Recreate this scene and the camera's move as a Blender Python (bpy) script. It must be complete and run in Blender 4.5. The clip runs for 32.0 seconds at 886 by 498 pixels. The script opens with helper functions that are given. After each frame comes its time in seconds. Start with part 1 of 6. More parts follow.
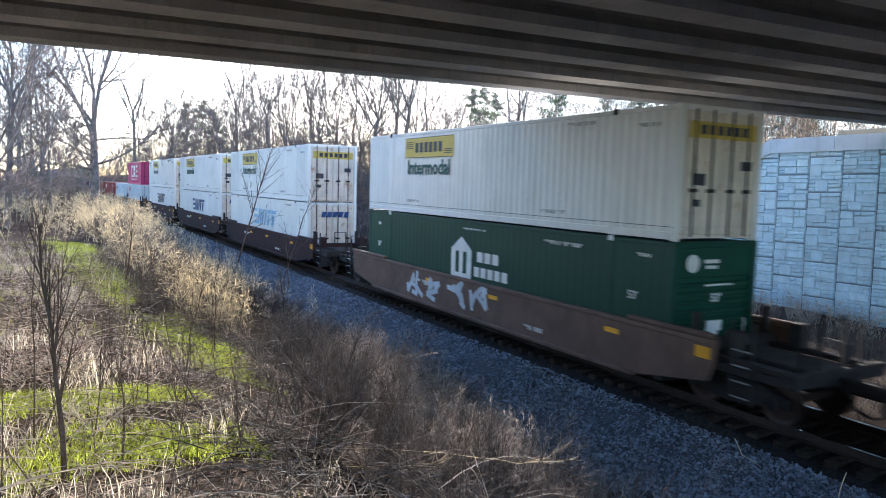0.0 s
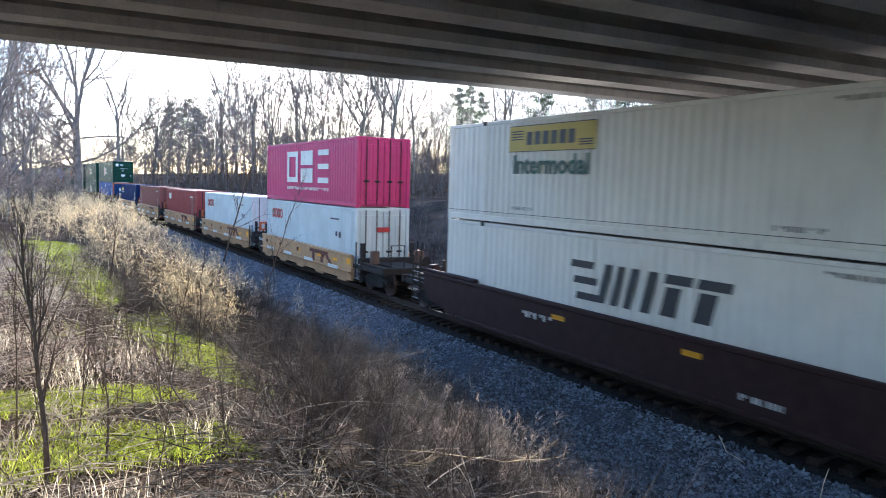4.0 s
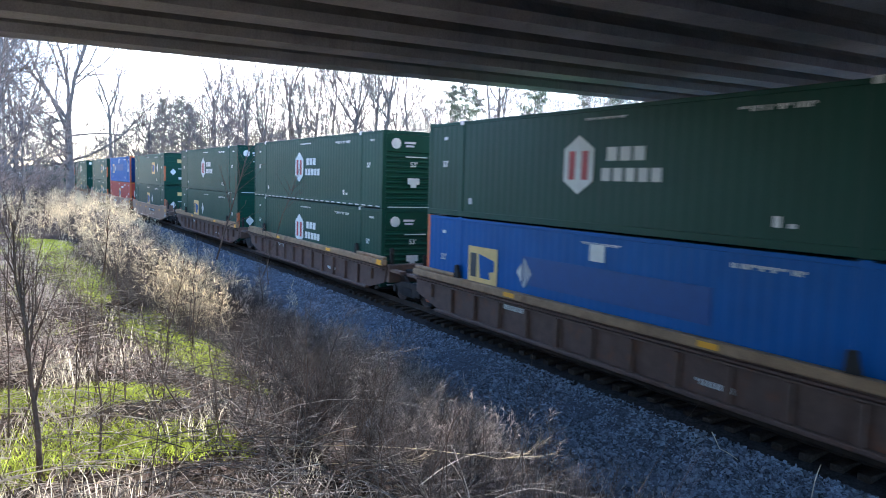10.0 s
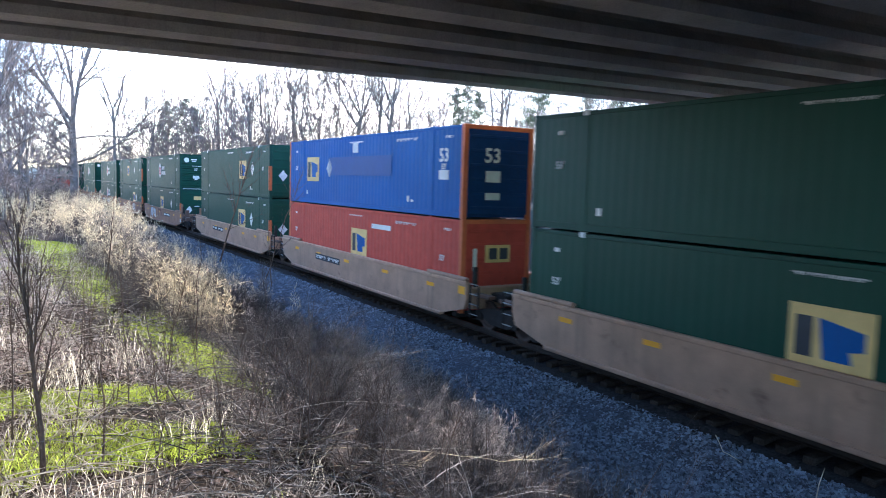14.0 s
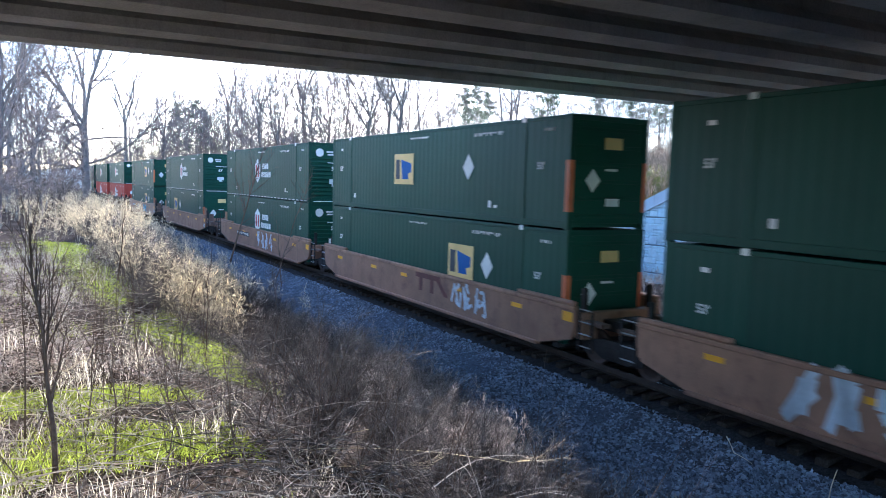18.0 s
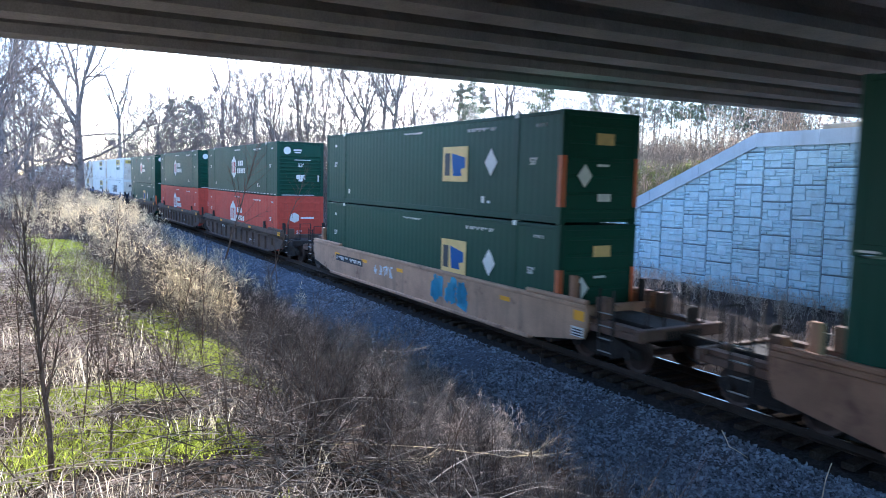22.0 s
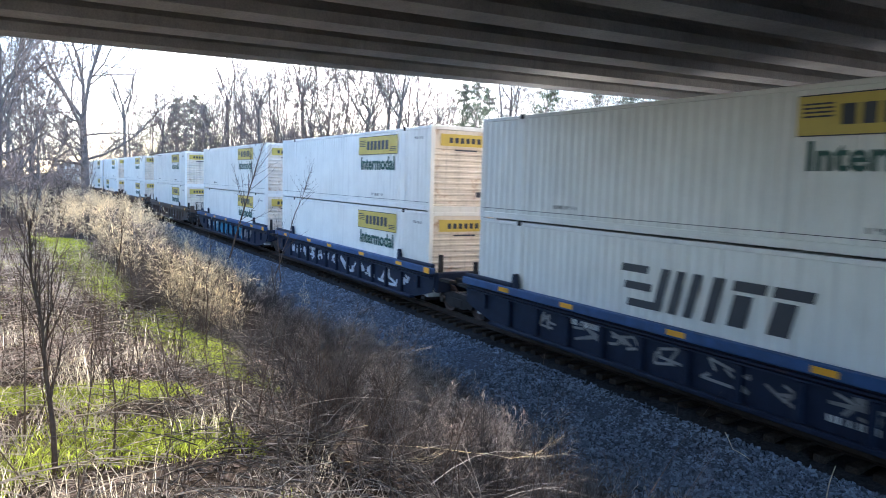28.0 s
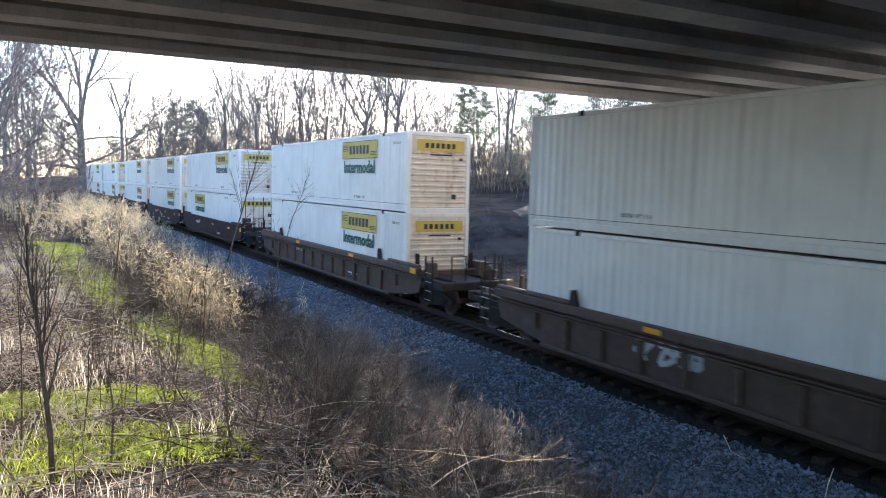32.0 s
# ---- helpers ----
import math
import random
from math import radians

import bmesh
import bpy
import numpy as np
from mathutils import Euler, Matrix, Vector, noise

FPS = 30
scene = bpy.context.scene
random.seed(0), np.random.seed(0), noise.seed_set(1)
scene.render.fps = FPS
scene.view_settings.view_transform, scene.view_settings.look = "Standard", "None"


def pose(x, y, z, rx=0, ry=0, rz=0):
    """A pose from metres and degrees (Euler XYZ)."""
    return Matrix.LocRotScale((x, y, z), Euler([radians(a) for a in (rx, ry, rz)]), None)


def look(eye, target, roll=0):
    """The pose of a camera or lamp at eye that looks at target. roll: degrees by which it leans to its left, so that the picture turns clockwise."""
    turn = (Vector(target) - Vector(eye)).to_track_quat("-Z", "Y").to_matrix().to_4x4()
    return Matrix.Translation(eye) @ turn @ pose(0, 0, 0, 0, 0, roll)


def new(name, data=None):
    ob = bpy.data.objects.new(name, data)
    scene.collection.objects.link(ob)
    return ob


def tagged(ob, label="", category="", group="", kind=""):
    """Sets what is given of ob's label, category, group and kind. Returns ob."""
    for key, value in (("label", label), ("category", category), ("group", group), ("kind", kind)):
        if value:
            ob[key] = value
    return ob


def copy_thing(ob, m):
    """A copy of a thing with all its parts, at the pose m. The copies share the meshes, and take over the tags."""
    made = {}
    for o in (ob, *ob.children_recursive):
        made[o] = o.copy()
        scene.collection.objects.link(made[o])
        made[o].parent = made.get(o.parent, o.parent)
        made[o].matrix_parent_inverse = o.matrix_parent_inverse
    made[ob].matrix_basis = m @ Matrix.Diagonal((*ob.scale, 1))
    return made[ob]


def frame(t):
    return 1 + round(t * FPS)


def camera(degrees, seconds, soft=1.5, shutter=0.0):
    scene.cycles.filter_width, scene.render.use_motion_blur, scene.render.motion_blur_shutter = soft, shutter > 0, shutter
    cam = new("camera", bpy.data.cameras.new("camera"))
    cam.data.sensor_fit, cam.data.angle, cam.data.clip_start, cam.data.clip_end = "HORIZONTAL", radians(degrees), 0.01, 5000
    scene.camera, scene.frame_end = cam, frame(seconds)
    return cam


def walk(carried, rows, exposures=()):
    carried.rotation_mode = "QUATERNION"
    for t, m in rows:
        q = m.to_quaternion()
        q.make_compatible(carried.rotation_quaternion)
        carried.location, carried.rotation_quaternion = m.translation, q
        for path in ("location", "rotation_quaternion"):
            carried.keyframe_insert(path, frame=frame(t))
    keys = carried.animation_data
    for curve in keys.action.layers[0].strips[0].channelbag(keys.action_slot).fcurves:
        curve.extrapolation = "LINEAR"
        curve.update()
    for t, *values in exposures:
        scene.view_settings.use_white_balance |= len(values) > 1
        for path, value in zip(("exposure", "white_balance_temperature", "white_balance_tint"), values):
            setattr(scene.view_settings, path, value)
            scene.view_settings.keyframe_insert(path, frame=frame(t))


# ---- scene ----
cam = camera(63.1, 32.0, soft=0.9, shutter=0.25)
EYE = (0.0, 0.0, 4.31)
# seconds, yaw, pitch, roll of the hand-held camera
VIEW = [
    (0.0, 0.81, -4.45, -1.30),
    (0.5, 0.77, -4.47, -1.12),
    (1.0, 0.52, -4.46, -0.94),
    (1.5, 0.14, -4.52, -1.03),
    (2.0, 0.18, -4.19, -1.05),
    (2.5, 0.16, -4.10, -1.22),
    (3.0, 0.26, -4.04, -1.37),
    (3.5, -0.04, -4.33, -1.38),
    (5.5, -0.48, -4.65, -1.31),
    (6.0, -0.64, -4.72, -1.43),
    (6.5, -0.51, -4.79, -1.45),
    (7.0, -0.50, -4.95, -1.27),
    (7.5, -0.61, -4.85, -1.44),
    (8.0, -0.59, -4.91, -1.31),
    (8.5, -0.46, -4.92, -1.46),
    (9.0, -0.32, -4.70, -1.65),
    (9.5, -0.65, -4.72, -1.43),
    (10.0, -0.76, -4.70, -1.30),
    (10.5, -0.73, -4.64, -1.29),
    (11.0, -0.82, -4.58, -1.40),
    (11.5, -0.61, -4.87, -1.13),
    (12.0, -0.53, -4.90, -0.96),
    (12.5, -0.82, -4.73, -1.11),
    (13.0, -0.89, -4.60, -1.10),
    (13.5, -0.86, -4.38, -1.27),
    (14.0, -0.51, -4.52, -1.32),
    (14.5, -0.18, -4.62, -1.19),
    (16.5, 0.24, -4.37, -1.40),
    (17.0, 0.25, -4.60, -1.32),
    (17.5, 0.29, -4.33, -1.43),
    (18.0, 0.23, -4.50, -1.22),
    (18.5, 0.08, -4.36, -1.39),
    (19.0, 0.05, -4.34, -1.40),
    (19.5, -0.14, -4.53, -1.15),
    (20.0, -0.27, -4.79, -0.89),
    (20.5, -0.41, -4.72, -0.87),
    (21.0, -0.09, -4.56, -0.92),
    (21.5, 0.17, -4.50, -0.95),
    (22.0, -0.13, -4.83, -1.04),
    (22.5, -0.43, -5.23, -0.90),
    (23.0, -0.61, -5.11, -1.21),
    (23.5, -0.99, -5.30, -0.91),
    (24.0, -0.84, -5.30, -0.94),
    (24.5, -0.84, -5.36, -0.94),
    (26.5, -0.69, -5.53, -1.05),
    (27.0, -0.07, -5.19, -1.16),
    (27.5, 0.06, -4.86, -1.28),
    (28.0, 0.19, -4.80, -1.30),
    (28.5, 0.25, -4.80, -1.31),
    (29.0, 0.39, -4.86, -1.20),
    (29.5, 0.20, -4.86, -1.17),
    (30.0, 0.32, -4.76, -0.97),
    (30.5, 0.21, -4.74, -1.20),
    (31.0, 0.33, -4.64, -1.11),
    (31.5, 0.07, -4.67, -1.17),
    (32.0, 0.00, -4.53, -1.17),
]
walk(cam, [(t, pose(*EYE, 90 + pitch, roll, yaw)) for t, yaw, pitch, roll in VIEW], exposures=[(0.0, 1.97, 6100, 14), (3.0, 2.04, 6100, 14), (6.0, 2.08, 5800, 12), (8.0, 1.98, 5800, 12), (9.0, 2.02, 5750, 12), (11.0, 2.3, 5550, 15), (14.0, 2.28, 5550, 15), (17.0, 2.25, 5500, 15), (20.0, 2.3, 5500, 15), (21.5, 2.2, 5500, 15), (24.0, 2.3, 5550, 15), (27.0, 2.17, 5850, 14), (32.0, 1.98, 6100, 14)])

# ---- light: low late sun ahead, clear sky ----
SUN_YAW, SUN_UP = 8.5, 17.0
world = bpy.data.worlds.new("sky")
scene.world = world
world.use_nodes = True
_nt = world.node_tree
_nt.nodes.clear()
_sky = _nt.nodes.new("ShaderNodeTexSky")
_sky.sky_type = "NISHITA"
_sky.sun_disc = False
_sky.sun_elevation, _sky.sun_rotation = radians(SUN_UP), radians(-SUN_YAW)
_sky.air_density, _sky.dust_density, _sky.ozone_density = 1.0, 0.4, 2.5
_bg = _nt.nodes.new("ShaderNodeBackground")
_bg.inputs["Strength"].default_value = 0.15
_wo = _nt.nodes.new("ShaderNodeOutputWorld")
_nt.links.new(_sky.outputs[0], _bg.inputs["Color"])
_nt.links.new(_bg.outputs[0], _wo.inputs["Surface"])
_sd = bpy.data.lights.new("sun", "SUN")
_sd.energy, _sd.angle, _sd.color = 4.6, radians(0.53), (1.0, 0.92, 0.8)
sun = new("sun", _sd)
_dir = Vector((-math.sin(radians(SUN_YAW)) * math.cos(radians(SUN_UP)), math.cos(radians(SUN_YAW)) * math.cos(radians(SUN_UP)), math.sin(radians(SUN_UP))))
sun.matrix_world = look(_dir * 200, (0, 0, 0))
tagged(sun, kind="structure")


# ---- materials ----
def mat(name, color, rough=0.7, metal=0.0, var=0.25, scale=3.0, fine=60.0, bump=0.15, rust=0.0, streak=0.0, rnd=0.0, rustcol=(0.16, 0.07, 0.03), spec=0.5, dirt=None, thin=0.0, isl=0.0):
    """Painted or natural surface: broad blotches, fine grain, optional rust and vertical streaks."""
    m = bpy.data.materials.new(name)
    m.use_nodes = True
    nt = m.node_tree
    N, Lk = nt.nodes, nt.links
    b = N["Principled BSDF"]
    b.inputs["Roughness"].default_value = rough
    b.inputs["Metallic"].default_value = metal
    b.inputs["Specular IOR Level"].default_value = spec
    tc = N.new("ShaderNodeTexCoord")
    oi = N.new("ShaderNodeObjectInfo")
    off = N.new("ShaderNodeVectorMath")
    off.operation = "MULTIPLY_ADD"
    comb = N.new("ShaderNodeCombineXYZ")
    for i in range(3):
        Lk.new(oi.outputs["Random"], comb.inputs[i])
    Lk.new(comb.outputs[0], off.inputs[0])
    off.inputs[1].default_value = (31.0, 17.0, 23.0)
    Lk.new(tc.outputs["Object"], off.inputs[2])
    n1 = N.new("ShaderNodeTexNoise")
    n1.inputs["Scale"].default_value, n1.inputs["Detail"].default_value, n1.inputs["Roughness"].default_value = scale, 6, 0.62
    Lk.new(off.outputs[0], n1.inputs["Vector"])
    n2 = N.new("ShaderNodeTexNoise")
    n2.inputs["Scale"].default_value, n2.inputs["Detail"].default_value = fine, 3
    Lk.new(off.outputs[0], n2.inputs["Vector"])
    rr = N.new("ShaderNodeMapRange")
    rr.inputs[1].default_value, rr.inputs[2].default_value = 0.3, 0.7
    rr.inputs[3].default_value, rr.inputs[4].default_value = 1 - var, 1 + var
    Lk.new(n1.outputs["Fac"], rr.inputs[0])
    r2 = N.new("ShaderNodeMapRange")
    r2.inputs[1].default_value, r2.inputs[2].default_value = 0.3, 0.7
    r2.inputs[3].default_value, r2.inputs[4].default_value = 1 - var * 0.6, 1 + var * 0.6
    Lk.new(n2.outputs["Fac"], r2.inputs[0])
    mul = N.new("ShaderNodeMath")
    mul.operation = "MULTIPLY"
    Lk.new(rr.outputs[0], mul.inputs[0])
    Lk.new(r2.outputs[0], mul.inputs[1])
    last = mul.outputs[0]
    if rnd:
        r3 = N.new("ShaderNodeMapRange")
        r3.inputs[3].default_value, r3.inputs[4].default_value = 1 - rnd, 1 + rnd
        Lk.new(oi.outputs["Random"], r3.inputs[0])
        m3 = N.new("ShaderNodeMath")
        m3.operation = "MULTIPLY"
        Lk.new(last, m3.inputs[0])
        Lk.new(r3.outputs[0], m3.inputs[1])
        last = m3.outputs[0]
    if isl:
        geo = N.new("ShaderNodeNewGeometry")
        r4 = N.new("ShaderNodeMapRange")
        r4.inputs[3].default_value, r4.inputs[4].default_value = 1 - isl, 1 + isl
        Lk.new(geo.outputs["Random Per Island"], r4.inputs[0])
        m4 = N.new("ShaderNodeMath")
        m4.operation = "MULTIPLY"
        Lk.new(last, m4.inputs[0])
        Lk.new(r4.outputs[0], m4.inputs[1])
        last = m4.outputs[0]
    sc = N.new("ShaderNodeVectorMath")
    sc.operation = "SCALE"
    sc.inputs[0].default_value = color
    Lk.new(last, sc.inputs["Scale"])
    col = sc.outputs[0]

    def mix_in(col, fac, c2):
        mx = N.new("ShaderNodeMix")
        mx.data_type = "RGBA"
        Lk.new(fac, mx.inputs["Factor"])
        Lk.new(col, mx.inputs["A"])
        mx.inputs["B"].default_value = (*c2, 1)
        return mx.outputs["Result"]

    def ramp(src, lo, hi, top):
        r = N.new("ShaderNodeMapRange")
        r.inputs[1].default_value, r.inputs[2].default_value, r.inputs[4].default_value = lo, hi, top
        r.interpolation_type = "SMOOTHSTEP"
        Lk.new(src, r.inputs[0])
        return r.outputs[0]

    if dirt:
        n3 = N.new("ShaderNodeTexNoise")
        n3.inputs["Scale"].default_value, n3.inputs["Detail"].default_value = scale * 0.37, 5
        Lk.new(off.outputs[0], n3.inputs["Vector"])
        col = mix_in(col, ramp(n3.outputs["Fac"], 0.42, 0.66, 0.85), dirt)
    if streak:
        mp = N.new("ShaderNodeMapping")
        mp.inputs["Scale"].default_value = (5.0, 5.0, 0.25)
        Lk.new(off.outputs[0], mp.inputs["Vector"])
        n4 = N.new("ShaderNodeTexNoise")
        n4.inputs["Scale"].default_value, n4.inputs["Detail"].default_value = 1.2, 4
        Lk.new(mp.outputs[0], n4.inputs["Vector"])
        col = mix_in(col, ramp(n4.outputs["Fac"], 0.5, 0.8, streak), tuple(c * 0.45 + 0.02 for c in color))
    if rust:
        n5 = N.new("ShaderNodeTexNoise")
        n5.inputs["Scale"].default_value, n5.inputs["Detail"].default_value, n5.inputs["Roughness"].default_value = 1.7, 8, 0.7
        Lk.new(off.outputs[0], n5.inputs["Vector"])
        col = mix_in(col, ramp(n5.outputs["Fac"], 0.72 - 0.3 * rust, 0.84 - 0.2 * rust, 0.9), rustcol)
    Lk.new(col, b.inputs["Base Color"])
    if bump:
        bp = N.new("ShaderNodeBump")
        bp.inputs["Strength"].default_value, bp.inputs["Distance"].default_value = bump, 0.02
        Lk.new(n2.outputs["Fac"], bp.inputs["Height"])
        Lk.new(bp.outputs[0], b.inputs["Normal"])
    if thin:
        tr = N.new("ShaderNodeBsdfTranslucent")
        Lk.new(col, tr.inputs["Color"])
        ms = N.new("ShaderNodeMixShader")
        ms.inputs[0].default_value = thin
        Lk.new(b.outputs[0], ms.inputs[1])
        Lk.new(tr.outputs[0], ms.inputs[2])
        Lk.new(ms.outputs[0], N["Material Output"].inputs["Surface"])
    return m


CONCRETE = mat("girder_concrete", (0.42, 0.4, 0.37), 0.85, var=0.2, scale=0.8, fine=25, bump=0.2, streak=0.35, spec=0.2)
DECK = mat("deck_concrete", (0.42, 0.41, 0.39), 0.9, var=0.2, scale=0.6, fine=20, spec=0.2)
PANEL = mat("panel_concrete", (0.53, 0.69, 0.755), 0.85, var=0.14, scale=2.5, fine=22, bump=0.7, rnd=0.05, streak=0.2, spec=0.2, isl=0.06)
COPING = mat("coping_concrete", (0.49, 0.56, 0.61), 0.8, var=0.1, scale=0.9, fine=30, streak=0.2)
JOINT = mat("joint_shadow", (0.2, 0.26, 0.3), 0.95, var=0.1)
SEAT = mat("stained_seat_concrete", (0.42, 0.36, 0.27), 0.9, var=0.2, scale=1.2, fine=20, streak=0.4, spec=0.2)
BALLAST = mat("ballast_stone", (0.097, 0.113, 0.138), 0.9, var=0.5, scale=14, fine=45, bump=0.9, spec=0.0)
# stone between the rails: greasy, with shade under the train worked into its colour
OILSHADEBED = mat("greasy_ballast", (0.034, 0.033, 0.034), 0.9, var=0.5, scale=14, fine=45, bump=0.9, spec=0.05)
STONE = mat("loose_stone", (0.21, 0.247, 0.302), 0.85, var=0.2, scale=2, fine=40, bump=0.3, isl=0.55, spec=0.0)
TIE = mat("tie_wood", (0.05, 0.04, 0.033), 0.9, var=0.4, scale=5, fine=40, spec=0.0)
RAIL = mat("rail_rust", (0.055, 0.038, 0.03), 0.7, 0.3, var=0.25)
RAILTOP = mat("rail_bright", (0.5, 0.5, 0.5), 0.25, 1.0, var=0.1)
SOIL = mat("bank_soil", (0.06, 0.048, 0.041), 0.95, var=0.5, scale=0.9, fine=18, bump=0.6, dirt=(0.115, 0.09, 0.074), spec=0.0)
STEEL = mat("dark_steel", (0.04, 0.035, 0.033), 0.8, 0.0, var=0.35, rust=0.35, spec=0.2)
WHEELM = mat("wheel_steel", (0.09, 0.06, 0.05), 0.6, 0.6, var=0.3)
TAN = mat("tan_paint", (0.52, 0.305, 0.15), 0.65, var=0.18, scale=1.2, rust=0.25, streak=0.45, rnd=0.08, rustcol=(0.2, 0.1, 0.06))
TANOLD = mat("weathered_tan_paint", (0.46, 0.275, 0.175), 0.7, var=0.2, scale=1.2, rust=0.5, streak=0.55, rnd=0.1, rustcol=(0.18, 0.09, 0.06))
TANRUST = mat("rusty_tan_paint", (0.32, 0.165, 0.1), 0.75, var=0.22, scale=1.2, rust=0.7, streak=0.5, rnd=0.1, rustcol=(0.17, 0.08, 0.055))
MAROON = mat("maroon_paint", (0.045, 0.022, 0.022), 0.75, var=0.25, rust=0.35, streak=0.3, rustcol=(0.09, 0.05, 0.035), spec=0.25)
RUSTCAR = mat("rust_brown_paint", (0.15, 0.085, 0.06), 0.75, var=0.3, scale=1.1, rust=0.5, streak=0.55, rustcol=(0.09, 0.05, 0.04))
BROWN = mat("brown_car_paint", (0.13, 0.075, 0.055), 0.75, var=0.25, rust=0.6, streak=0.5, rustcol=(0.2, 0.08, 0.04))
DARKBROWN = mat("dark_brown_paint", (0.105, 0.068, 0.05), 0.75, var=0.25, rust=0.4, streak=0.5)
BLUECHORD = mat("blue_chord_paint", (0.02, 0.07, 0.2), 0.6, var=0.25, rust=0.25)
FAINTINK = mat("faded_ink", (0.3, 0.29, 0.28), 0.6, var=0.2)
# car blue taken darker than the chord, for shade under the chord's overhang
BLUECAR = mat("blue_car_paint", (0.012, 0.02, 0.045), 0.65, var=0.25, rust=0.3, streak=0.3, spec=0.25)
CHORD = mat("chord_rust", (0.32, 0.19, 0.1), 0.7, var=0.3, rust=0.6)
YELLOW = mat("yellow_reflector", (0.85, 0.39, 0.01), 0.5, var=0.1)
WHITEMARK = mat("white_marking", (0.75, 0.75, 0.72), 0.6, var=0.1, streak=0.2)
BLACKMARK = mat("black_marking", (0.02, 0.02, 0.025), 0.6, var=0.2)
JBWHITE = mat("white_container_paint", (0.82, 0.81, 0.77), 0.5, var=0.06, scale=0.9, rust=0.08, streak=0.3, rnd=0.04, rustcol=(0.42, 0.26, 0.13))
JBEND = mat("stained_white_paint", (0.76, 0.68, 0.58), 0.55, var=0.15, scale=1.6, rust=0.6, streak=0.5, rustcol=(0.4, 0.2, 0.08))
GREEN = mat("green_container_paint", (0.006, 0.056, 0.037), 0.45, var=0.1, scale=0.7, streak=0.2, rnd=0.12, spec=0.25)
GREENEND = mat("green_end_paint", (0.006, 0.06, 0.036), 0.5, var=0.15, scale=0.9, streak=0.3, spec=0.25)
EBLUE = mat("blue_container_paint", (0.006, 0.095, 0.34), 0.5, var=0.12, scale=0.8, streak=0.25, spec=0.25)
# ends and inner box of the blue containers: darker blue than the sides
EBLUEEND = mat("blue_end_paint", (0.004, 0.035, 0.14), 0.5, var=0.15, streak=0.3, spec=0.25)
EORANGE = mat("orange_post_paint", (0.55, 0.13, 0.04), 0.5, var=0.15, rust=0.2)
HRED = mat("orange_red_shipping_paint", (0.5, 0.075, 0.05), 0.6, var=0.14, streak=0.35, rust=0.12, spec=0.25)
MAGENTA = mat("magenta_container_paint", (0.52, 0.025, 0.14), 0.45, var=0.1, streak=0.2)
PALE = mat("pale_container_paint", (0.58, 0.64, 0.65), 0.55, var=0.12, scale=0.9, streak=0.4, rust=0.15, rnd=0.05)
RED = mat("red_shipping_paint", (0.3, 0.035, 0.035), 0.55, var=0.14, streak=0.35, rust=0.12)
OXIDE = mat("oxide_shipping_paint", (0.27, 0.075, 0.055), 0.6, var=0.16, streak=0.4, rust=0.2)
NAVY = mat("navy_shipping_paint", (0.003, 0.02, 0.1), 0.55, var=0.14, streak=0.25, spec=0.2)
ROOFW = mat("roof_sheet", (0.62, 0.62, 0.6), 0.45, 0.1, var=0.12, streak=0.2)
INKGREEN = mat("green_lettering", (0.014, 0.09, 0.075), 0.5, var=0.1)
INKBLUE = mat("blue_lettering", (0.02, 0.07, 0.2), 0.5, var=0.15)
INKDARK = mat("dark_lettering", (0.03, 0.035, 0.05), 0.5, var=0.15)
INKRED = mat("red_lettering", (0.45, 0.03, 0.03), 0.5, var=0.15)
SIGNYEL = mat("yellow_sign", (0.6, 0.45, 0.09), 0.5, var=0.08, streak=0.2)
SIGNTAN = mat("tan_sign", (0.75, 0.52, 0.2), 0.5, var=0.1)
GRAFWHITE = mat("white_spray", (0.62, 0.66, 0.7), 0.6, var=0.2)
TTXBROWN = mat("brown_block_paint", (0.13, 0.035, 0.025), 0.65, var=0.25, streak=0.3)
FADEDBLUE = mat("faded_blue_lettering", (0.3, 0.52, 0.66), 0.6, var=0.25, streak=0.4)
PATCHBLUE = mat("dark_blue_patch", (0.004, 0.06, 0.25), 0.5, var=0.1)
GRAFBLUE = mat("blue_spray", (0.05, 0.32, 0.5), 0.6, var=0.25)


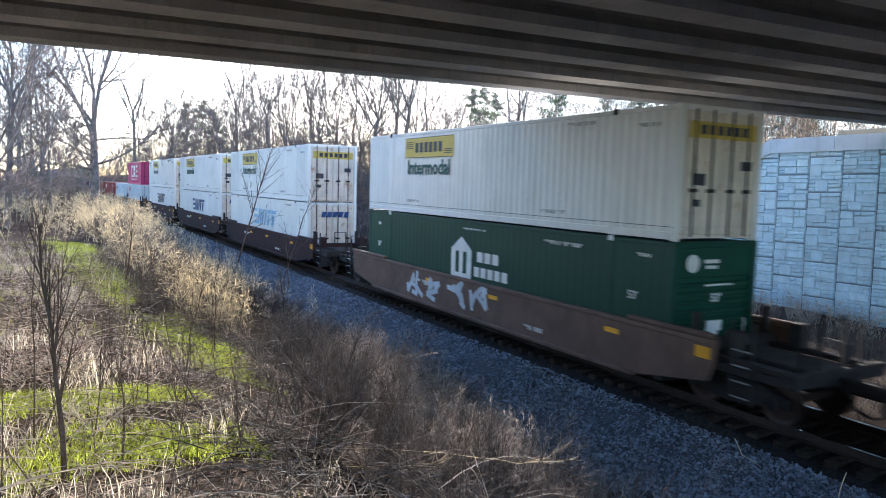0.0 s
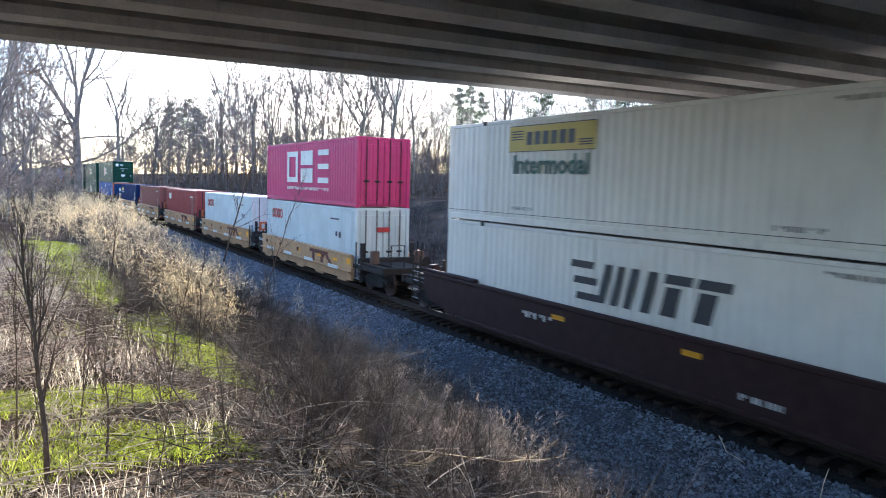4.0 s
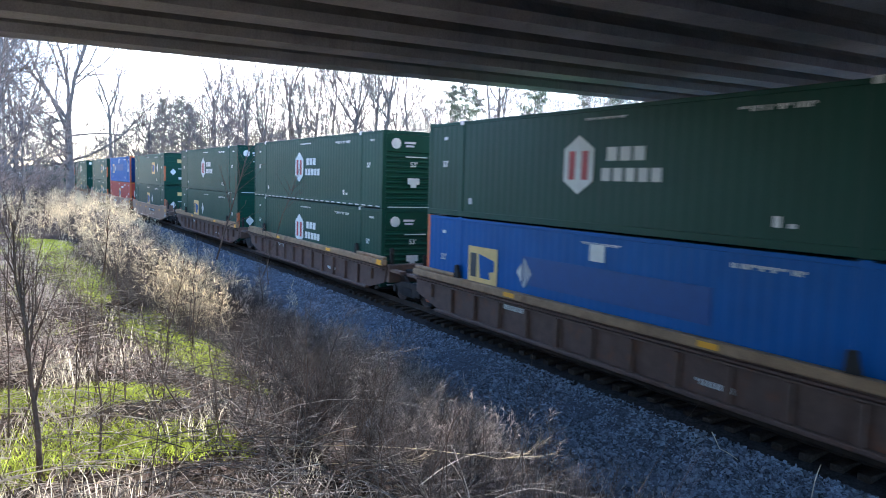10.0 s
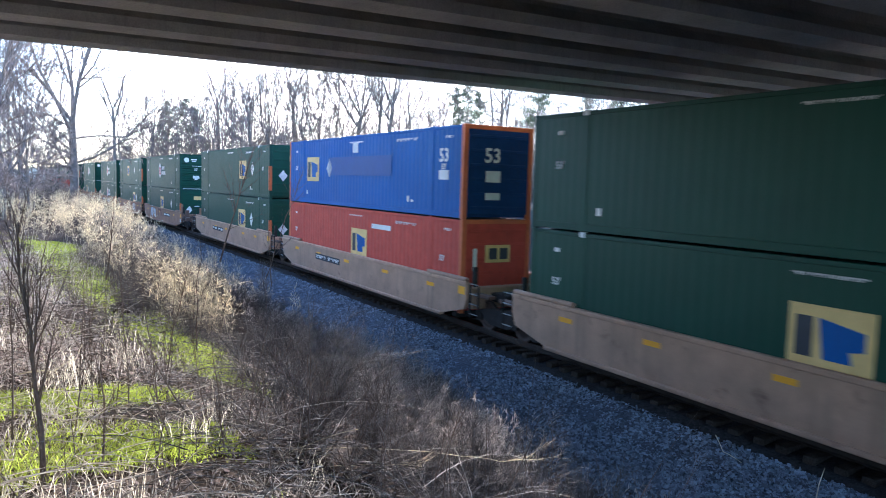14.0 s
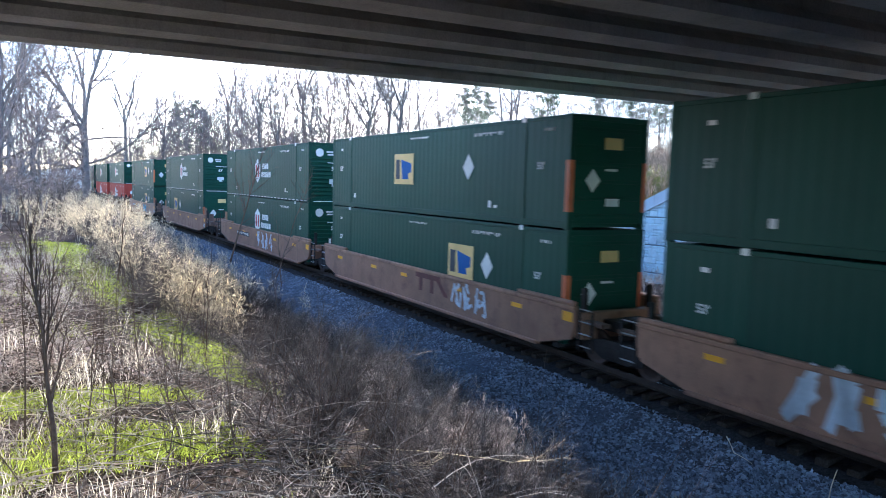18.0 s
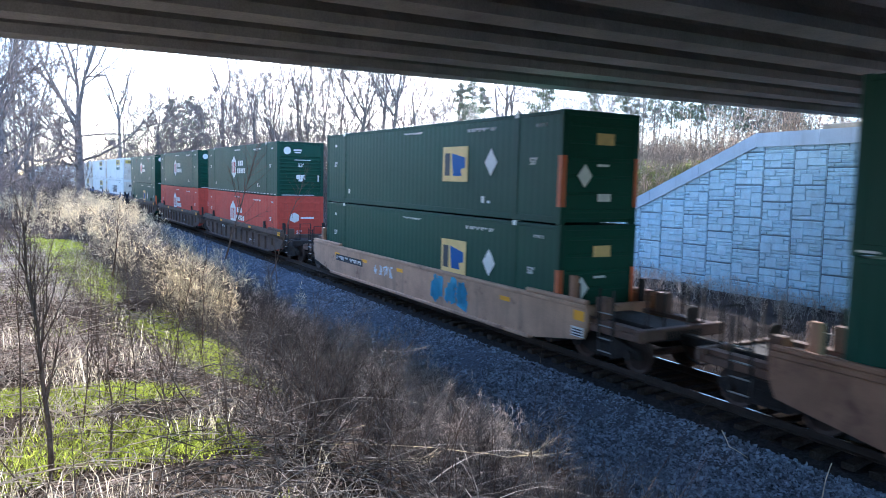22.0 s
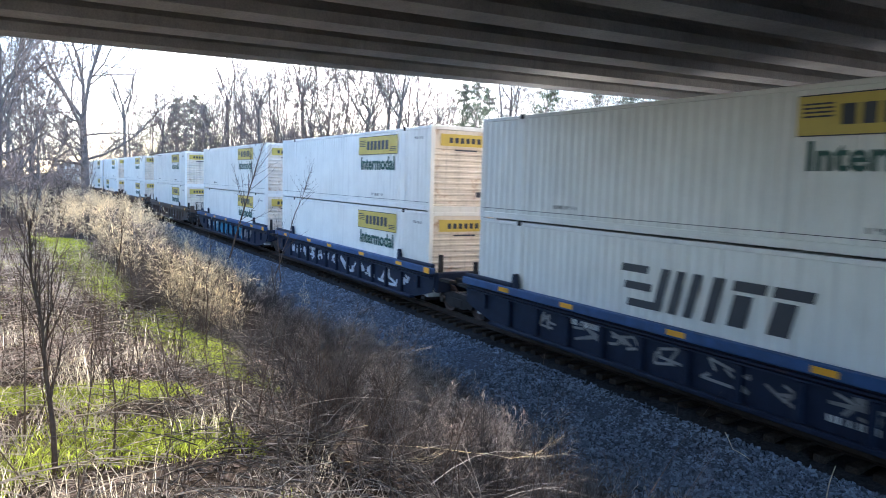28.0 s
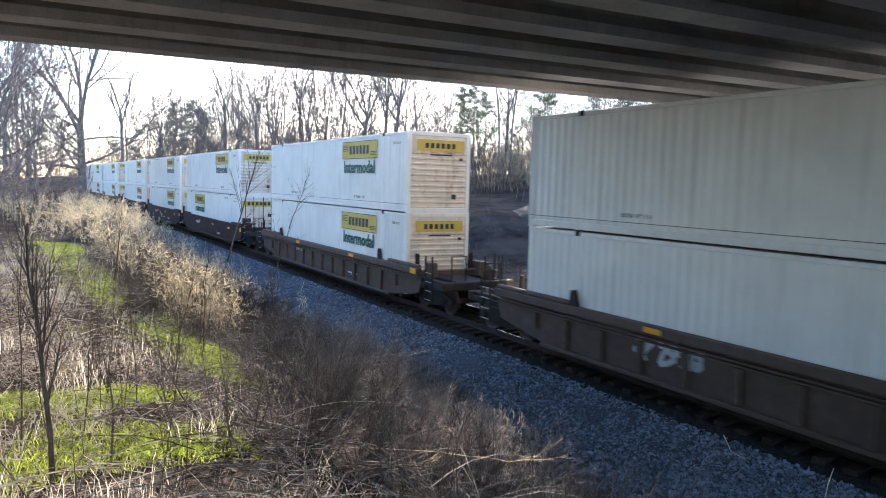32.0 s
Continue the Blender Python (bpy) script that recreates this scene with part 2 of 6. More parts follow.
# ---- mesh helpers ----
class Shape:
    """Collects faces for one mesh."""

    def __init__(self):
        self.v, self.f = [], []

    def add(self, verts, faces):
        b = len(self.v)
        self.v += [tuple(p) for p in verts]
        self.f += [tuple(i + b for i in q) for q in faces]
        return self

    def box(self, x0, x1, y0, y1, z0, z1, bev=0.0):
        if not bev:
            vs = [(x, y, z) for z in (z0, z1) for x, y in ((x0, y0), (x1, y0), (x1, y1), (x0, y1))]
            return self.add(vs, [(3, 2, 1, 0), (4, 5, 6, 7), (0, 1, 5, 4), (1, 2, 6, 5), (2, 3, 7, 6), (3, 0, 4, 7)])
        ring = lambda z, i: [(x0 + i, y0, z), (x1 - i, y0, z), (x1, y0 + i, z), (x1, y1 - i, z), (x1 - i, y1, z), (x0 + i, y1, z), (x0, y1 - i, z), (x0, y0 + i, z)]
        inn = lambda z: [(x0 + bev, y0 + bev, z), (x1 - bev, y0 + bev, z), (x1 - bev, y0 + bev, z), (x1 - bev, y1 - bev, z), (x1 - bev, y1 - bev, z), (x0 + bev, y1 - bev, z), (x0 + bev, y1 - bev, z), (x0 + bev, y0 + bev, z)]
        vs = inn(z0) + ring(z0 + bev, bev) + ring(z1 - bev, bev) + inn(z1)
        fs = [tuple(range(7, -1, -1)), tuple(range(24, 32))]
        for k in range(3):
            for j in range(8):
                a, c = k * 8 + j, k * 8 + (j + 1) % 8
                fs.append((a, c, c + 8, a + 8))
        return self.add(vs, fs)

    def prism(self, poly, a0, a1, axis="y"):
        """A polygon carried along an axis. poly in (x,z) for y, (y,z) for x, (x,y) for z."""
        def at(p, a):
            return {"y": (p[0], a, p[1]), "x": (a, p[0], p[1]), "z": (p[0], p[1], a)}[axis]
        n = len(poly)
        vs = [at(p, a0) for p in poly] + [at(p, a1) for p in poly]
        return self.add(vs, [tuple(range(n)), tuple(range(2 * n - 1, n - 1, -1))] + [(i, i + n, (i + 1) % n + n, (i + 1) % n) for i in range(n)])

    def tube(self, pts, radii, sides=5, caps=True):
        n = len(pts)
        vs, fs = [], []
        for k, p in enumerate(pts):
            p = Vector(p)
            d = Vector(pts[min(k + 1, n - 1)]) - Vector(pts[max(k - 1, 0)])
            d.normalize()
            s = d.cross(Vector((0.31, 0.17, 0.93) if abs(d.z) < 0.95 else (1, 0.1, 0)))
            s.normalize()
            w = d.cross(s)
            r = radii[k] if hasattr(radii, "__len__") else radii
            for j in range(sides):
                an = 2 * math.pi * j / sides
                vs.append(p + s * (math.cos(an) * r) + w * (math.sin(an) * r))
        for k in range(n - 1):
            for j in range(sides):
                j2 = (j + 1) % sides
                fs.append((k * sides + j, k * sides + j2, (k + 1) * sides + j2, (k + 1) * sides + j))
        if caps:
            fs += [tuple(range(sides - 1, -1, -1)), tuple(range((n - 1) * sides, n * sides))]
        return self.add(vs, fs)

    def mesh(self, name, material=None, smooth=False):
        me = bpy.data.meshes.new(name)
        me.from_pydata(self.v, [], self.f)
        if material:
            me.materials.append(material)
        me.update()
        bm = bmesh.new()
        bm.from_mesh(me)
        bmesh.ops.recalc_face_normals(bm, faces=bm.faces)
        bm.to_mesh(me)
        bm.free()
        if smooth:
            me.polygons.foreach_set("use_smooth", [True] * len(me.polygons))
        return me


def part(name, shape, material, parent, label="", smooth=False):
    """One mesh object under a thing or a part."""
    me = shape if isinstance(shape, bpy.types.Mesh) else shape.mesh(name, material, smooth)
    ob = new(name, me)
    ob.parent = parent
    if label:
        tagged(ob, label)
    return ob


def thing(name, label, category, group="", kind=""):
    return tagged(new(name), label, category, group, kind)


def lettering(text, size, name, material, italic=False):
    """Flat raised letters of the built-in font, in the x-z plane, middle at the origin."""
    cu = bpy.data.curves.new(name, "FONT")
    cu.body, cu.size, cu.extrude, cu.align_x, cu.align_y = text, size, 0.004, "CENTER", "CENTER"
    cu.resolution_u = 2
    cu.offset = size * 0.022
    ob = bpy.data.objects.new(name, cu)
    scene.collection.objects.link(ob)
    me = bpy.data.meshes.new_from_object(ob.evaluated_get(bpy.context.evaluated_depsgraph_get()))
    bpy.data.objects.remove(ob)
    me.materials.clear()
    me.materials.append(material)
    return me


# ---- the line: s along the track away from the camera, n across it to the right, z over the rail ----
LINE_YAW, BEND, GRADE, TRACK_N = 29.67, 0.00023, 0.0124, 12.89
_a = radians(LINE_YAW)
ALONG, ACROSS = Vector((-math.sin(_a), math.cos(_a), 0)), Vector((math.cos(_a), math.sin(_a), 0))


def rise(s):
    return GRADE * 400 * math.tanh(s / 400)


def lean(s):
    """Sideways shift of the gently bending line."""
    if s <= 0:
        return 0.0
    e = min(s, 320.0)
    return -BEND * e * e / 2 - BEND * e * (s - e)


def at(s, n, z):
    p = ALONG * s + ACROSS * (n + lean(s))
    return Vector((p.x, p.y, z + rise(s)))


def on_line(s, n=TRACK_N, z=0.0):
    """Pose on the track: x points away along it, y to the camera's side."""
    p = at(s, n, z)
    slope = GRADE / math.cosh(s / 400) ** 2
    head = BEND * min(max(s, 0), 320.0)
    return pose(p.x, p.y, p.z, 0, -math.degrees(math.atan(slope)), 90 + LINE_YAW + math.degrees(head))


FIXED = pose(0, 0, 0, 0, 0, 90 + LINE_YAW)   # the straight frame of bridge and wall: x = s, y = -n


# ---- ground ----
def smooth(a, b, v):
    e = min(max((v - a) / (b - a), 0.0), 1.0)
    return e * e * (3 - 2 * e)


def coping_top(s):
    return 7.1 if s < 22.1 else max(7.1 - 0.415 * (s - 22.1), 0.3)


def ground_z(s, n):
    """Height over the rail of the bare ground."""
    bench = 2.62 - 0.06 * min(max(s, -12), 20) + 0.05 * max(-n, 0) ** 0.8
    low = -0.78
    rough_ = 0.14 * noise.noise((s * 0.35, n * 0.35, 3.1)) + 0.35 * noise.noise((s * 0.05, n * 0.05, 7.7))
    if n < 9.5:
        k = smooth(0.6 + 4.2 * smooth(24, 52, s), 8.4 + 0.8 * smooth(30, 52, s), n)
        return bench * (1 - k) + low * k + rough_ * (1 - smooth(6.5, 8.5, n))
    if n < 17.5:
        return low
    far = smooth(34, 46, s)
    rise_r = 3.0 * smooth(20, 31, n) * far + 3.4 * smooth(31, 58, n) + 0.5 * smooth(48, 53, s) * smooth(24, 31, n)
    fill = 0.0
    if n > 29.9 and s < 42:
        fill = (coping_top(s) - 0.25 - low) * smooth(-60, -36, s)
    return low + max(rise_r, fill) + rough_ * smooth(17.5, 20, n)


def grid_steps(spans):
    out = []
    for a, b, st in spans:
        k = max(1, round((b - a) / st))
        out += [a + (b - a) * i / k for i in range(k)]
    return out + [spans[-1][1]]


_ss = grid_steps([(-2600, -600, 500), (-600, -60, 60), (-60, 0, 4), (0, 60, 0.7), (60, 160, 3), (160, 600, 40), (600, 3000, 600)])
_ns = grid_steps([(-2500, -300, 550), (-300, -40, 40), (-40, -6, 3), (-6, 10, 0.5), (10, 18, 2), (18, 29.4, 1.2), (29.4, 29.8, 0.4), (29.8, 29.93, 0.13), (29.93, 50, 1.5), (50, 130, 10), (130, 600, 80), (600, 2600, 500)])
_sh = Shape()
_sh.v = [tuple(at(s, n, ground_z(s, n))) for s in _ss for n in _ns]
_w = len(_ns)
_sh.f = [(i * _w + j, i * _w + j + 1, (i + 1) * _w + j + 1, (i + 1) * _w + j) for i in range(len(_ss) - 1) for j in range(_w - 1)]
ground = new("ground", _sh.mesh("ground", SOIL, True))
tagged(ground, "brown bare soil of the railway bank and verge", "ground", kind="structure")


def bed_z(n):
    prof = [(7.9, -0.85), (9.0, -0.72), (10.4, -0.62), (11.42, -0.3), (11.75, -0.22), (14.05, -0.22), (14.4, -0.3), (15.3, -0.7), (15.7, -0.95), (18.2, -1.0)]
    for (a, za), (b, zb) in zip(prof, prof[1:]):
        if a <= n <= b:
            return za + (zb - za) * (n - a) / (b - a)
    return -0.9


_bs = grid_steps([(-560, -20, 12), (-20, 0, 1), (0, 45, 0.18), (45, 120, 1), (120, 760, 10)])
_bn = [7.9, 8.2, 8.5, 8.8, 9.1, 9.4, 9.7, 10.0, 10.3, 10.6, 10.9, 11.2, 11.5, 12.0, 12.6, 13.2, 13.8, 14.3, 14.9, 15.5, 16.2, 17.0, 18.2]
_sh = Shape()
_sh.v = [tuple(at(s, n, bed_z(n) + 0.035 * noise.noise((s * 4.1, n * 4.1, 0.5)) + 0.05 * noise.noise((s * 0.6, n * 0.9, 4.5)))) for s in _bs for n in _bn]
_w = len(_bn)
_sh.f = [(i * _w + j, i * _w + j + 1, (i + 1) * _w + j + 1, (i + 1) * _w + j) for i in range(len(_bs) - 1) for j in range(_w - 1)]
_bed = _sh.mesh("ballast_bed", BALLAST)
# middle strip of the bed takes the grease-and-shade stone
_bed.materials.append(OILSHADEBED)
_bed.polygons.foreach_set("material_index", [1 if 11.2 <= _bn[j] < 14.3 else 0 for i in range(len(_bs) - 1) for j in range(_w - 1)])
ballast = new("ballast_bed", _bed)
tagged(ballast, "grey crushed stone ballast under the track", "ballast", kind="structure")


# loose stones lying on the bed
def stones(name, count, s0, s1, n0, n1, lo, hi):
    rg = random.Random(11)
    sh = Shape()
    for _ in range(count):
        s = s0 + (s1 - s0) * rg.random() ** 1.9
        n = n0 + (n1 - n0) * rg.random()
        r = lo + (hi - lo) * rg.random() ** 2
        c = at(s, n, bed_z(n) + r * 0.25)
        e = [Vector((rg.uniform(-1, 1), rg.uniform(-1, 1), rg.uniform(-0.8, 0.8))).normalized() * r for _ in range(3)]
        vs = [c + e[0] * 1.2, c - e[0], c + e[1], c - e[1] * 1.1, c + e[2] * 0.9, c - e[2]]
        b = len(sh.v)
        sh.v += [tuple(v) for v in vs]
        sh.f += [(b, b + 2, b + 4), (b + 2, b + 1, b + 4), (b + 1, b + 3, b + 4), (b + 3, b, b + 4), (b + 2, b, b + 5), (b + 1, b + 2, b + 5), (b + 3, b + 1, b + 5), (b, b + 3, b + 5)]
    me = bpy.data.meshes.new(name)
    me.from_pydata(sh.v, [], sh.f)
    me.materials.append(STONE)
    me.update()
    return me


gravel = new("gravel", stones("gravel", 105000, 5, 70, 7.6, 11.3, 0.02, 0.056))
tagged(gravel, "loose angular grey stones covering the ballast shoulder", "gravel", kind="stuff")

# ---- rails and ties ----
for side, nn in (("near", TRACK_N - 0.755), ("far", TRACK_N + 0.755)):
    sh = Shape()
    sec = [(-0.075, -0.172), (0.075, -0.172), (0.075, -0.16), (0.012, -0.14), (0.012, -0.045), (0.036, -0.035), (0.036, -0.006), (0.03, 0.0), (-0.03, 0.0), (-0.036, -0.006), (-0.036, -0.035), (-0.012, -0.045), (-0.012, -0.14), (-0.075, -0.16)]
    st = grid_steps([(-560, 0, 40), (0, 160, 5), (160, 760, 40)])
    k = len(sec)
    sh.v = [tuple(at(s, nn + y, z)) for s in st for y, z in sec]
    sh.f = [(i * k + j, i * k + (j + 1) % k, (i + 1) * k + (j + 1) % k, (i + 1) * k + j) for i in range(len(st) - 1) for j in range(k)]
    rail = new("rail", sh.mesh("rail", RAIL))
    tagged(rail, "rusty steel running rail with a polished top", "rail", "rails", "structure")
    sh = Shape()
    sh.v = [tuple(at(s, nn + y, 0.002)) for s in st for y in (-0.027, 0.027)]
    sh.f = [(i * 2, i * 2 + 1, i * 2 + 3, i * 2 + 2) for i in range(len(st) - 1)]
    part("running_surface", sh, RAILTOP, rail, "bright worn rail head")

TRACK_TIES = thing("railway_ties", "dark creosoted wooden ties half buried in ballast", "railway tie", kind="structure")
_tie_me = Shape().box(-0.115, 0.115, -1.3, 1.3, -0.36, -0.172, 0.015).mesh("tie", TIE)
for i in range(250):
    tie = new("tie", _tie_me)
    tie.parent = TRACK_TIES
    tie.matrix_local = on_line(-6 + i * 0.508) @ pose(random.uniform(-0.03, 0.03), random.uniform(-0.04, 0.04), 0.012, 0, 0, random.uniform(-1.5, 1.5))

ASPHALT = mat("asphalt", (0.05, 0.05, 0.05), 0.9, var=0.3, scale=1.5, fine=40)

# ---- bridge: concrete I-girders over the line, slightly skewed ----
BRIDGE = FIXED @ pose(17.7 + 0.4, -10.3, 0, 0, 0, -3.1)
bridge = thing("highway_bridge", "concrete girder bridge crossing over the railway, seen from below", "bridge", kind="structure")
bridge.matrix_world = BRIDGE
GIRDER_Z, GAP = 7.33, 2.15
_sec = [(-0.355, 0), (0.355, 0), (0.355, 0.2), (0.12, 0.44), (0.1, 0.5), (0.1, 1.02), (0.15, 1.1), (0.3, 1.2), (0.3, 1.4), (-0.3, 1.4), (-0.3, 1.2), (-0.15, 1.1), (-0.1, 1.02), (-0.1, 0.5), (-0.12, 0.44), (-0.355, 0.2)]
_gme = Shape().prism([(x - 0.755, z + GIRDER_Z) for x, z in _sec], -21.2, 25.5, "y").mesh("girder", CONCRETE)
for k in range(12):
    g = part("girder", _gme, None, bridge, "precast concrete I-girder with a broad lower flange")
    g.matrix_local = pose(-GAP * k, 0, 0)
part("deck", Shape().box(-12 * GAP - 0.6, 0.75, -22.5, 27.0, GIRDER_Z + 1.4, GIRDER_Z + 1.65, 0.03), DECK, bridge, "cast concrete deck slab")
for k in range(11):
    for yy in (-20.6, 2.2, 24.9):
        part("diaphragm", Shape().box(-GAP * (k + 1) - 0.65, -GAP * k - 0.86, yy, yy + 0.25, GIRDER_Z + 0.5, GIRDER_Z + 1.39), CONCRETE, bridge)
part("road_surface", Shape().box(-12 * GAP - 0.1, 0.3, -22.5, 27.0, GIRDER_Z + 1.655, GIRDER_Z + 1.72), ASPHALT, bridge, "dark asphalt roadway on the deck")
for xx in (0.35, -12 * GAP - 0.6):
    part("parapet", Shape().prism([(xx, GIRDER_Z + 1.65), (xx + 0.42, GIRDER_Z + 1.65), (xx + 0.36, GIRDER_Z + 2.0), (xx + 0.32, GIRDER_Z + 2.5), (xx + 0.1, GIRDER_Z + 2.5), (xx + 0.06, GIRDER_Z + 2.0)], -22.5, 27.0, "y"), CONCRETE, bridge)

# ---- far abutment: panel-faced retaining wall with a sloping wing ----
WALL_N = 29.5
wall = thing("wall_far", "pale concrete panel retaining wall with an ashlar relief", "retaining wall", kind="structure")
wall.matrix_world = FIXED
part("wall_core", Shape().prism([(-30, -1.6), (40.5, -1.6), (40.5, 0.1), (38.5, 0.0), (22.1, 6.75), (-30, 6.75)], -WALL_N - 0.45, -WALL_N - 0.03, "y"), JOINT, wall, "dark recessed joints")
part("bearing_seat", Shape().box(-30, 19.6, -WALL_N - 2.6, -WALL_N - 0.95, 6.2, 7.42, 0.03), SEAT, wall, "stained beige bearing seat under the girder ends")
P = 1.524


def ashlar(rg):
    """Rectangles that fill one panel face: broad squared blocks among thin split courses."""
    cols, rows = 5, 9
    e = P / 2 - 0.028
    u, v = 2 * e / cols, 2 * e / rows
    used = [[False] * cols for _ in range(rows)]
    rects = []
    for r in range(rows):
        for c in range(cols):
            if used[r][c]:
                continue
            w, h = rg.choice(((2, 3), (2, 2), (3, 2), (2, 2), (2, 1), (1, 1), (2, 1), (3, 1), (2, 1), (1, 1)))
            while w > 1 and (c + w > cols or any(used[r][c:c + w])):
                w -= 1
            h = min(h, rows - r)
            if w == 1 and h > 1:
                h = 1
            for k in range(r, r + h):
                for j in range(c, c + w):
                    used[k][j] = True
            rects.append((-e + c * u, -e + (c + w) * u, -e + r * v, -e + (r + h) * v))
    return rects


def clip_top(poly, slope):
    """Cuts a polygon in (x,z) by the line z < slope(x), a straight line."""
    out = []
    for (x0, z0), (x1, z1) in zip(poly, poly[1:] + poly[:1]):
        d0, d1 = slope(x0) - z0, slope(x1) - z1
        if d0 >= 0:
            out.append((x0, z0))
        if d0 * d1 < 0:
            k = d0 / (d0 - d1)
            out.append((x0 + (x1 - x0) * k, z0 + (z1 - z0) * k))
    return out


def panel_mesh(rects, limit=None):
    sh = Shape()
    rg = random.Random(len(rects))
    for x0, x1, z0, z1 in [(-P / 2 + 0.022, P / 2 - 0.022, -P / 2 + 0.022, P / 2 - 0.022)] + rects:
        base = x1 - x0 > 1.4 and z1 - z0 > 1.4
        poly = [(x0 + 0.006, z0 + 0.007), (x1 - 0.006, z0 + 0.007), (x1 - 0.006, z1 - 0.007), (x0 + 0.006, z1 - 0.007)]
        if limit:
            poly = clip_top(poly, limit)
            if len(poly) < 3:
                continue
        out = 0.0 if base else 0.03 + rg.random() * 0.05
        if base:
            sh.prism(poly, -0.1, out, "y")
        else:
            cx, cz = sum(p[0] for p in poly) / len(poly), sum(p[1] for p in poly) / len(poly)
            wx, wz = max(p[0] for p in poly) - cx, max(p[1] for p in poly) - cz
            top = [(cx + (x - cx) * (1 - 0.014 / max(wx, 0.05)), cz + (z - cz) * (1 - 0.03 / max(wz, 0.05))) for x, z in poly]
            n_ = len(poly)
            sh.add([(x, 0.001, z) for x, z in poly] + [(x, out + rg.uniform(-0.014, 0.014), z) for x, z in top], [tuple(range(n_, 2 * n_))] + [(i, (i + 1) % n_, (i + 1) % n_ + n_, i + n_) for i in range(n_)])
    return sh.mesh("panel", PANEL)


_rg = random.Random(5)
_kinds = [ashlar(_rg) for _ in range(9)]
_panels = [panel_mesh(k) for k in _kinds]
JOINT_S, JOINT_Z = 23.22, 5.47
for c in range(-20, 12):
    sc = JOINT_S + (c + 0.5) * P
    for r in range(-5, 2):
        zc = JOINT_Z + (r + 0.5) * P + (P / 2 if c % 2 else 0)
        top = lambda x, sc=sc, zc=zc: (coping_top(sc + x) - 0.6 - zc)
        if zc + P / 2 < -0.9 or top(-P / 2) < -P / 2 and top(P / 2) < -P / 2:
            continue
        i = _rg.randrange(9)
        if min(top(-P / 2), top(P / 2)) > P / 2:
            me = _panels[i]
        else:
            me = panel_mesh(_kinds[i], lambda x, t0=top(0), k=(top(P / 2) - top(-P / 2)) / P: t0 + k * x)
        pn = new("panel", me)
        pn.parent = wall
        pn.matrix_local = pose(sc, -WALL_N, zc)


def coping_piece(sa, sb):
    za, zb = coping_top(sa), coping_top(sb)
    part("coping", Shape().prism([(sa + 0.008, za - 0.64), (sb - 0.008, zb - 0.64), (sb - 0.008, zb), (sa + 0.008, za)], -WALL_N - 0.5, -WALL_N + 0.16, "y"), COPING, wall, "smooth precast coping stone")


for k in range(17):
    coping_piece(22.1 - 3.1 * (k + 1), 22.1 - 3.1 * k)
for k in range(5):
    coping_piece(22.1 + 3.25 * k, 22.1 + 3.25 * (k + 1))

# ---- near abutment behind the camera ----
back_wall = thing("wall_near", "plain concrete abutment wall behind the viewpoint", "retaining wall", kind="structure")
back_wall.matrix_world = FIXED
part("wall_face", Shape().box(-12, 19, 9.3, 9.9, 1.5, 7.4, 0.02), COPING, back_wall)


# ---- the train ----
TRAIN = []      # (thing, place along the train, height over the rail)
HC, BOTTOM = 2.896, 0.36


def wave(x0, x1, pitch, depth, duty=0.5):
    """Trapezoid corrugation along x as (x, offset) points."""
    n = max(1, round((x1 - x0) / pitch))
    p = (x1 - x0) / n
    out = [(x0, 0.0)]
    for i in range(n):
        a = x0 + i * p
        f = p * (1 - duty) / 2
        out += [(a + f * 0.6, 0.0), (a + f * 1.4, -depth), (a + p - f * 1.4, -depth), (a + p - f * 0.6, 0.0)]
    return out + [(x1, 0.0)]


def sheet(sh, pts, y, sgn, z0, z1):
    """Upright corrugated sheet along x."""
    b = len(pts)
    vs = [(x, y + sgn * d, z0) for x, d in pts] + [(x, y + sgn * d, z1) for x, d in pts]
    sh.add(vs, [(i, i + 1, i + 1 + b, i + b) for i in range(b - 1)])


def flag(sh, pts, y, t=0.006):
    sh.prism(pts, y, y + t, "y")
    return sh


def slanted(x, z, w, h, y, lean_=0.2):
    e = lean_ * h / 2
    return [(x + w / 2 + e, z - h / 2), (x - w / 2 + e, z - h / 2), (x - w / 2 - e, z + h / 2), (x + w / 2 - e, z + h / 2)]


def end_marks(x, items, parent, material, name, label=""):
    sh = Shape()
    for y0, y1, z0, z1 in items:
        sh.box(x - 0.006, x, y0, y1, z0, z1)
    return tagged(part(name, sh, material, parent, label), kind="stuff" if len(items) > 1 else "")


TXT53 = lettering("53'", 0.26, "size_mark", WHITEMARK)
TXTINT = lettering("Intermodal", 0.7, "intermodal_word", INKGREEN)


def put_text(me, x, z, y, parent, label, name="lettering"):
    ob = part(name, me, None, parent, label)
    ob.matrix_local = pose(x, y, z, 90, 0, 180)
    return ob


def put_text_end(me, x, yy, z, parent, label):
    ob = part("lettering", me, None, parent, label)
    ob.matrix_local = pose(x, yy, z, 90, 0, -90)
    return ob


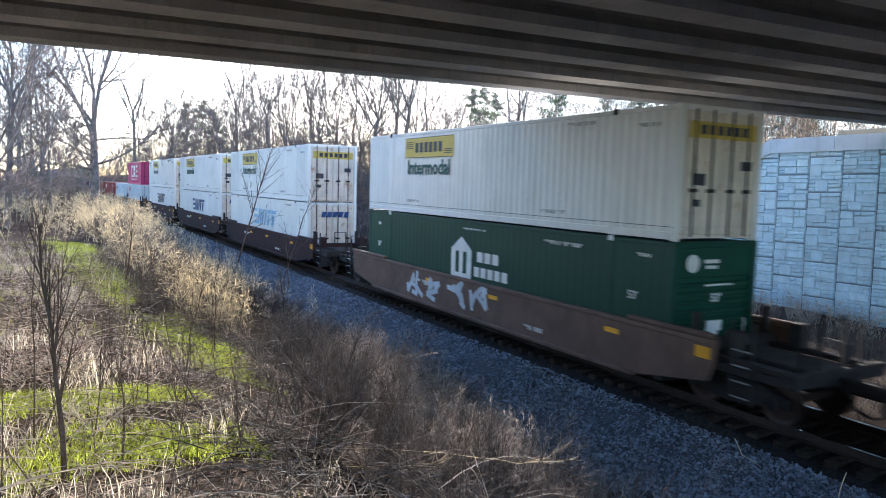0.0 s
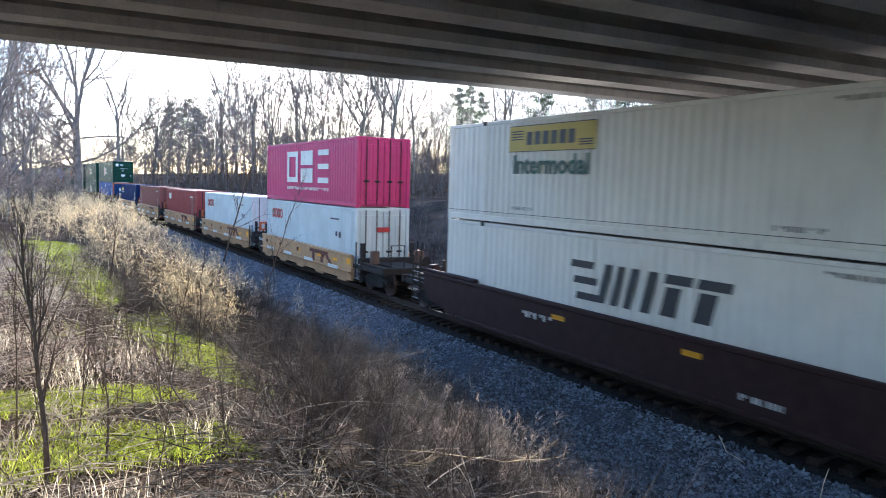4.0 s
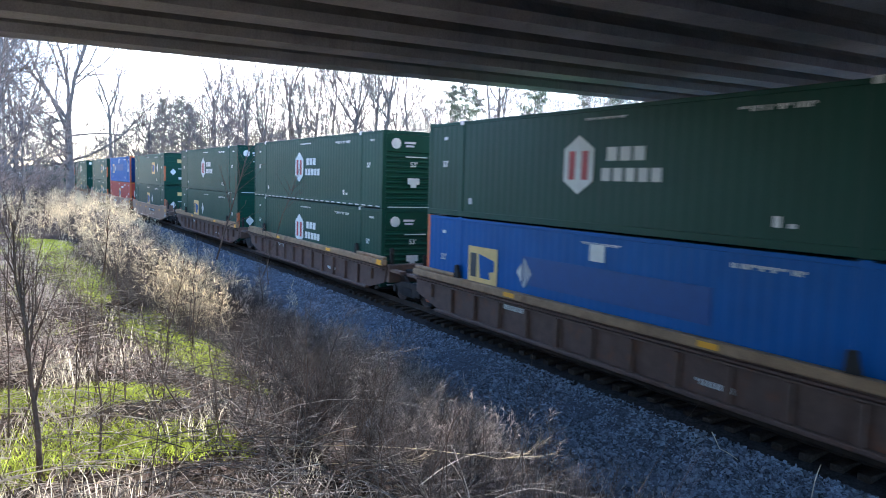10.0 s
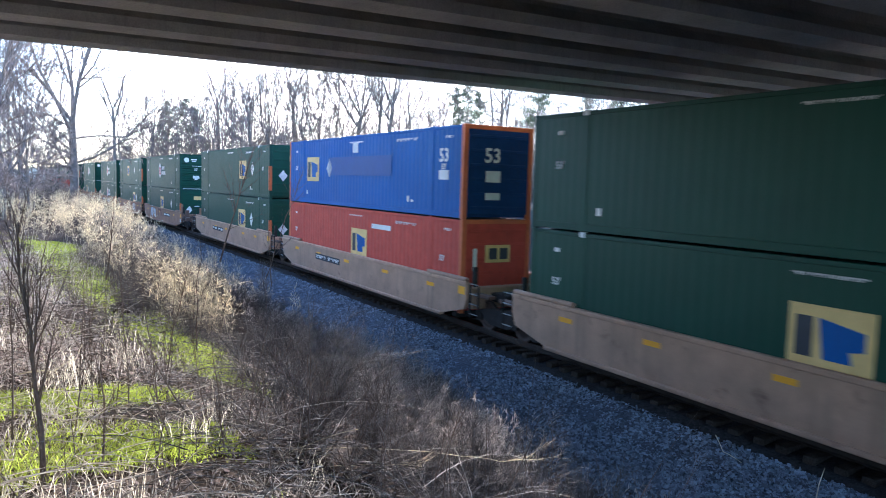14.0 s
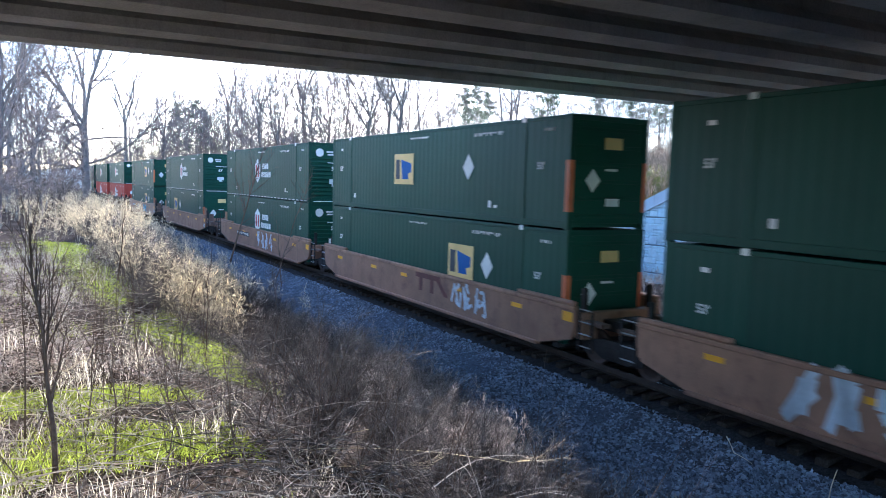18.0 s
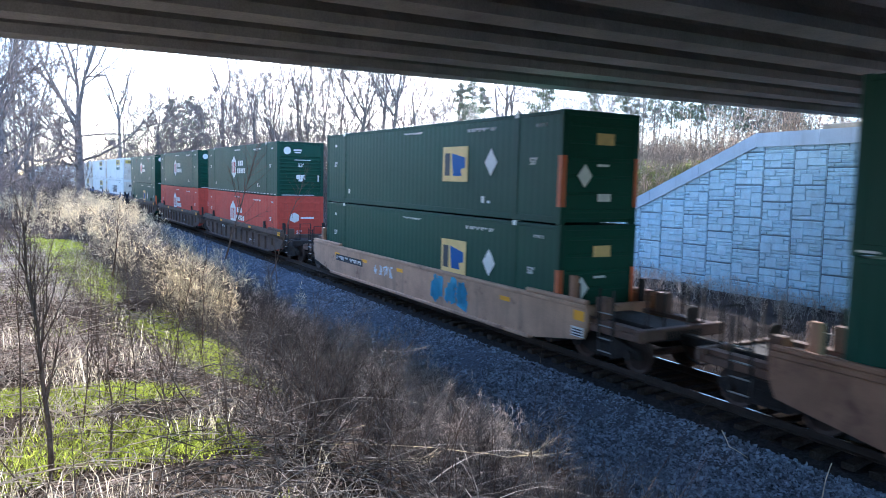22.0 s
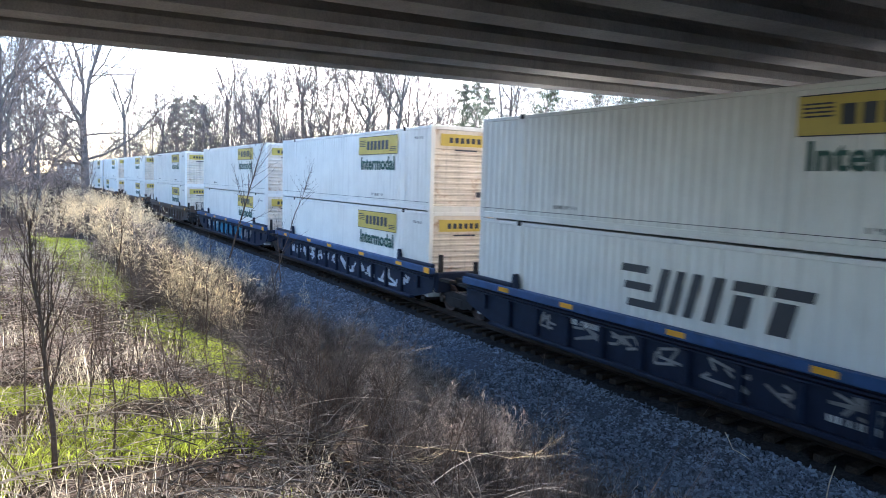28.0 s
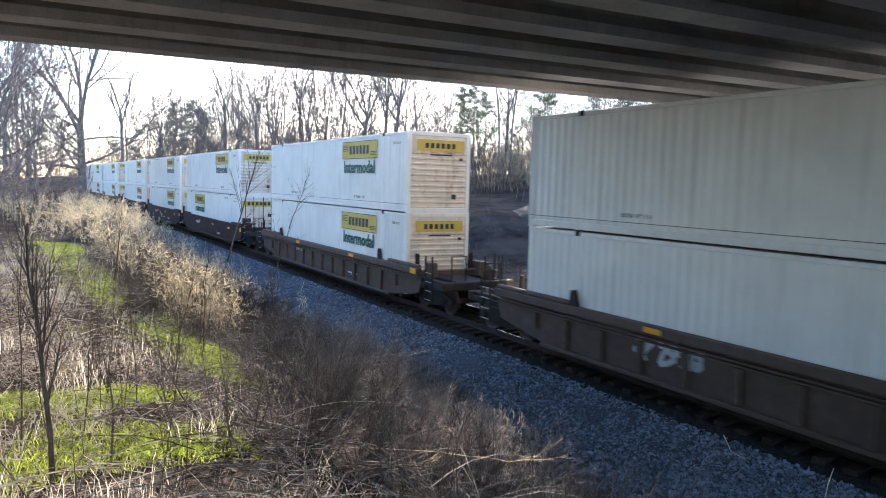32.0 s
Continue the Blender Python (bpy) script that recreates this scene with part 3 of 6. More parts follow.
def container(name, label, L, W, H, paint, endpaint, roof, pitch, depth, end, posts=None, roofpaint=None):
    """Steel box: corrugated walls, corner and lifting posts, rails, roof, end wall."""
    c = thing(name, label, "shipping container", "containers on the train")
    hx, hy = L / 2, W / 2
    big = L > 13
    lift = 6.1 if big else hx
    inn = 0.07
    spans = [(-hx + 0.16, -lift - 0.12), (-lift + 0.12, lift - 0.12), (lift + 0.12, hx - 0.16)] if big else [(-hx + 0.16, hx - 0.16)]
    for a, b in spans:
        for y, sg in ((hy - 0.012, 1), (-hy + 0.012, -1)):
            side = Shape()
            sheet(side, wave(a, b, pitch, depth), y, sg, 0.2, H - 0.12)
            part("side_wall", side, paint, c)
    for y0, y1 in ((hy - inn, hy), (-hy, -hy + inn)):
        part("bottom_rail", Shape().box(-hx + 0.15, hx - 0.15, y0, y1, 0.03, 0.2, 0.012), paint, c)
        part("top_rail", Shape().box(-hx + 0.15, hx - 0.15, y0, y1, H - 0.12, H - 0.02, 0.012), paint, c)
    for x0, x1 in ((-hx, -hx + 0.16), (hx - 0.16, hx)):
        for y0, y1 in ((hy - 0.16, hy), (-hy, -hy + 0.16)):
            part("corner_post", Shape().box(x0, x1, y0, y1, 0.0, H, 0.01), posts or paint, c)
    if big:
        for x in (-lift, lift):
            for y0, y1 in ((hy - 0.1, hy + 0.004), (-hy - 0.004, -hy + 0.1)):
                part("lifting_post", Shape().box(x - 0.12, x + 0.12, y0, y1, 0.02, H, 0.01), paint, c)
            part("corner_casting", Shape().box(x - 0.1, x + 0.1, hy - 0.14, hy + 0.006, H - 0.13, H + 0.012, 0.01), STEEL if paint is JBWHITE else WHITEMARK if paint is GREEN else paint, c)
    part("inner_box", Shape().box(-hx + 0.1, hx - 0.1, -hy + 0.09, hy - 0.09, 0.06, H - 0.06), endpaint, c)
    rf = Shape()
    w = wave(-hx + 0.1, hx - 0.1, 0.42, 0.02)
    b = len(w)
    rf.add([(x, -hy + 0.06, H - 0.015 + d) for x, d in w] + [(x, hy - 0.06, H - 0.015 + d) for x, d in w], [(i, i + 1, i + 1 + b, i + b) for i in range(b - 1)])
    part("roof", rf, roofpaint or roof, c)
    x = -hx
    e = Shape()
    if end == "ribs":
        zz = wave(0.2, H - 0.75, 0.19, 0.045, 0.62) + [(H - 0.15, 0.0)]
        b = len(zz)
        e.add([(x + 0.03 - d, -hy + 0.14, z) for z, d in zz] + [(x + 0.03 - d, hy - 0.14, z) for z, d in zz], [(i, i + 1, i + 1 + b, i + b) for i in range(b - 1)])
        part("end_wall", e, endpaint, c)
        part("end_sill", Shape().box(x, x + 0.12, -hy + 0.16, hy - 0.16, 0.0, 0.18, 0.01), posts or paint, c)
        part("end_header", Shape().box(x, x + 0.12, -hy + 0.16, hy - 0.16, H - 0.14, H, 0.01), posts or paint, c)
    elif end == "plain":
        e.box(x + 0.02, x + 0.1, -hy + 0.14, hy - 0.14, 0.15, H - 0.12, 0.01)
        for k in range(6):
            z = 0.35 + k * (H - 0.7) / 5
            part("end_rib", Shape().box(x, x + 0.03, -hy + 0.25, hy - 0.25, z - 0.05, z + 0.05, 0.012), endpaint, c)
        part("end_wall", e, endpaint, c)
        part("end_header", Shape().box(x, x + 0.12, -hy + 0.16, hy - 0.16, H - 0.14, H, 0.01), posts or paint, c)
    else:
        for y0, y1 in ((-hy + 0.17, -0.01), (0.01, hy - 0.17)):
            d = Shape().box(x + 0.02, x + 0.08, y0, y1, 0.14, H - 0.13, 0.012)
            for k in range(4):
                yy = y0 + (k + 0.5) * (y1 - y0) / 4
                d.box(x + 0.004, x + 0.03, yy - 0.1, yy + 0.1, 0.3, H - 0.3, 0.01)
            door = part("door", d, endpaint, c)
            for k in (0.28, 0.75):
                yy = y0 + k * (y1 - y0)
                part("lock_rod", Shape().tube([(x - 0.02, yy, 0.1), (x - 0.02, yy, H - 0.08)], 0.022, 6), STEEL, door)
                part("latch", Shape().box(x - 0.045, x, yy - 0.12, yy + 0.12, 1.05, 1.13, 0.01), STEEL, door)
        part("door_header", Shape().box(x, x + 0.12, -hy + 0.16, hy - 0.16, H - 0.14, H, 0.01), posts or paint, c)
    xf = hx
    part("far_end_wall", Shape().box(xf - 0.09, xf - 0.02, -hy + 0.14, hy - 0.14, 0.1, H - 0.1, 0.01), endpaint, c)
    return c


def bars(c, items, y, material, name, label=""):
    sh = Shape()
    for x0, x1, z0, z1 in items:
        sh.box(x0, x1, y, y + 0.006, z0, z1)
    return tagged(part(name, sh, material, c, label), kind="stuff" if len(items) > 1 else "")


def tiny_writing(rg, x, z, w, h):
    """A row of short bars the size of unreadable letters."""
    out, k = [], x
    while k > x - w:
        d = rg.uniform(0.3, 0.6) * h
        out.append((k - d, k, z + h * 0.5 * (rg.random() < 0.3), z + h))
        k -= d + h * (0.35 if rg.random() < 0.8 else 1.0)
    return out


def jb(sign_x, end, low=None):
    lab = "dirty white 53-foot container with a yellow sign panel" if not low else "dirty white 53-foot container with large slanted blue lettering bars"
    c = container("container", lab, 16.15, 2.6, HC, JBWHITE, JBEND, ROOFW, 0.27, 0.02, end, roofpaint=ROOFW)
    y = 1.305
    rg = random.Random(3)
    if low:
        ink = {"blue": INKBLUE, "dark": INKDARK, "faint": FADEDBLUE}[low]
        sh = Shape()
        h, zc = 0.92, 1.76
        for x, w, kind in ((1.55, 0.8, 0), (0.45, 1.15, 1), (-0.5, 0.26, 2), (-1.2, 0.72, 3), (-2.1, 0.8, 3)):
            if kind == 0:
                for dz in (-0.38, 0.0, 0.38):
                    flag(sh, slanted(x + 0.3 * dz, zc + dz, w, 0.17, y, 0.25), y)
            elif kind == 1:
                for dx in (-0.42, 0.0, 0.42):
                    flag(sh, slanted(x + dx, zc, 0.22, h, y, 0.25), y)
            elif kind == 2:
                flag(sh, slanted(x, zc, w, h, y, 0.25), y)
            else:
                flag(sh, slanted(x - 0.1, zc + h / 2 - 0.1, w, 0.2, y, 0.25), y)
                flag(sh, slanted(x + 0.1, zc - 0.12, w * 0.55, h - 0.3, y, 0.25), y)
        tagged(part("side_logo", sh, ink, c, "slanted bars in the place of a company name"), kind="stuff")
    else:
        bars(c, [(sign_x - 1.75, sign_x + 1.75, 1.98, 2.68)], y, SIGNYEL, "side_sign", "yellow sign panel")
        b = []
        for k in range(6):
            b.append((sign_x + 0.95 - k * 0.34 - 0.24, sign_x + 0.95 - k * 0.34, 2.16, 2.5))
        bars(c, b, y + 0.007, INKDARK, "sign_name", "dark bars of a company name")
        bars(c, [(sign_x - 1.72, sign_x + 1.72, 2.66, 2.68), (sign_x - 1.72, sign_x + 1.72, 1.98, 2.0)] + [(sign_x + 1.1, sign_x + 1.65, 2.3 + k * 0.07, 2.33 + k * 0.07) for k in range(4)] + [(sign_x - 1.65, sign_x - 1.15, 2.1 + k * 0.06, 2.13 + k * 0.06) for k in range(3)], y + 0.007, INKDARK, "sign_border")
        put_text(TXTINT, sign_x, 1.62, y + 0.004, c, "green printed word")
    m = tiny_writing(rg, 4.6, 0.42, 0.9, 0.09) + tiny_writing(rg, -3.4, 0.4, 1.1, 0.1) + tiny_writing(rg, -6.9, 2.45, 0.7, 0.09) + tiny_writing(rg, -4.4, 2.6, 1.0, 0.09)
    bars(c, m, y, FAINTINK, "small_print", "small dark printed marks")
    bars(c, [(-8.0, 8.0, 0.3, 0.312)], y - 0.004, INKDARK, "seam_line", "dark seam above the bottom rail")
    x = -8.075
    if low:
        sh = Shape()
        for k in range(5):
            yy = 0.62 - k * 0.3
            sh.prism([(yy, 2.16), (yy - 0.22, 2.16), (yy - 0.3, 2.44), (yy - 0.06, 2.44)], x - 0.05, x - 0.04, "x")
        tagged(part("end_logo", sh, INKBLUE if low != "dark" else INKDARK, c, "slanted bars in the place of a company name"), kind="stuff")
    elif end == "doors":
        end_marks(x - 0.02, [(-1.05, 1.05, 2.2, 2.55)], c, SIGNYEL, "end_sign", "yellow sign panel")
        end_marks(x - 0.028, [(-0.75 + k * 0.26, -0.57 + k * 0.26, 2.28, 2.48) for k in range(6)], c, INKDARK, "end_sign_name")
        end_marks(x - 0.02, [(-0.95, -0.6, 1.55, 1.75), (0.5, 0.9, 1.2, 1.45), (0.62, 0.85, 0.75, 0.9)], c, INKDARK, "end_label")
    else:
        end_marks(x - 0.035, [(-1.0, 0.95, 2.22, 2.62)], c, SIGNYEL, "end_sign", "yellow sign panel")
        end_marks(x - 0.042, [(-0.62 + k * 0.22, -0.48 + k * 0.22, 2.32, 2.5) for k in range(6)], c, INKDARK, "end_sign_name")
        end_marks(x - 0.035, [(-0.5, 0.4, 2.06, 2.11), (-0.7, -0.5, 0.5, 0.68), (-0.95, -0.8, 1.9, 2.0)], c, INKDARK, "end_label")
    return c


def hexagon(x, z, w, h):
    return [(x, z + h / 2), (x + w / 2, z + h * 0.27), (x + w / 2, z - h * 0.27), (x, z - h / 2), (x - w / 2, z - h * 0.27), (x - w / 2, z + h * 0.27)]


def common_marks(c, y, rg, ink=WHITEMARK):
    m = tiny_writing(rg, 0.6, 2.58, 1.3, 0.06) + tiny_writing(rg, -3.6, 2.5, 1.5, 0.1) + tiny_writing(rg, -7.0, 2.5, 0.4, 0.08)
    m += [(5.45, 5.6, 0.42, 0.6), (-4.6, -4.45, 0.42, 0.62), (6.9, 7.1, 2.35, 2.45), (-4.9, -4.75, 0.42, 0.5)]
    bars(c, m, y, ink, "small_print", "small white printed marks")
    put_text(TXT53, 7.0, 1.6, y, c, "white printed size mark")
    put_text(TXT53, -6.9, 1.6, y, c, "white printed size mark")


def hub(logo_x=0.5, paint=None, house=False, dots=False):
    red = paint is HRED
    lab = ("red" if red else "dark green") + " 53-foot container with a white hexagon emblem"
    c = container("container", lab, 16.15, 2.6, HC, paint or GREEN, HRED if red else GREENEND, GREEN, 0.3, 0.009 if red else 0.004, "plain" if red else "ribs")
    y = 1.305
    rg = random.Random(8)
    common_marks(c, y, rg)
    sh = Shape()
    if house:
        flag(sh, [(logo_x, 2.35), (logo_x + 0.62, 1.95), (logo_x + 0.62, 0.95), (logo_x - 0.62, 0.95), (logo_x - 0.62, 1.95)], y)
    else:
        flag(sh, hexagon(logo_x, 1.55, 1.06, 1.4), y)
    em = part("emblem", sh, WHITEMARK, c, "white emblem")
    tagged(part("emblem_stroke", Shape().box(logo_x + 0.12, logo_x + 0.34, y + 0.007, y + 0.012, 1.2, 1.88).box(logo_x - 0.34, logo_x - 0.12, y + 0.007, y + 0.012, 1.2, 1.88), HRED if house and red else (INKRED if not house else paint or GREEN), em), kind="stuff")
    bars(c, [(logo_x - 0.95 - k * 0.42 - 0.32, logo_x - 0.95 - k * 0.42, 1.64, 1.95) for k in range(3)] + [(logo_x - 0.8 - k * 0.38 - 0.28, logo_x - 0.8 - k * 0.38, 1.18, 1.48) for k in range(5)], y, WHITEMARK, "company_name", "white bars in the place of a company name")
    if dots:
        bars(c, [(7.6 - k * 0.62, 7.95 - k * 0.62, 0.06, 0.1) for k in range(26)], y, WHITEMARK, "reflective_strip", "white reflective dashes")
    x = -8.075
    if red:
        sh = Shape()
        sh.prism([(yy, z) for yy, z in hexagon(0.35, 1.75, 0.5, 0.55)], x - 0.012, x - 0.004, "x")
        part("end_emblem", sh, WHITEMARK, c)
        end_marks(x - 0.005, [(-0.75, 0.0, 1.68, 1.78)], c, WHITEMARK, "end_label")
        put_text_end(TXT53, x - 0.012, 0.1, 0.95, c, "white printed size mark")
    else:
        sh = Shape()
        sh.prism([(0.75 + 0.2 * math.cos(k * math.pi / 6), 2.42 + 0.2 * math.sin(k * math.pi / 6)) for k in range(12)], x - 0.014, x - 0.006, "x")
        part("end_emblem", sh, WHITEMARK, c)
        end_marks(x - 0.012, [(-0.05, 0.4, 2.42, 2.5), (0.0, 0.35, 2.3, 2.37), (-0.55, 0.35, 1.92, 1.96), (-0.25, 0.25, 0.92, 1.15), (-0.12, 0.12, 0.8, 0.92), (-1.02, -0.95, 0.8, 1.15)], c, WHITEMARK, "end_label")
        put_text_end(TXT53, x - 0.02, 0.0, 1.65, c, "white printed size mark")
        end_marks(x - 0.01, [(-0.75, 1.05, 0.045, 0.085)], c, WHITEMARK, "end_strip", "white reflective strip")
    return c


def emp(paint=None, logo_x=-0.3, dia=2.0):
    blue, red = paint is EBLUE, paint is HRED
    word = "blue" if blue else "orange-red" if red else "dark green"
    post = EORANGE if blue or red else None
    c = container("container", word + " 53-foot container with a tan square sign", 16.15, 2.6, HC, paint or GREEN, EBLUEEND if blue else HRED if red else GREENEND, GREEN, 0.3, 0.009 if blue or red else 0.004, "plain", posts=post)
    y = 1.305
    rg = random.Random(4)
    common_marks(c, y, rg)
    sign = bars(c, [(logo_x - 0.75, logo_x + 0.75, 1.02, 2.1)], y, SIGNTAN, "square_sign", "tan square sign")
    part("sign_bar", Shape().box(logo_x + 0.3, logo_x + 0.62, y + 0.007, y + 0.011, 1.2, 1.9), INKDARK, sign)
    sh = Shape()
    flag(sh, [(logo_x + 0.2, 1.9), (logo_x - 0.6, 1.75), (logo_x - 0.6, 1.45), (logo_x - 0.35, 1.4), (logo_x - 0.4, 1.2), (logo_x + 0.1, 1.2)], y + 0.007, 0.004)
    part("sign_swash", sh, EBLUE, sign)
    if not red:
        d = Shape()
        flag(d, [(logo_x - dia, 2.0), (logo_x - dia + 0.32, 1.6), (logo_x - dia, 1.2), (logo_x - dia - 0.32, 1.6)], y)
        part("diamond_mark", d, WHITEMARK, c, "white diamond label")
    x = -8.075
    if blue:
        put_text_end(lettering("53", 0.62, "size_mark", WHITEMARK), x - 0.014, 0.25, 1.95, c, "large white size mark")
        end_marks(x - 0.012, [(-0.05, 0.5, 1.15, 1.5), (-0.05, 0.5, 0.6, 0.82)], c, WHITEMARK, "end_label")
        put_text(lettering("53", 0.6, "size_mark", WHITEMARK), -6.9, 1.95, y, c, "large white size mark")
        bars(c, [(-7.2, -6.6, 1.2, 1.5), (-0.2, 0.3, 2.2, 2.6)], y, WHITEMARK, "side_label")
        bars(c, [(-3.2, 2.9, 1.3, 2.05)], y, PATCHBLUE, "painted_patch", "dark blue painted-out patch")
    elif red:
        end_marks(x - 0.012, [(-0.5, 0.45, 1.55, 2.1)], c, SIGNTAN, "end_sign")
        end_marks(x - 0.018, [(0.0, 0.3, 1.65, 2.0), (-0.4, -0.1, 1.65, 2.0)], c, INKDARK, "end_sign_name")
        end_marks(x - 0.012, [(0.75, 0.9, 1.3, 2.0)], c, WHITEMARK, "end_label")
        bars(c, [(-3.2, -1.6, 2.2, 2.38)], y, WHITEMARK, "side_label")
    else:
        d = Shape()
        d.prism([(0.55, 1.55), (0.8, 1.25), (0.55, 0.95), (0.3, 1.25)], x - 0.014, x - 0.006, "x")
        part("end_diamond", d, WHITEMARK, c)
        part("corner_strip", Shape().box(x - 0.01, x + 0.14, y, y + 0.006, 0.45, 1.75), EORANGE, c, "orange strip on the corner post")
        for ys in (1.16, -1.29):
            part("corner_strip", Shape().box(x - 0.012, x - 0.004, ys, ys + 0.13, 0.45, 1.75), EORANGE, c, "orange strip on the corner post")
        end_marks(x - 0.012, [(-0.35, 0.1, 0.6, 0.8), (-0.25, 0.15, 1.5, 1.56)], c, WHITEMARK, "end_label")
        end_marks(x - 0.012, [(-0.4, 0.2, 2.05, 2.35)], c, SIGNTAN, "end_sign")
    return c


def sea(kind):
    L, W = 12.19, 2.44
    paint, word, roofp = {"one": (MAGENTA, "magenta", MAGENTA), "pale": (PALE, "pale grey-white", ROOFW), "red": (RED, "dark red", RED), "oxide": (OXIDE, "oxide red-brown", OXIDE), "navy": (NAVY, "navy blue", NAVY)}[kind]
    c = container("container", word + " 40-foot ocean container, corrugated and scuffed", L, W, HC, paint, paint, paint, 0.28, 0.022, "doors", roofpaint=roofp)
    y = W / 2 + 0.003
    rg = random.Random(2)
    if kind == "one":
        sh = Shape()
        sh.box(2.35, 2.65, y, y + 0.006, 0.95, 2.45).box(1.05, 1.35, y, y + 0.006, 0.95, 2.45).box(1.35, 2.35, y, y + 0.006, 0.95, 1.2).box(1.35, 2.35, y, y + 0.006, 2.2, 2.45)
        sh.box(-1.0, 0.62, y, y + 0.006, 0.95, 1.62).box(-1.0, 0.62, y, y + 0.006, 1.78, 2.45)
        sh.box(-3.0, -1.7, y, y + 0.006, 0.95, 1.2).box(-3.0, -1.7, y, y + 0.006, 1.58, 1.82).box(-3.0, -1.7, y, y + 0.006, 2.2, 2.45)
        tagged(part("side_logo", sh, WHITEMARK, c, "large white block shapes"), kind="stuff")
        bars(c, tiny_writing(rg, 2.6, 0.6, 5.6, 0.14), y, WHITEMARK, "small_print")
    elif kind == "pale":
        sh = Shape()
        for k in range(4):
            x = 4.9 - k * 0.44
            ring = [(x + 0.23 * math.cos(j * math.pi / 5), 2.2 + 0.26 * math.sin(j * math.pi / 5)) for j in range(10)]
            for j in range(10):
                (xa, za), (xb, zb) = ring[j], ring[(j + 1) % 10]
                flag(sh, [(xa, za), (xb, zb), (x + (xb - x) * 0.6, 2.2 + (zb - 2.2) * 0.6), (x + (xa - x) * 0.6, 2.2 + (za - 2.2) * 0.6)], y)
        tagged(part("side_logo", sh, INKRED, c, "red block shapes"), kind="stuff")
        end_marks(-L / 2 - 0.03, [(-0.3, 0.3, 1.9, 2.1)], c, INKRED, "end_logo")
        bars(c, [(-3.3, -4.3, 2.3, 2.36), (-4.1, -3.9, 1.6, 1.8), (-4.5, -4.3, 1.55, 1.8)], y, INKDARK, "small_print")
        bars(c, [(-5.6, -5.0, 0.3, 2.6)], y - 0.004, PALE, "panel_patch", "repainted patch")
    elif kind == "red":
        bars(c, [(4.85, 5.1, 2.0, 2.5), (4.3, 4.7, 2.0, 2.5), (4.05, 4.2, 2.0, 2.5)], y, WHITEMARK, "side_logo", "white block shapes")
        bars(c, tiny_writing(rg, -3.9, 2.3, 1.0, 0.12), y, WHITEMARK, "small_print")
        sh = Shape()
        for k in range(7):
            sh.box(-4.9, -4.75, y, y + 0.006, 0.9 + k * 0.2, 1.04 + k * 0.2)
            sh.box(-4.5, -4.38, y, y + 0.006, 0.9 + k * 0.2, 1.04 + k * 0.2)
        tagged(part("upright_print", sh, FAINTINK, c, "faint upright marks"), kind="stuff")
    elif kind == "oxide":
        bars(c, [(5.3, 5.55, 0.9 + k * 0.23, 1.07 + k * 0.23) for k in range(6)], y, WHITEMARK, "upright_logo", "white upright marks")
        bars(c, tiny_writing(rg, -3.9, 2.4, 1.0, 0.12) + [(-5.0, -4.85, 0.8 + k * 0.2, 0.95 + k * 0.2) for k in range(6)], y, PALE, "small_print")
    else:
        bars(c, [(5.0 - k * 0.36, 5.3 - k * 0.36, 2.1, 2.42) for k in range(5)], y, SIGNYEL, "side_logo", "yellow block shapes")
        bars(c, [(3.6, 5.2, 1.85, 1.95)], y, WHITEMARK, "small_print")
        bars(c, [(-5.0, -4.85, 0.9 + k * 0.2, 1.05 + k * 0.2) for k in range(6)], y, PALE, "upright_print")
    return c


# ---- well cars ----
_wheel = Shape()
_prof = [(0.03, -0.1), (0.1, -0.1), (0.1, -0.055), (0.36, -0.04), (0.42, -0.07), (0.455, -0.07), (0.46, -0.045), (0.425, -0.035), (0.42, 0.06), (0.36, 0.06), (0.33, 0.0), (0.1, 0.03), (0.1, 0.08), (0.03, 0.08)]
_k = 18
_wheel.v = [(r * math.cos(2 * math.pi * j / _k), y, r * math.sin(2 * math.pi * j / _k)) for j in range(_k) for r, y in _prof]
_n = len(_prof)
_wheel.f = [(j * _n + i, j * _n + (i + 1) % _n, ((j + 1) % _k) * _n + (i + 1) % _n, ((j + 1) % _k) * _n + i) for j in range(_k) for i in range(_n)]
WHEEL = _wheel.mesh("wheel", WHEELM)
FRAME = Shape().prism([(-1.15, 0.36), (-1.15, 0.55), (-0.85, 0.62), (-0.45, 0.72), (0.45, 0.72), (0.85, 0.62), (1.15, 0.55), (1.15, 0.36), (0.8, 0.4), (0.42, 0.24), (-0.42, 0.24), (-0.8, 0.4)], -0.07, 0.07, "y").mesh("side_frame", STEEL)
CAP = Shape().tube([(0, 0.0, 0), (0, 0.1, 0)], 0.12, 10).mesh("bearing_cap", STEEL)
SPRING = Shape().box(-0.3, 0.3, -0.09, 0.09, 0.27, 0.56, 0.03).mesh("spring_nest", STEEL)
BOLSTER = Shape().box(-0.2, 0.2, -1.05, 1.05, 0.42, 0.68, 0.03).mesh("bolster", STEEL)
AXLE = Shape().tube([(0, -0.95, 0.42), (0, 0.95, 0.42)], 0.085, 8).mesh("axle", WHEELM)


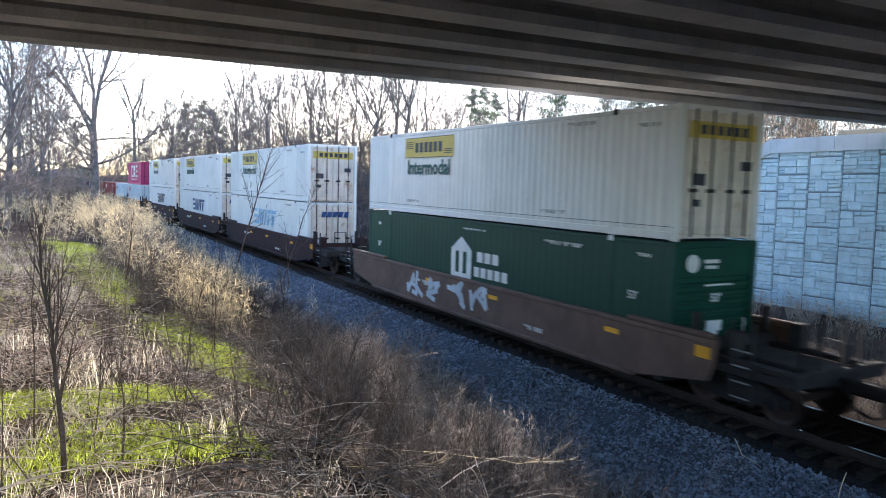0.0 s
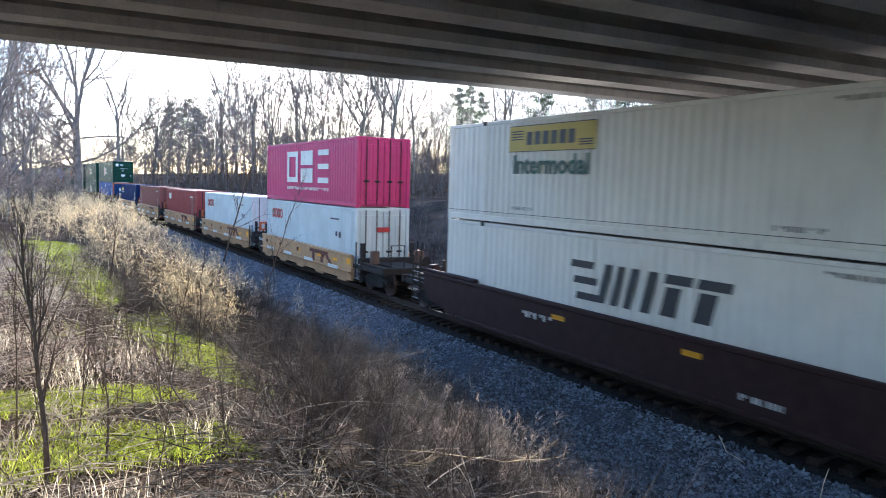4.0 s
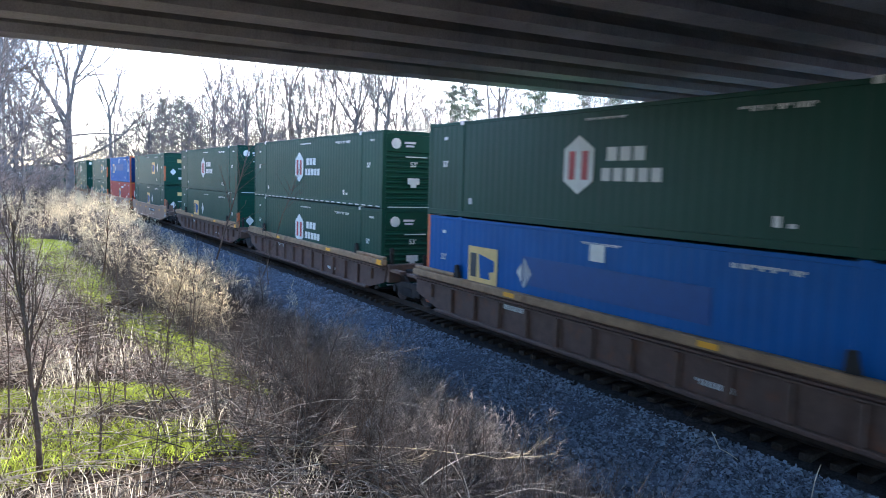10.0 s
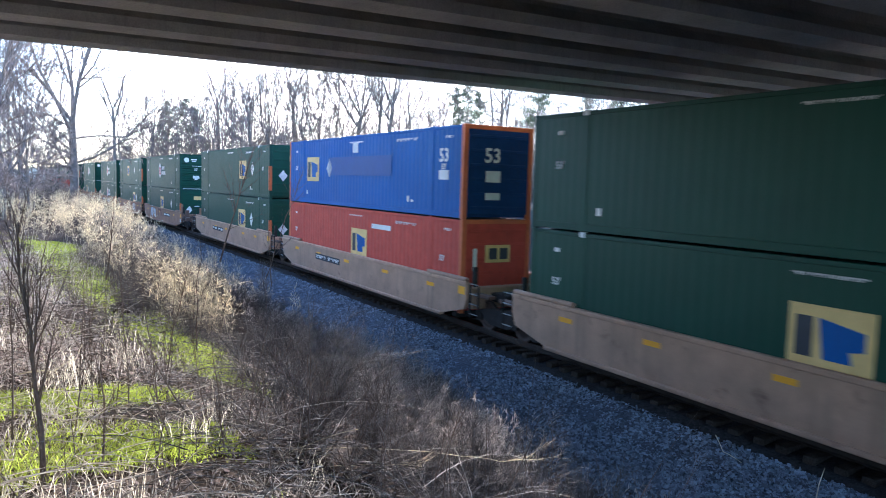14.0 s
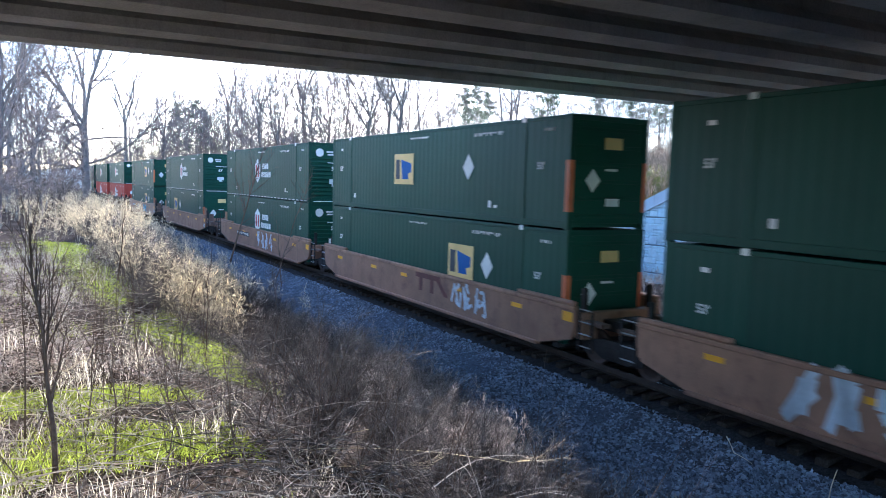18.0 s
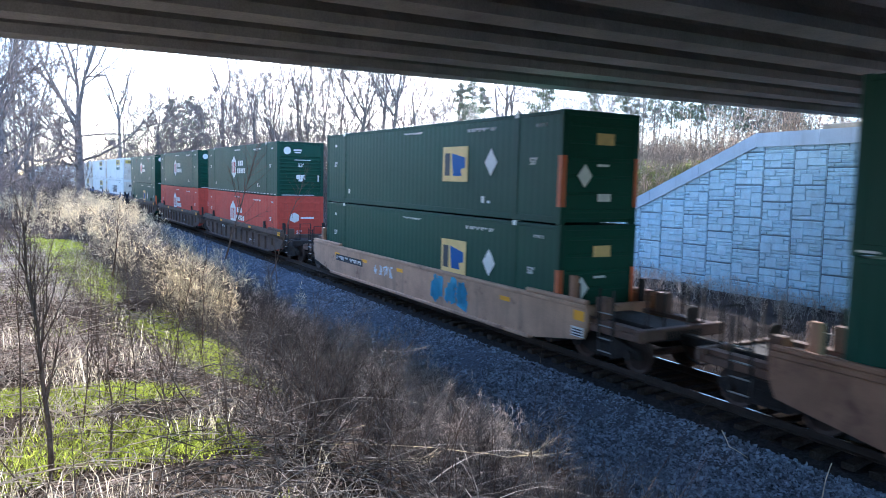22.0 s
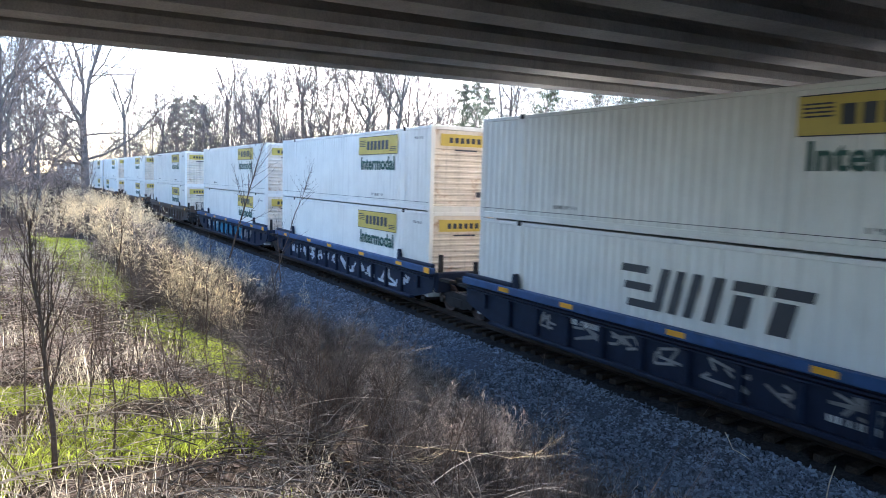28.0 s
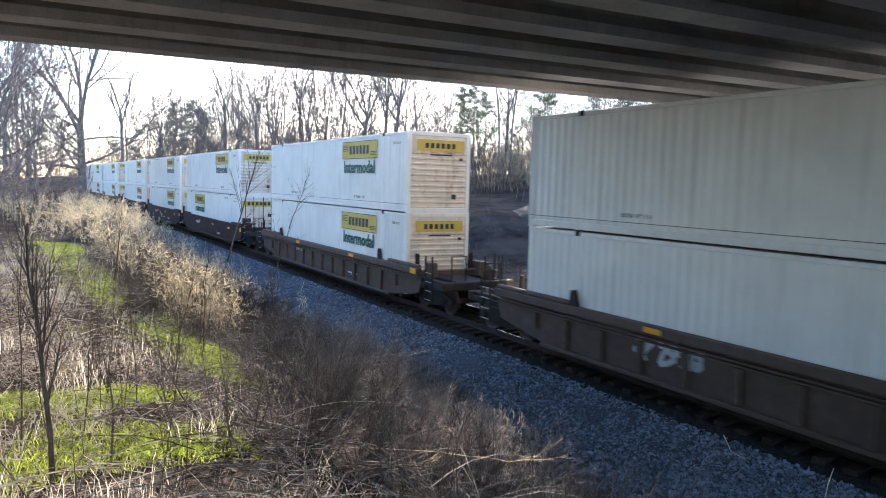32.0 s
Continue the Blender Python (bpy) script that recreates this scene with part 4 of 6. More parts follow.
def truck(parent, x):
    t = part("truck", BOLSTER, None, parent, "two-axle freight truck")
    t.matrix_local = pose(x, 0, 0)
    for sy in (1, -1):
        o = part("side_frame", FRAME, None, t)
        o.matrix_local = pose(0, sy * 1.0, 0)
        o = part("spring_nest", SPRING, None, t)
        o.matrix_local = pose(0, sy * 1.0, 0)
        for sx in (-0.89, 0.89):
            o = part("wheel", WHEEL, None, t)
            o.matrix_local = pose(sx, sy * 0.755, 0.423, 0, 0, 0 if sy < 0 else 180)
            o = part("bearing_cap", CAP, None, t)
            o.matrix_local = pose(sx, sy * 1.0 + (0.05 if sy > 0 else -0.15), 0.423)
    for sx in (-0.89, 0.89):
        o = part("axle", AXLE, None, t)
        o.matrix_local = pose(sx, 0, 0)


def spray(parent, seed, x0, x1, z0, z1, material, y, name="graffiti", w=0.1, letters=4):
    """Loose strokes of spray paint."""
    rg = random.Random(seed)
    sh = Shape()
    for i in range(letters):
        a, b = x1 - (x1 - x0) * i / letters, x1 - (x1 - x0) * (i + 0.86) / letters
        for _ in range(3):
            pts = [(a + (b - a) * rg.random(), z0 + (z1 - z0) * rg.random())]
            for _ in range(3):
                pts.append((a + (b - a) * rg.random(), z0 + (z1 - z0) * rg.random()))
            fine_ = []
            for k in range(len(pts) - 1):
                for e in (0, 0.5):
                    fine_.append((pts[k][0] * (1 - e) + pts[k + 1][0] * e, pts[k][1] * (1 - e) + pts[k + 1][1] * e))
            for (xa, za), (xb, zb) in zip(fine_, fine_[1:]):
                d = math.hypot(xb - xa, zb - za) or 1
                ox, oz = -(zb - za) / d * w / 2, (xb - xa) / d * w / 2
                sh.add([(xa + ox, y, za + oz), (xb + ox, y, zb + oz), (xb - ox, y, zb - oz), (xa - ox, y, za - oz)], [(0, 1, 2, 3)])
    tagged(part(name, sh, material, parent, "sprayed graffiti strokes"), kind="stuff")


def well_car(style, L, near, far, near_art, far_art, seed, extra=None):
    """One well of a container car. near and far: lengths to its ends; art: hinged to its neighbour there."""
    paint, words = {"maroon": (MAROON, "dark maroon smooth-sided"), "tan40": (TAN, "tan painted short"), "brown": (BROWN, "rusty brown ribbed"), "tan": (TANOLD, "weathered tan smooth-sided"), "tanrust": (TANRUST, "rust-stained tan smooth-sided"), "rust": (RUSTCAR, "dark rust-brown smooth-sided"), "dark": (DARKBROWN, "dark brown ribbed"), "blue": (BLUECAR, "dark blue ribbed")}[style]
    c = thing("well_car", words + " well car carrying stacked containers", "rail car", "well cars of the train")
    rg = random.Random(seed)
    hx = L / 2
    top, y0, y1 = 1.38, 1.32, 1.44
    ribbed = style in ("brown", "dark", "blue")
    short = style == "tan40"
    if short:
        top = 1.3
    xn = hx + (0.06 if short else 0.55 if near_art else 1.25)
    xf = hx + (0.06 if short else 0.55 if far_art else 1.25)
    dim = STEEL if style in ("dark", "maroon", "blue", "rust", "tan40") else RUSTCAR
    for sg in (1, -1):
        prof = [(-xn, 0.92), (-xn + 0.15, 0.58), (-hx + 1.0, 0.24), (hx - 1.0, 0.24), (xf - 0.15, 0.58), (xf, 0.92), (xf, top - 0.02), (-xn, top - 0.02)]
        if short:
            # the lower edge of the skirt steps up and down along the well
            lowline = [(-hx - 0.06, 0.3)]
            for k in range(5):
                xx = -hx + 0.9 + k * (L - 1.8) / 4
                lowline += [(xx - 0.55, 0.3), (xx - 0.42, 0.2), (xx + 0.42, 0.2), (xx + 0.55, 0.3)]
            prof = lowline + [(hx + 0.06, 0.3), (hx + 0.06, top - 0.02), (-hx - 0.06, top - 0.02)]
        ya, yb = (y0, y1 - 0.08 * ribbed) if sg > 0 else (-y1 + 0.08 * ribbed, -y0)
        part("side_sill", Shape().prism(prof, ya, yb, "y"), paint, c)
        out = y1 + 0.04 + 0.05 * ribbed
        part("top_chord", Shape().box(-xn, xf, min(sg * y0, sg * out), max(sg * y0, sg * out), top - 0.06 - 0.1 * ribbed, top + 0.05, 0.02), CHORD if style == "brown" else BLUECHORD if style == "blue" else paint, c)
        for xx in (-xn + 0.02, hx - 1.9) if not short else ():
            xe = xx + 2.4 if xx < 0 else xf - 0.02
            part("raised_chord", Shape().box(xx, xe, min(sg * y0, sg * (y1 + 0.03)), max(sg * y0, sg * (y1 + 0.03)), top + 0.05, top + 0.16, 0.03), CHORD if style == "brown" else paint, c)
        if not short:
            part("bottom_flange", Shape().box(-hx + 0.9, hx - 0.9, min(sg * y0, sg * (y1 + 0.07)), max(sg * y0, sg * (y1 + 0.07)), 0.2, 0.3, 0.02), paint, c)
        if ribbed:
            # two thin rails under the chord, ribs, and guide blocks where the raised chord begins
            for zz in (top - 0.24, top - 0.32):
                part("side_rail", Shape().box(-xn + 0.1, xf - 0.1, min(sg * (y1 - 0.08), sg * (y1 + 0.035)), max(sg * (y1 - 0.08), sg * (y1 + 0.035)), zz - 0.018, zz + 0.018, 0.006), paint, c)
            k = 13
            for i in range(k):
                xx = -hx + 0.55 + i * (L - 1.1) / (k - 1)
                part("rib", Shape().box(xx - 0.07, xx + 0.07, min(sg * (y1 - 0.09), sg * (y1 + 0.03)), max(sg * (y1 - 0.09), sg * (y1 + 0.03)), 0.3 if abs(xx) < hx - 1.2 else 0.62, top - 0.36, 0.01), paint, c)
            for xx in (-hx + 2.0, hx - 2.05):
                part("guide_block", Shape().prism([(xx - 0.14, top + 0.05), (xx + 0.14, top + 0.05), (xx + 0.1, top + 0.42), (xx - 0.02, top + 0.44)], min(sg * (y0 + 0.02), sg * y1), max(sg * (y0 + 0.02), sg * y1), "y"), BLUECAR if style == "blue" else STEEL, c)
        if short:
            part("side_ledge", Shape().box(-hx - 0.1, hx + 0.1, min(sg * y1, sg * (y1 + 0.14)), max(sg * y1, sg * (y1 + 0.14)), 0.62, 0.69, 0.02), paint, c)
            # thin dark strip put in for the shade that the ledge casts
            part("ledge_shadow_gap", Shape().box(-hx, hx, min(sg * y1, sg * (y1 + 0.012)), max(sg * y1, sg * (y1 + 0.012)), 0.585, 0.615), STEEL, c, "dark strip standing in for the shadow under the ledge")
            if sg > 0:
                for xx in (-4.6, -1.6, 1.4, 4.2):
                    part("step_board", Shape().box(xx - 0.55, xx + 0.55, y1 + 0.15, y1 + 0.18, 0.66, 0.8, 0.005), WHITEMARK, c, "white step board")
                for xx in (-3.1, 0.3, 3.0, 5.3):
                    part("tie_down_eye", Shape().tube([(xx, y1 + 0.0, 1.02), (xx, y1 + 0.05, 1.02)], 0.09, 8), TTXBROWN, c)
    for xx in (-hx + 0.3, -hx / 2, 0, hx / 2, hx - 0.3):
        part("floor_beam", Shape().box(xx - 0.12, xx + 0.12, -y0, y0, 0.24, 0.36), STEEL, c)

    def ladder(xl, yy, z0, z1):
        lad = Shape()
        lad.box(xl - 0.25, xl - 0.21, yy, yy + 0.05, z0, z1).box(xl + 0.21, xl + 0.25, yy, yy + 0.05, z0, z1)
        ob = part("ladder", lad, STEEL, c, "steel side ladder")
        for k in range(4):
            part("rung", Shape().tube([(xl - 0.21, yy + 0.03, z0 + 0.12 + k * 0.3), (xl + 0.21, yy + 0.03, z0 + 0.12 + k * 0.3)], 0.018, 5), FAINTINK, ob)

    for sg, ln, art, xs in ((-1, near, near_art, xn), (1, far, far_art, xf)):
        xa = sg * (hx + 0.42)
        xb = sg * (ln - (0.25 if art else 0.75))
        lo, hi = min(xa, xb), max(xa, xb)
        part("end_platform", Shape().box(lo, hi, -0.62, 0.62, 0.82, 1.08, 0.03), STEEL, c)
        part("bulkhead", Shape().box(min(xa, xa + sg * 0.25), max(xa, xa + sg * 0.25), -1.31, 1.31, 0.6, 1.26, 0.03), STEEL if style in ("tan40", "rust") else paint, c)
        for yy in (-1.25, 1.0):
            part("walkway", Shape().box(lo, hi, yy, yy + 0.25, 1.0, 1.1, 0.01), dim, c)
        if art:
            if sg < 0:
                truck(c, -ln)
            part("hinge", Shape().tube([(sg * (ln - 0.3), 0, 0.72), (sg * (ln - 0.3), 0, 1.15)], 0.34, 10), STEEL, c)
            if short and sg < 0:
                for yy in (-1.42, 1.37):
                    ladder(-(hx + 0.42), yy, 0.32, 1.62)
                part("end_frame", Shape().box(-hx - 0.75, -hx - 0.08, -1.3, 1.3, 0.62, 1.02, 0.03), STEEL, c)
                for yy in (0.1, 0.62):
                    br = Shape()
                    for ya, yb, za, zb in ((0, 0.42, 1.1, 1.2), (0, 0.42, 1.5, 1.6), (0, 0.1, 1.2, 1.5), (0.32, 0.42, 1.2, 1.5)):
                        br.box(-hx - 1.0, -hx - 0.88, yy + ya, yy + yb, za + 0.25, zb + 0.25)
                    part("open_bracket", br, EORANGE, c, "orange open square bracket")
                    part("bracket_post", Shape().box(-hx - 0.97, -hx - 0.9, yy + 0.17, yy + 0.25, 1.02, 1.35), STEEL, c)
            elif short:
                bx = part("equipment_box", Shape().box(hx + 0.12, hx + 0.95, 0.95, 1.4, 0.62, 1.2, 0.04), STEEL, c, "black equipment box")
                bars(bx, tiny_writing(rg, hx + 0.85, 0.92, 0.6, 0.14), 1.402, WHITEMARK, "box_mark")
            elif style in ("tan", "tanrust", "maroon"):
                ladder(sg * (xs + 0.32), 1.34, 0.36, 1.35)
        else:
            truck(c, sg * (hx + 1.45))
            part("coupler", Shape().box(min(xb, sg * (ln + 0.05)), max(xb, sg * (ln + 0.05)), -0.13, 0.13, 0.72, 0.98, 0.04), STEEL, c)
            part("end_sill", Shape().box(min(xb, xb - sg * 0.2), max(xb, xb - sg * 0.2), -1.4, 1.4, 0.85, 1.12, 0.03), dim, c)
            part("side_step_beam", Shape().box(min(sg * xs, xb), max(sg * xs, xb), 1.22, 1.36, 0.84, 1.0, 0.02), dim, c)
            for yy in (-1.42, 1.37):
                ladder(sg * (xs + 0.62), yy, 0.32, 1.9)
            for yy in (-0.9, -0.35):
                part("handrail", Shape().tube([(xb - sg * 0.25, yy, 1.05), (xb - sg * 0.25, yy, 1.95)], 0.03, 5), STEEL, c)
            part("handrail", Shape().tube([(xb - sg * 0.25, 0.4, 1.05), (xb - sg * 0.25, 0.4, 1.95), (xb - sg * 0.25, 0.95, 1.95), (xb - sg * 0.25, 0.95, 1.05)], 0.03, 5), STEEL, c)
            part("brake_wheel", Shape().tube([(xb - sg * 0.32, -0.62, 1.3), (xb - sg * 0.35, -0.62, 1.3)], 0.19, 12), STEEL, c)
            part("brake_hose", Shape().tube([(sg * (ln - 0.5), 0.35, 0.85), (sg * (ln - 0.25), 0.38, 0.55), (sg * (ln - 0.02), 0.3, 0.45)], 0.025, 6), BLACKMARK, c)
            for yy in (-1.15, 0.85):
                part("end_bracket", Shape().box(xa + sg * 0.95 - 0.16, xa + sg * 0.95 + 0.16, yy, yy + 0.3, 1.1, 1.62, 0.03), RUSTCAR if style in ("tan", "tan40", "brown", "tanrust") else STEEL if style == "rust" else paint, c)
            if style in ("tan", "tanrust"):
                part("corner_post", Shape().box(min(xa, xa + sg * 0.22), max(xa, xa + sg * 0.22), 1.16, 1.31, 1.2, 2.05, 0.02), TANRUST, c, "tall rust-tan corner post")
                if sg < 0:
                    pl = part("data_plate", Shape().box(-xs + 0.08, -xs + 0.52, y1 + 0.002, y1 + 0.01, 0.62, 0.86), WHITEMARK, c, "white plate with dark lines")
                    bars(pl, [(-xs + 0.12, -xs + 0.48, 0.65 + k * 0.065, 0.68 + k * 0.065) for k in range(3)], y1 + 0.012, BLACKMARK, "plate_line")
        for yy in (-1.1, 1.1):
            part("guide_post", Shape().box(xa + sg * 0.02, xa + sg * 0.12, yy - 0.06, yy + 0.06, 1.2, 1.85, 0.01), STEEL, c)
    for xx in ((-3.4, 3.2) if ribbed and style != "blue" else (-6.2, -1.6, 2.4) if style in ("rust", "maroon") else (-6.2, -3.2, 0.4, 3.4, 6.6) if L > 13 else (-4.4, -2.4, 0.2, 3.0)):
        x_ = xx + rg.uniform(-0.3, 0.3)
        zz = top - 0.3 if not ribbed else top - 0.05
        rf = Shape().box(x_ - 0.24, x_ + 0.24, y1 + (0.0 if not ribbed else 0.088), y1 + (0.008 if not ribbed else 0.098), zz - 0.06, zz + 0.06)
        part("reflector", rf, YELLOW, c, "yellow reflector")
    part("end_marker", Shape().box(-xn + 0.08, -xn + 0.46, y1 + (0.092 if ribbed else 0.0), y1 + (0.1 if ribbed else 0.008), top - (0.15 if ribbed else 0.36), top + (0.04 if ribbed else -0.12)), YELLOW, c, "yellow end marker")
    if (style in ("tan", "tanrust") and seed not in (17, 19)) or seed == 9:
        nx = {9: 1.5, 13: -2.7, 16: -3.2, 18: 3.45, 20: 5.2}.get(seed, 2.6)
        mk = bars(c, [(nx - 1.4, nx + 1.4, top - 0.56, top - 0.3)], y1 + 0.003, BLACKMARK, "number_panel", "black panel with white bars")
        bars(mk, tiny_writing(rg, nx + 1.3, top - 0.5, 1.1, 0.14) + tiny_writing(rg, nx - 0.1, top - 0.5, 1.2, 0.14), y1 + 0.01, WHITEMARK, "car_number")
    if style == "tan40" or seed in (16, 17):
        lg = Shape()
        lx = {17: -1.2, 16: 0.2, 6: -2.6}.get(seed, -2.6)
        lw = 1.35 if style == "tan40" else 1.0
        lg.box(lx - 0.75 * lw, lx + 0.95 * lw, y1 + 0.002, y1 + 0.007, top - 0.24, top - 0.08)
        for k in (0.58, -0.2):
            lg.box(lx + (k - 0.12) * lw, lx + (k + 0.12) * lw, y1 + 0.002, y1 + 0.007, top - 0.68, top - 0.24)
        flag(lg, [(lx - 0.5 * lw, top - 0.24), (lx - 0.75 * lw, top - 0.24), (lx - 1.3 * lw, top - 0.68), (lx - 1.02 * lw, top - 0.68)], y1 + 0.002, 0.005)
        tagged(part("car_logo", lg, TTXBROWN, c, "faded brown block shapes"), kind="stuff")
    elif style not in ("tan", "tanrust"):
        bars(c, tiny_writing(rg, 3.8, top - 0.5, 1.2, 0.16) + tiny_writing(rg, -3.0, top - 0.9, 0.9, 0.12), y1 - 0.08 * ribbed + 0.003, WHITEMARK, "car_number", "white bars of a car number")
    for g in extra or ():
        spray(c, *g)
    return c


# far end of the box along the train, length, car style, upper box, lower box
JBD, JBF = ("jb", 3.1, "doors"), ("jb", -3.8, "ribs")
UNITS = [
    (3.4, 16.15, "rust", None, None),
    (27.05, 16.15, "rust", JBD, ("hub", 0.7, None, True)),
    (50.85, 16.15, "maroon", JBD, ("jb", 0, "doors", "faint")),
    (70.4, 16.15, "maroon", JBD, ("jb", 0, "doors", "blue")),
    (89.75, 16.15, "maroon", JBD, ("jb", 0, "doors", "dark")),
    (109.4, 12.19, "tan40", ("sea", "one"), ("sea", "pale")),
    (124.6, 12.19, "tan40", None, ("sea", "pale")),
    (139.65, 12.19, "tan40", None, ("sea", "red")),
    (155.5, 12.19, "tan40", None, ("sea", "oxide")),
    (170.55, 12.19, "tan40", None, ("sea", "navy")),
    (194.2, 16.15, "brown", ("hub", 0.8), ("emp", "blue", 4.8)),
    (213.8, 16.15, "brown", ("hub", 0.8, None, False, True), ("hub", 0.75)),
    (233.5, 16.15, "brown", ("hub", 0.7), ("emp", None, 2.9)),
    (256.85, 16.15, "tan", ("emp", None, -2.9), ("emp", None, -0.15)),
    (276.45, 16.15, "tan", ("emp", "blue", 4.8), ("emp", "red", -0.4)),
    (295.9, 16.15, "tan", ("emp", None, -2.9), ("emp", None, -2.7)),
    (319.8, 16.15, "tanrust", ("hub", 0.7), ("emp", None, -0.2, 4.3)),
]
UNITS += [
    (339.15, 16.15, "tanrust", ("emp", None, 1.1, 4.4), ("emp", None, -2.95, 1.5)),
    (358.5, 16.15, "tanrust", ("hub", 0.7, None, False, True), ("hub", 0.7)),
    (382.15, 16.15, "tanrust", ("hub", 0.5, None, False, True), ("emp", None, 3.2)),
    (405.7, 16.15, "tan", ("emp", None, -2.9), ("emp", None, -2.9)),
    (429.1, 16.15, "dark", ("hub", 0.75, None, False, True), ("hub", 1.05, "red", True)),
    (448.55, 16.15, "dark", ("hub", 0.8), ("hub", 1.05, "red", True)),
    (468.0, 16.15, "dark", ("hub", 0.5), ("emp", None, -1.3)),
    (491.6, 16.15, "blue", JBF, ("jb", 0, "ribs", "dark")),
    (510.9, 16.15, "blue", JBF, JBF),
    (530.2, 16.15, "blue", JBF, JBF),
    (553.5, 16.15, "dark", JBF, JBF),
    (576.85, 16.15, "dark", JBF, JBF),
    (600.0, 16.15, "maroon", JBF, JBD),
    (619.0, 16.15, "maroon", JBF, JBF),
    (638.0, 16.15, "maroon", JBF, JBF),
    (661.4, 16.15, "dark", JBF, JBF),
    (680.7, 16.15, "dark", JBF, JBF),
    (700.0, 16.15, "dark", JBF, JBF),
]
SPRAY = {1: [(7, -1.5, 4.2, 0.4, 1.35, GRAFWHITE, 1.452, "graffiti", 0.16, 4)], 16: [(2, 2.2, 5.0, 0.35, 1.5, GRAFWHITE, 1.452, "graffiti", 0.2, 4)], 17: [(5, -4.8, -2.7, 0.45, 1.3, GRAFWHITE, 1.452, "graffiti", 0.1, 3)],
         18: [(9, -2.9, 0.2, 0.35, 1.45, GRAFWHITE, 1.452, "graffiti", 0.11, 4)], 20: [(4, -4.2, -1.8, 0.4, 1.45, GRAFBLUE, 1.452, "graffiti", 0.35, 3), (3, 1.0, 2.8, 0.7, 1.1, GRAFWHITE, 1.452, "graffiti", 0.06, 4)],
         }
SPRAY.update({25: [(6, -7.0, 6.5, 0.42, 1.0, GRAFWHITE, 1.366, "graffiti", 0.1, 14)], 24: [(8, -7.0, 5.0, 0.5, 1.0, FAINTINK, 1.366, "graffiti", 0.06, 9)],
         26: [(12, -3.6, 4.4, 0.42, 1.0, GRAFBLUE, 1.366, "graffiti", 0.5, 11), (13, -5.6, -3.2, 0.4, 1.0, FAINTINK, 1.37, "graffiti", 0.2, 4), (15, 3.0, 6.5, 0.5, 1.2, PALE, 1.366, "graffiti", 0.1, 4)], 27: [(21, 2.0, 4.0, 0.6, 1.2, PALE, 1.366, "graffiti", 0.12, 3)]})
_made = {}


def get_box(spec):
    key = str(spec)
    if key in _made:
        return copy_thing(_made[key], Matrix())
    k = spec[0]
    if k == "jb":
        c = jb(*spec[1:])
    elif k == "hub":
        a = list(spec[1:])
        if len(a) > 1 and a[1] == "red":
            a[1] = HRED
        c = hub(*a)
    elif k == "emp":
        c = emp({"blue": EBLUE, "red": HRED, None: None}[spec[1]], *spec[2:])
    else:
        c = sea(spec[1])
    _made[key] = c
    return c


_mid = [q - L / 2 for q, L, *_ in UNITS]
for i, (q, L, style, up, low) in enumerate(UNITS):
    m = _mid[i]
    dn = (m - _mid[i - 1]) / 2 if i else 11.7
    df = (_mid[i + 1] - m) / 2 if i + 1 < len(UNITS) else 11.7
    if i and UNITS[i - 1][1] != L:
        dn = (m - L / 2 - UNITS[i - 1][0]) / 2 + L / 2
    if i + 1 < len(UNITS) and UNITS[i + 1][1] != L:
        df = (UNITS[i + 1][0] - UNITS[i + 1][1] - q) / 2 + L / 2
    na, fa = dn - L / 2 < 2.3, df - L / 2 < 2.3
    w = well_car(style, L, dn, df, na, fa, i, SPRAY.get(i))
    TRAIN.append((w, m, 0.0))
    if low:
        TRAIN.append((get_box(low), m, BOTTOM))
    if up:
        TRAIN.append((get_box(up), m, BOTTOM + HC))


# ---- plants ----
# bark and twig colours lightened to stand in for haze over the distance
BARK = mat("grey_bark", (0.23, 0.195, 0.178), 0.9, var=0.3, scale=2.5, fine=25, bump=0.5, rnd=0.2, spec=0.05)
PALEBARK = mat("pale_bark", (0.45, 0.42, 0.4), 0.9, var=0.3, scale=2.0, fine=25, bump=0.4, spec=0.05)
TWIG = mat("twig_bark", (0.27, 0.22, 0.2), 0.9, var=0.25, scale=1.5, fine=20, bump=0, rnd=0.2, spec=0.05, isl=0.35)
BRUSH = mat("brush_twig", (0.15, 0.134, 0.13), 0.9, var=0.4, scale=0.8, fine=12, bump=0, spec=0.05, isl=0.6)
DRYBRUSH = mat("dry_brush_twig", (0.195, 0.17, 0.16), 0.9, var=0.35, scale=0.6, fine=9, bump=0, spec=0.08, isl=0.7, thin=0.2)
EDGEBRUSH = mat("edge_brush_twig", (0.21, 0.19, 0.185), 0.9, var=0.35, scale=0.6, fine=9, bump=0, spec=0.05, isl=0.6)
STRAW = mat("dry_straw", (0.53, 0.465, 0.41), 0.8, var=0.35, scale=0.7, fine=9, bump=0, thin=0.35, spec=0.15, isl=0.5)
PALEWEED = mat("pale_weed", (0.8, 0.71, 0.54), 0.85, var=0.35, scale=0.6, fine=9, bump=0, thin=0.5, spec=0.1, isl=0.4)
GRASS = mat("green_grass", (0.43, 0.5, 0.075), 0.7, var=0.35, scale=0.8, fine=10, bump=0, thin=0.5, spec=0.15, isl=0.4)
# needle green lightened too, for the haze over the far pines
NEEDLE = mat("pine_needle", (0.13, 0.16, 0.11), 0.7, var=0.35, scale=0.7, fine=8, bump=0, thin=0.45, spec=0.1)
OLIVE = mat("olive_leaf", (0.29, 0.28, 0.11), 0.75, var=0.35, scale=1.5, fine=9, bump=0, thin=0.5, spec=0.1)
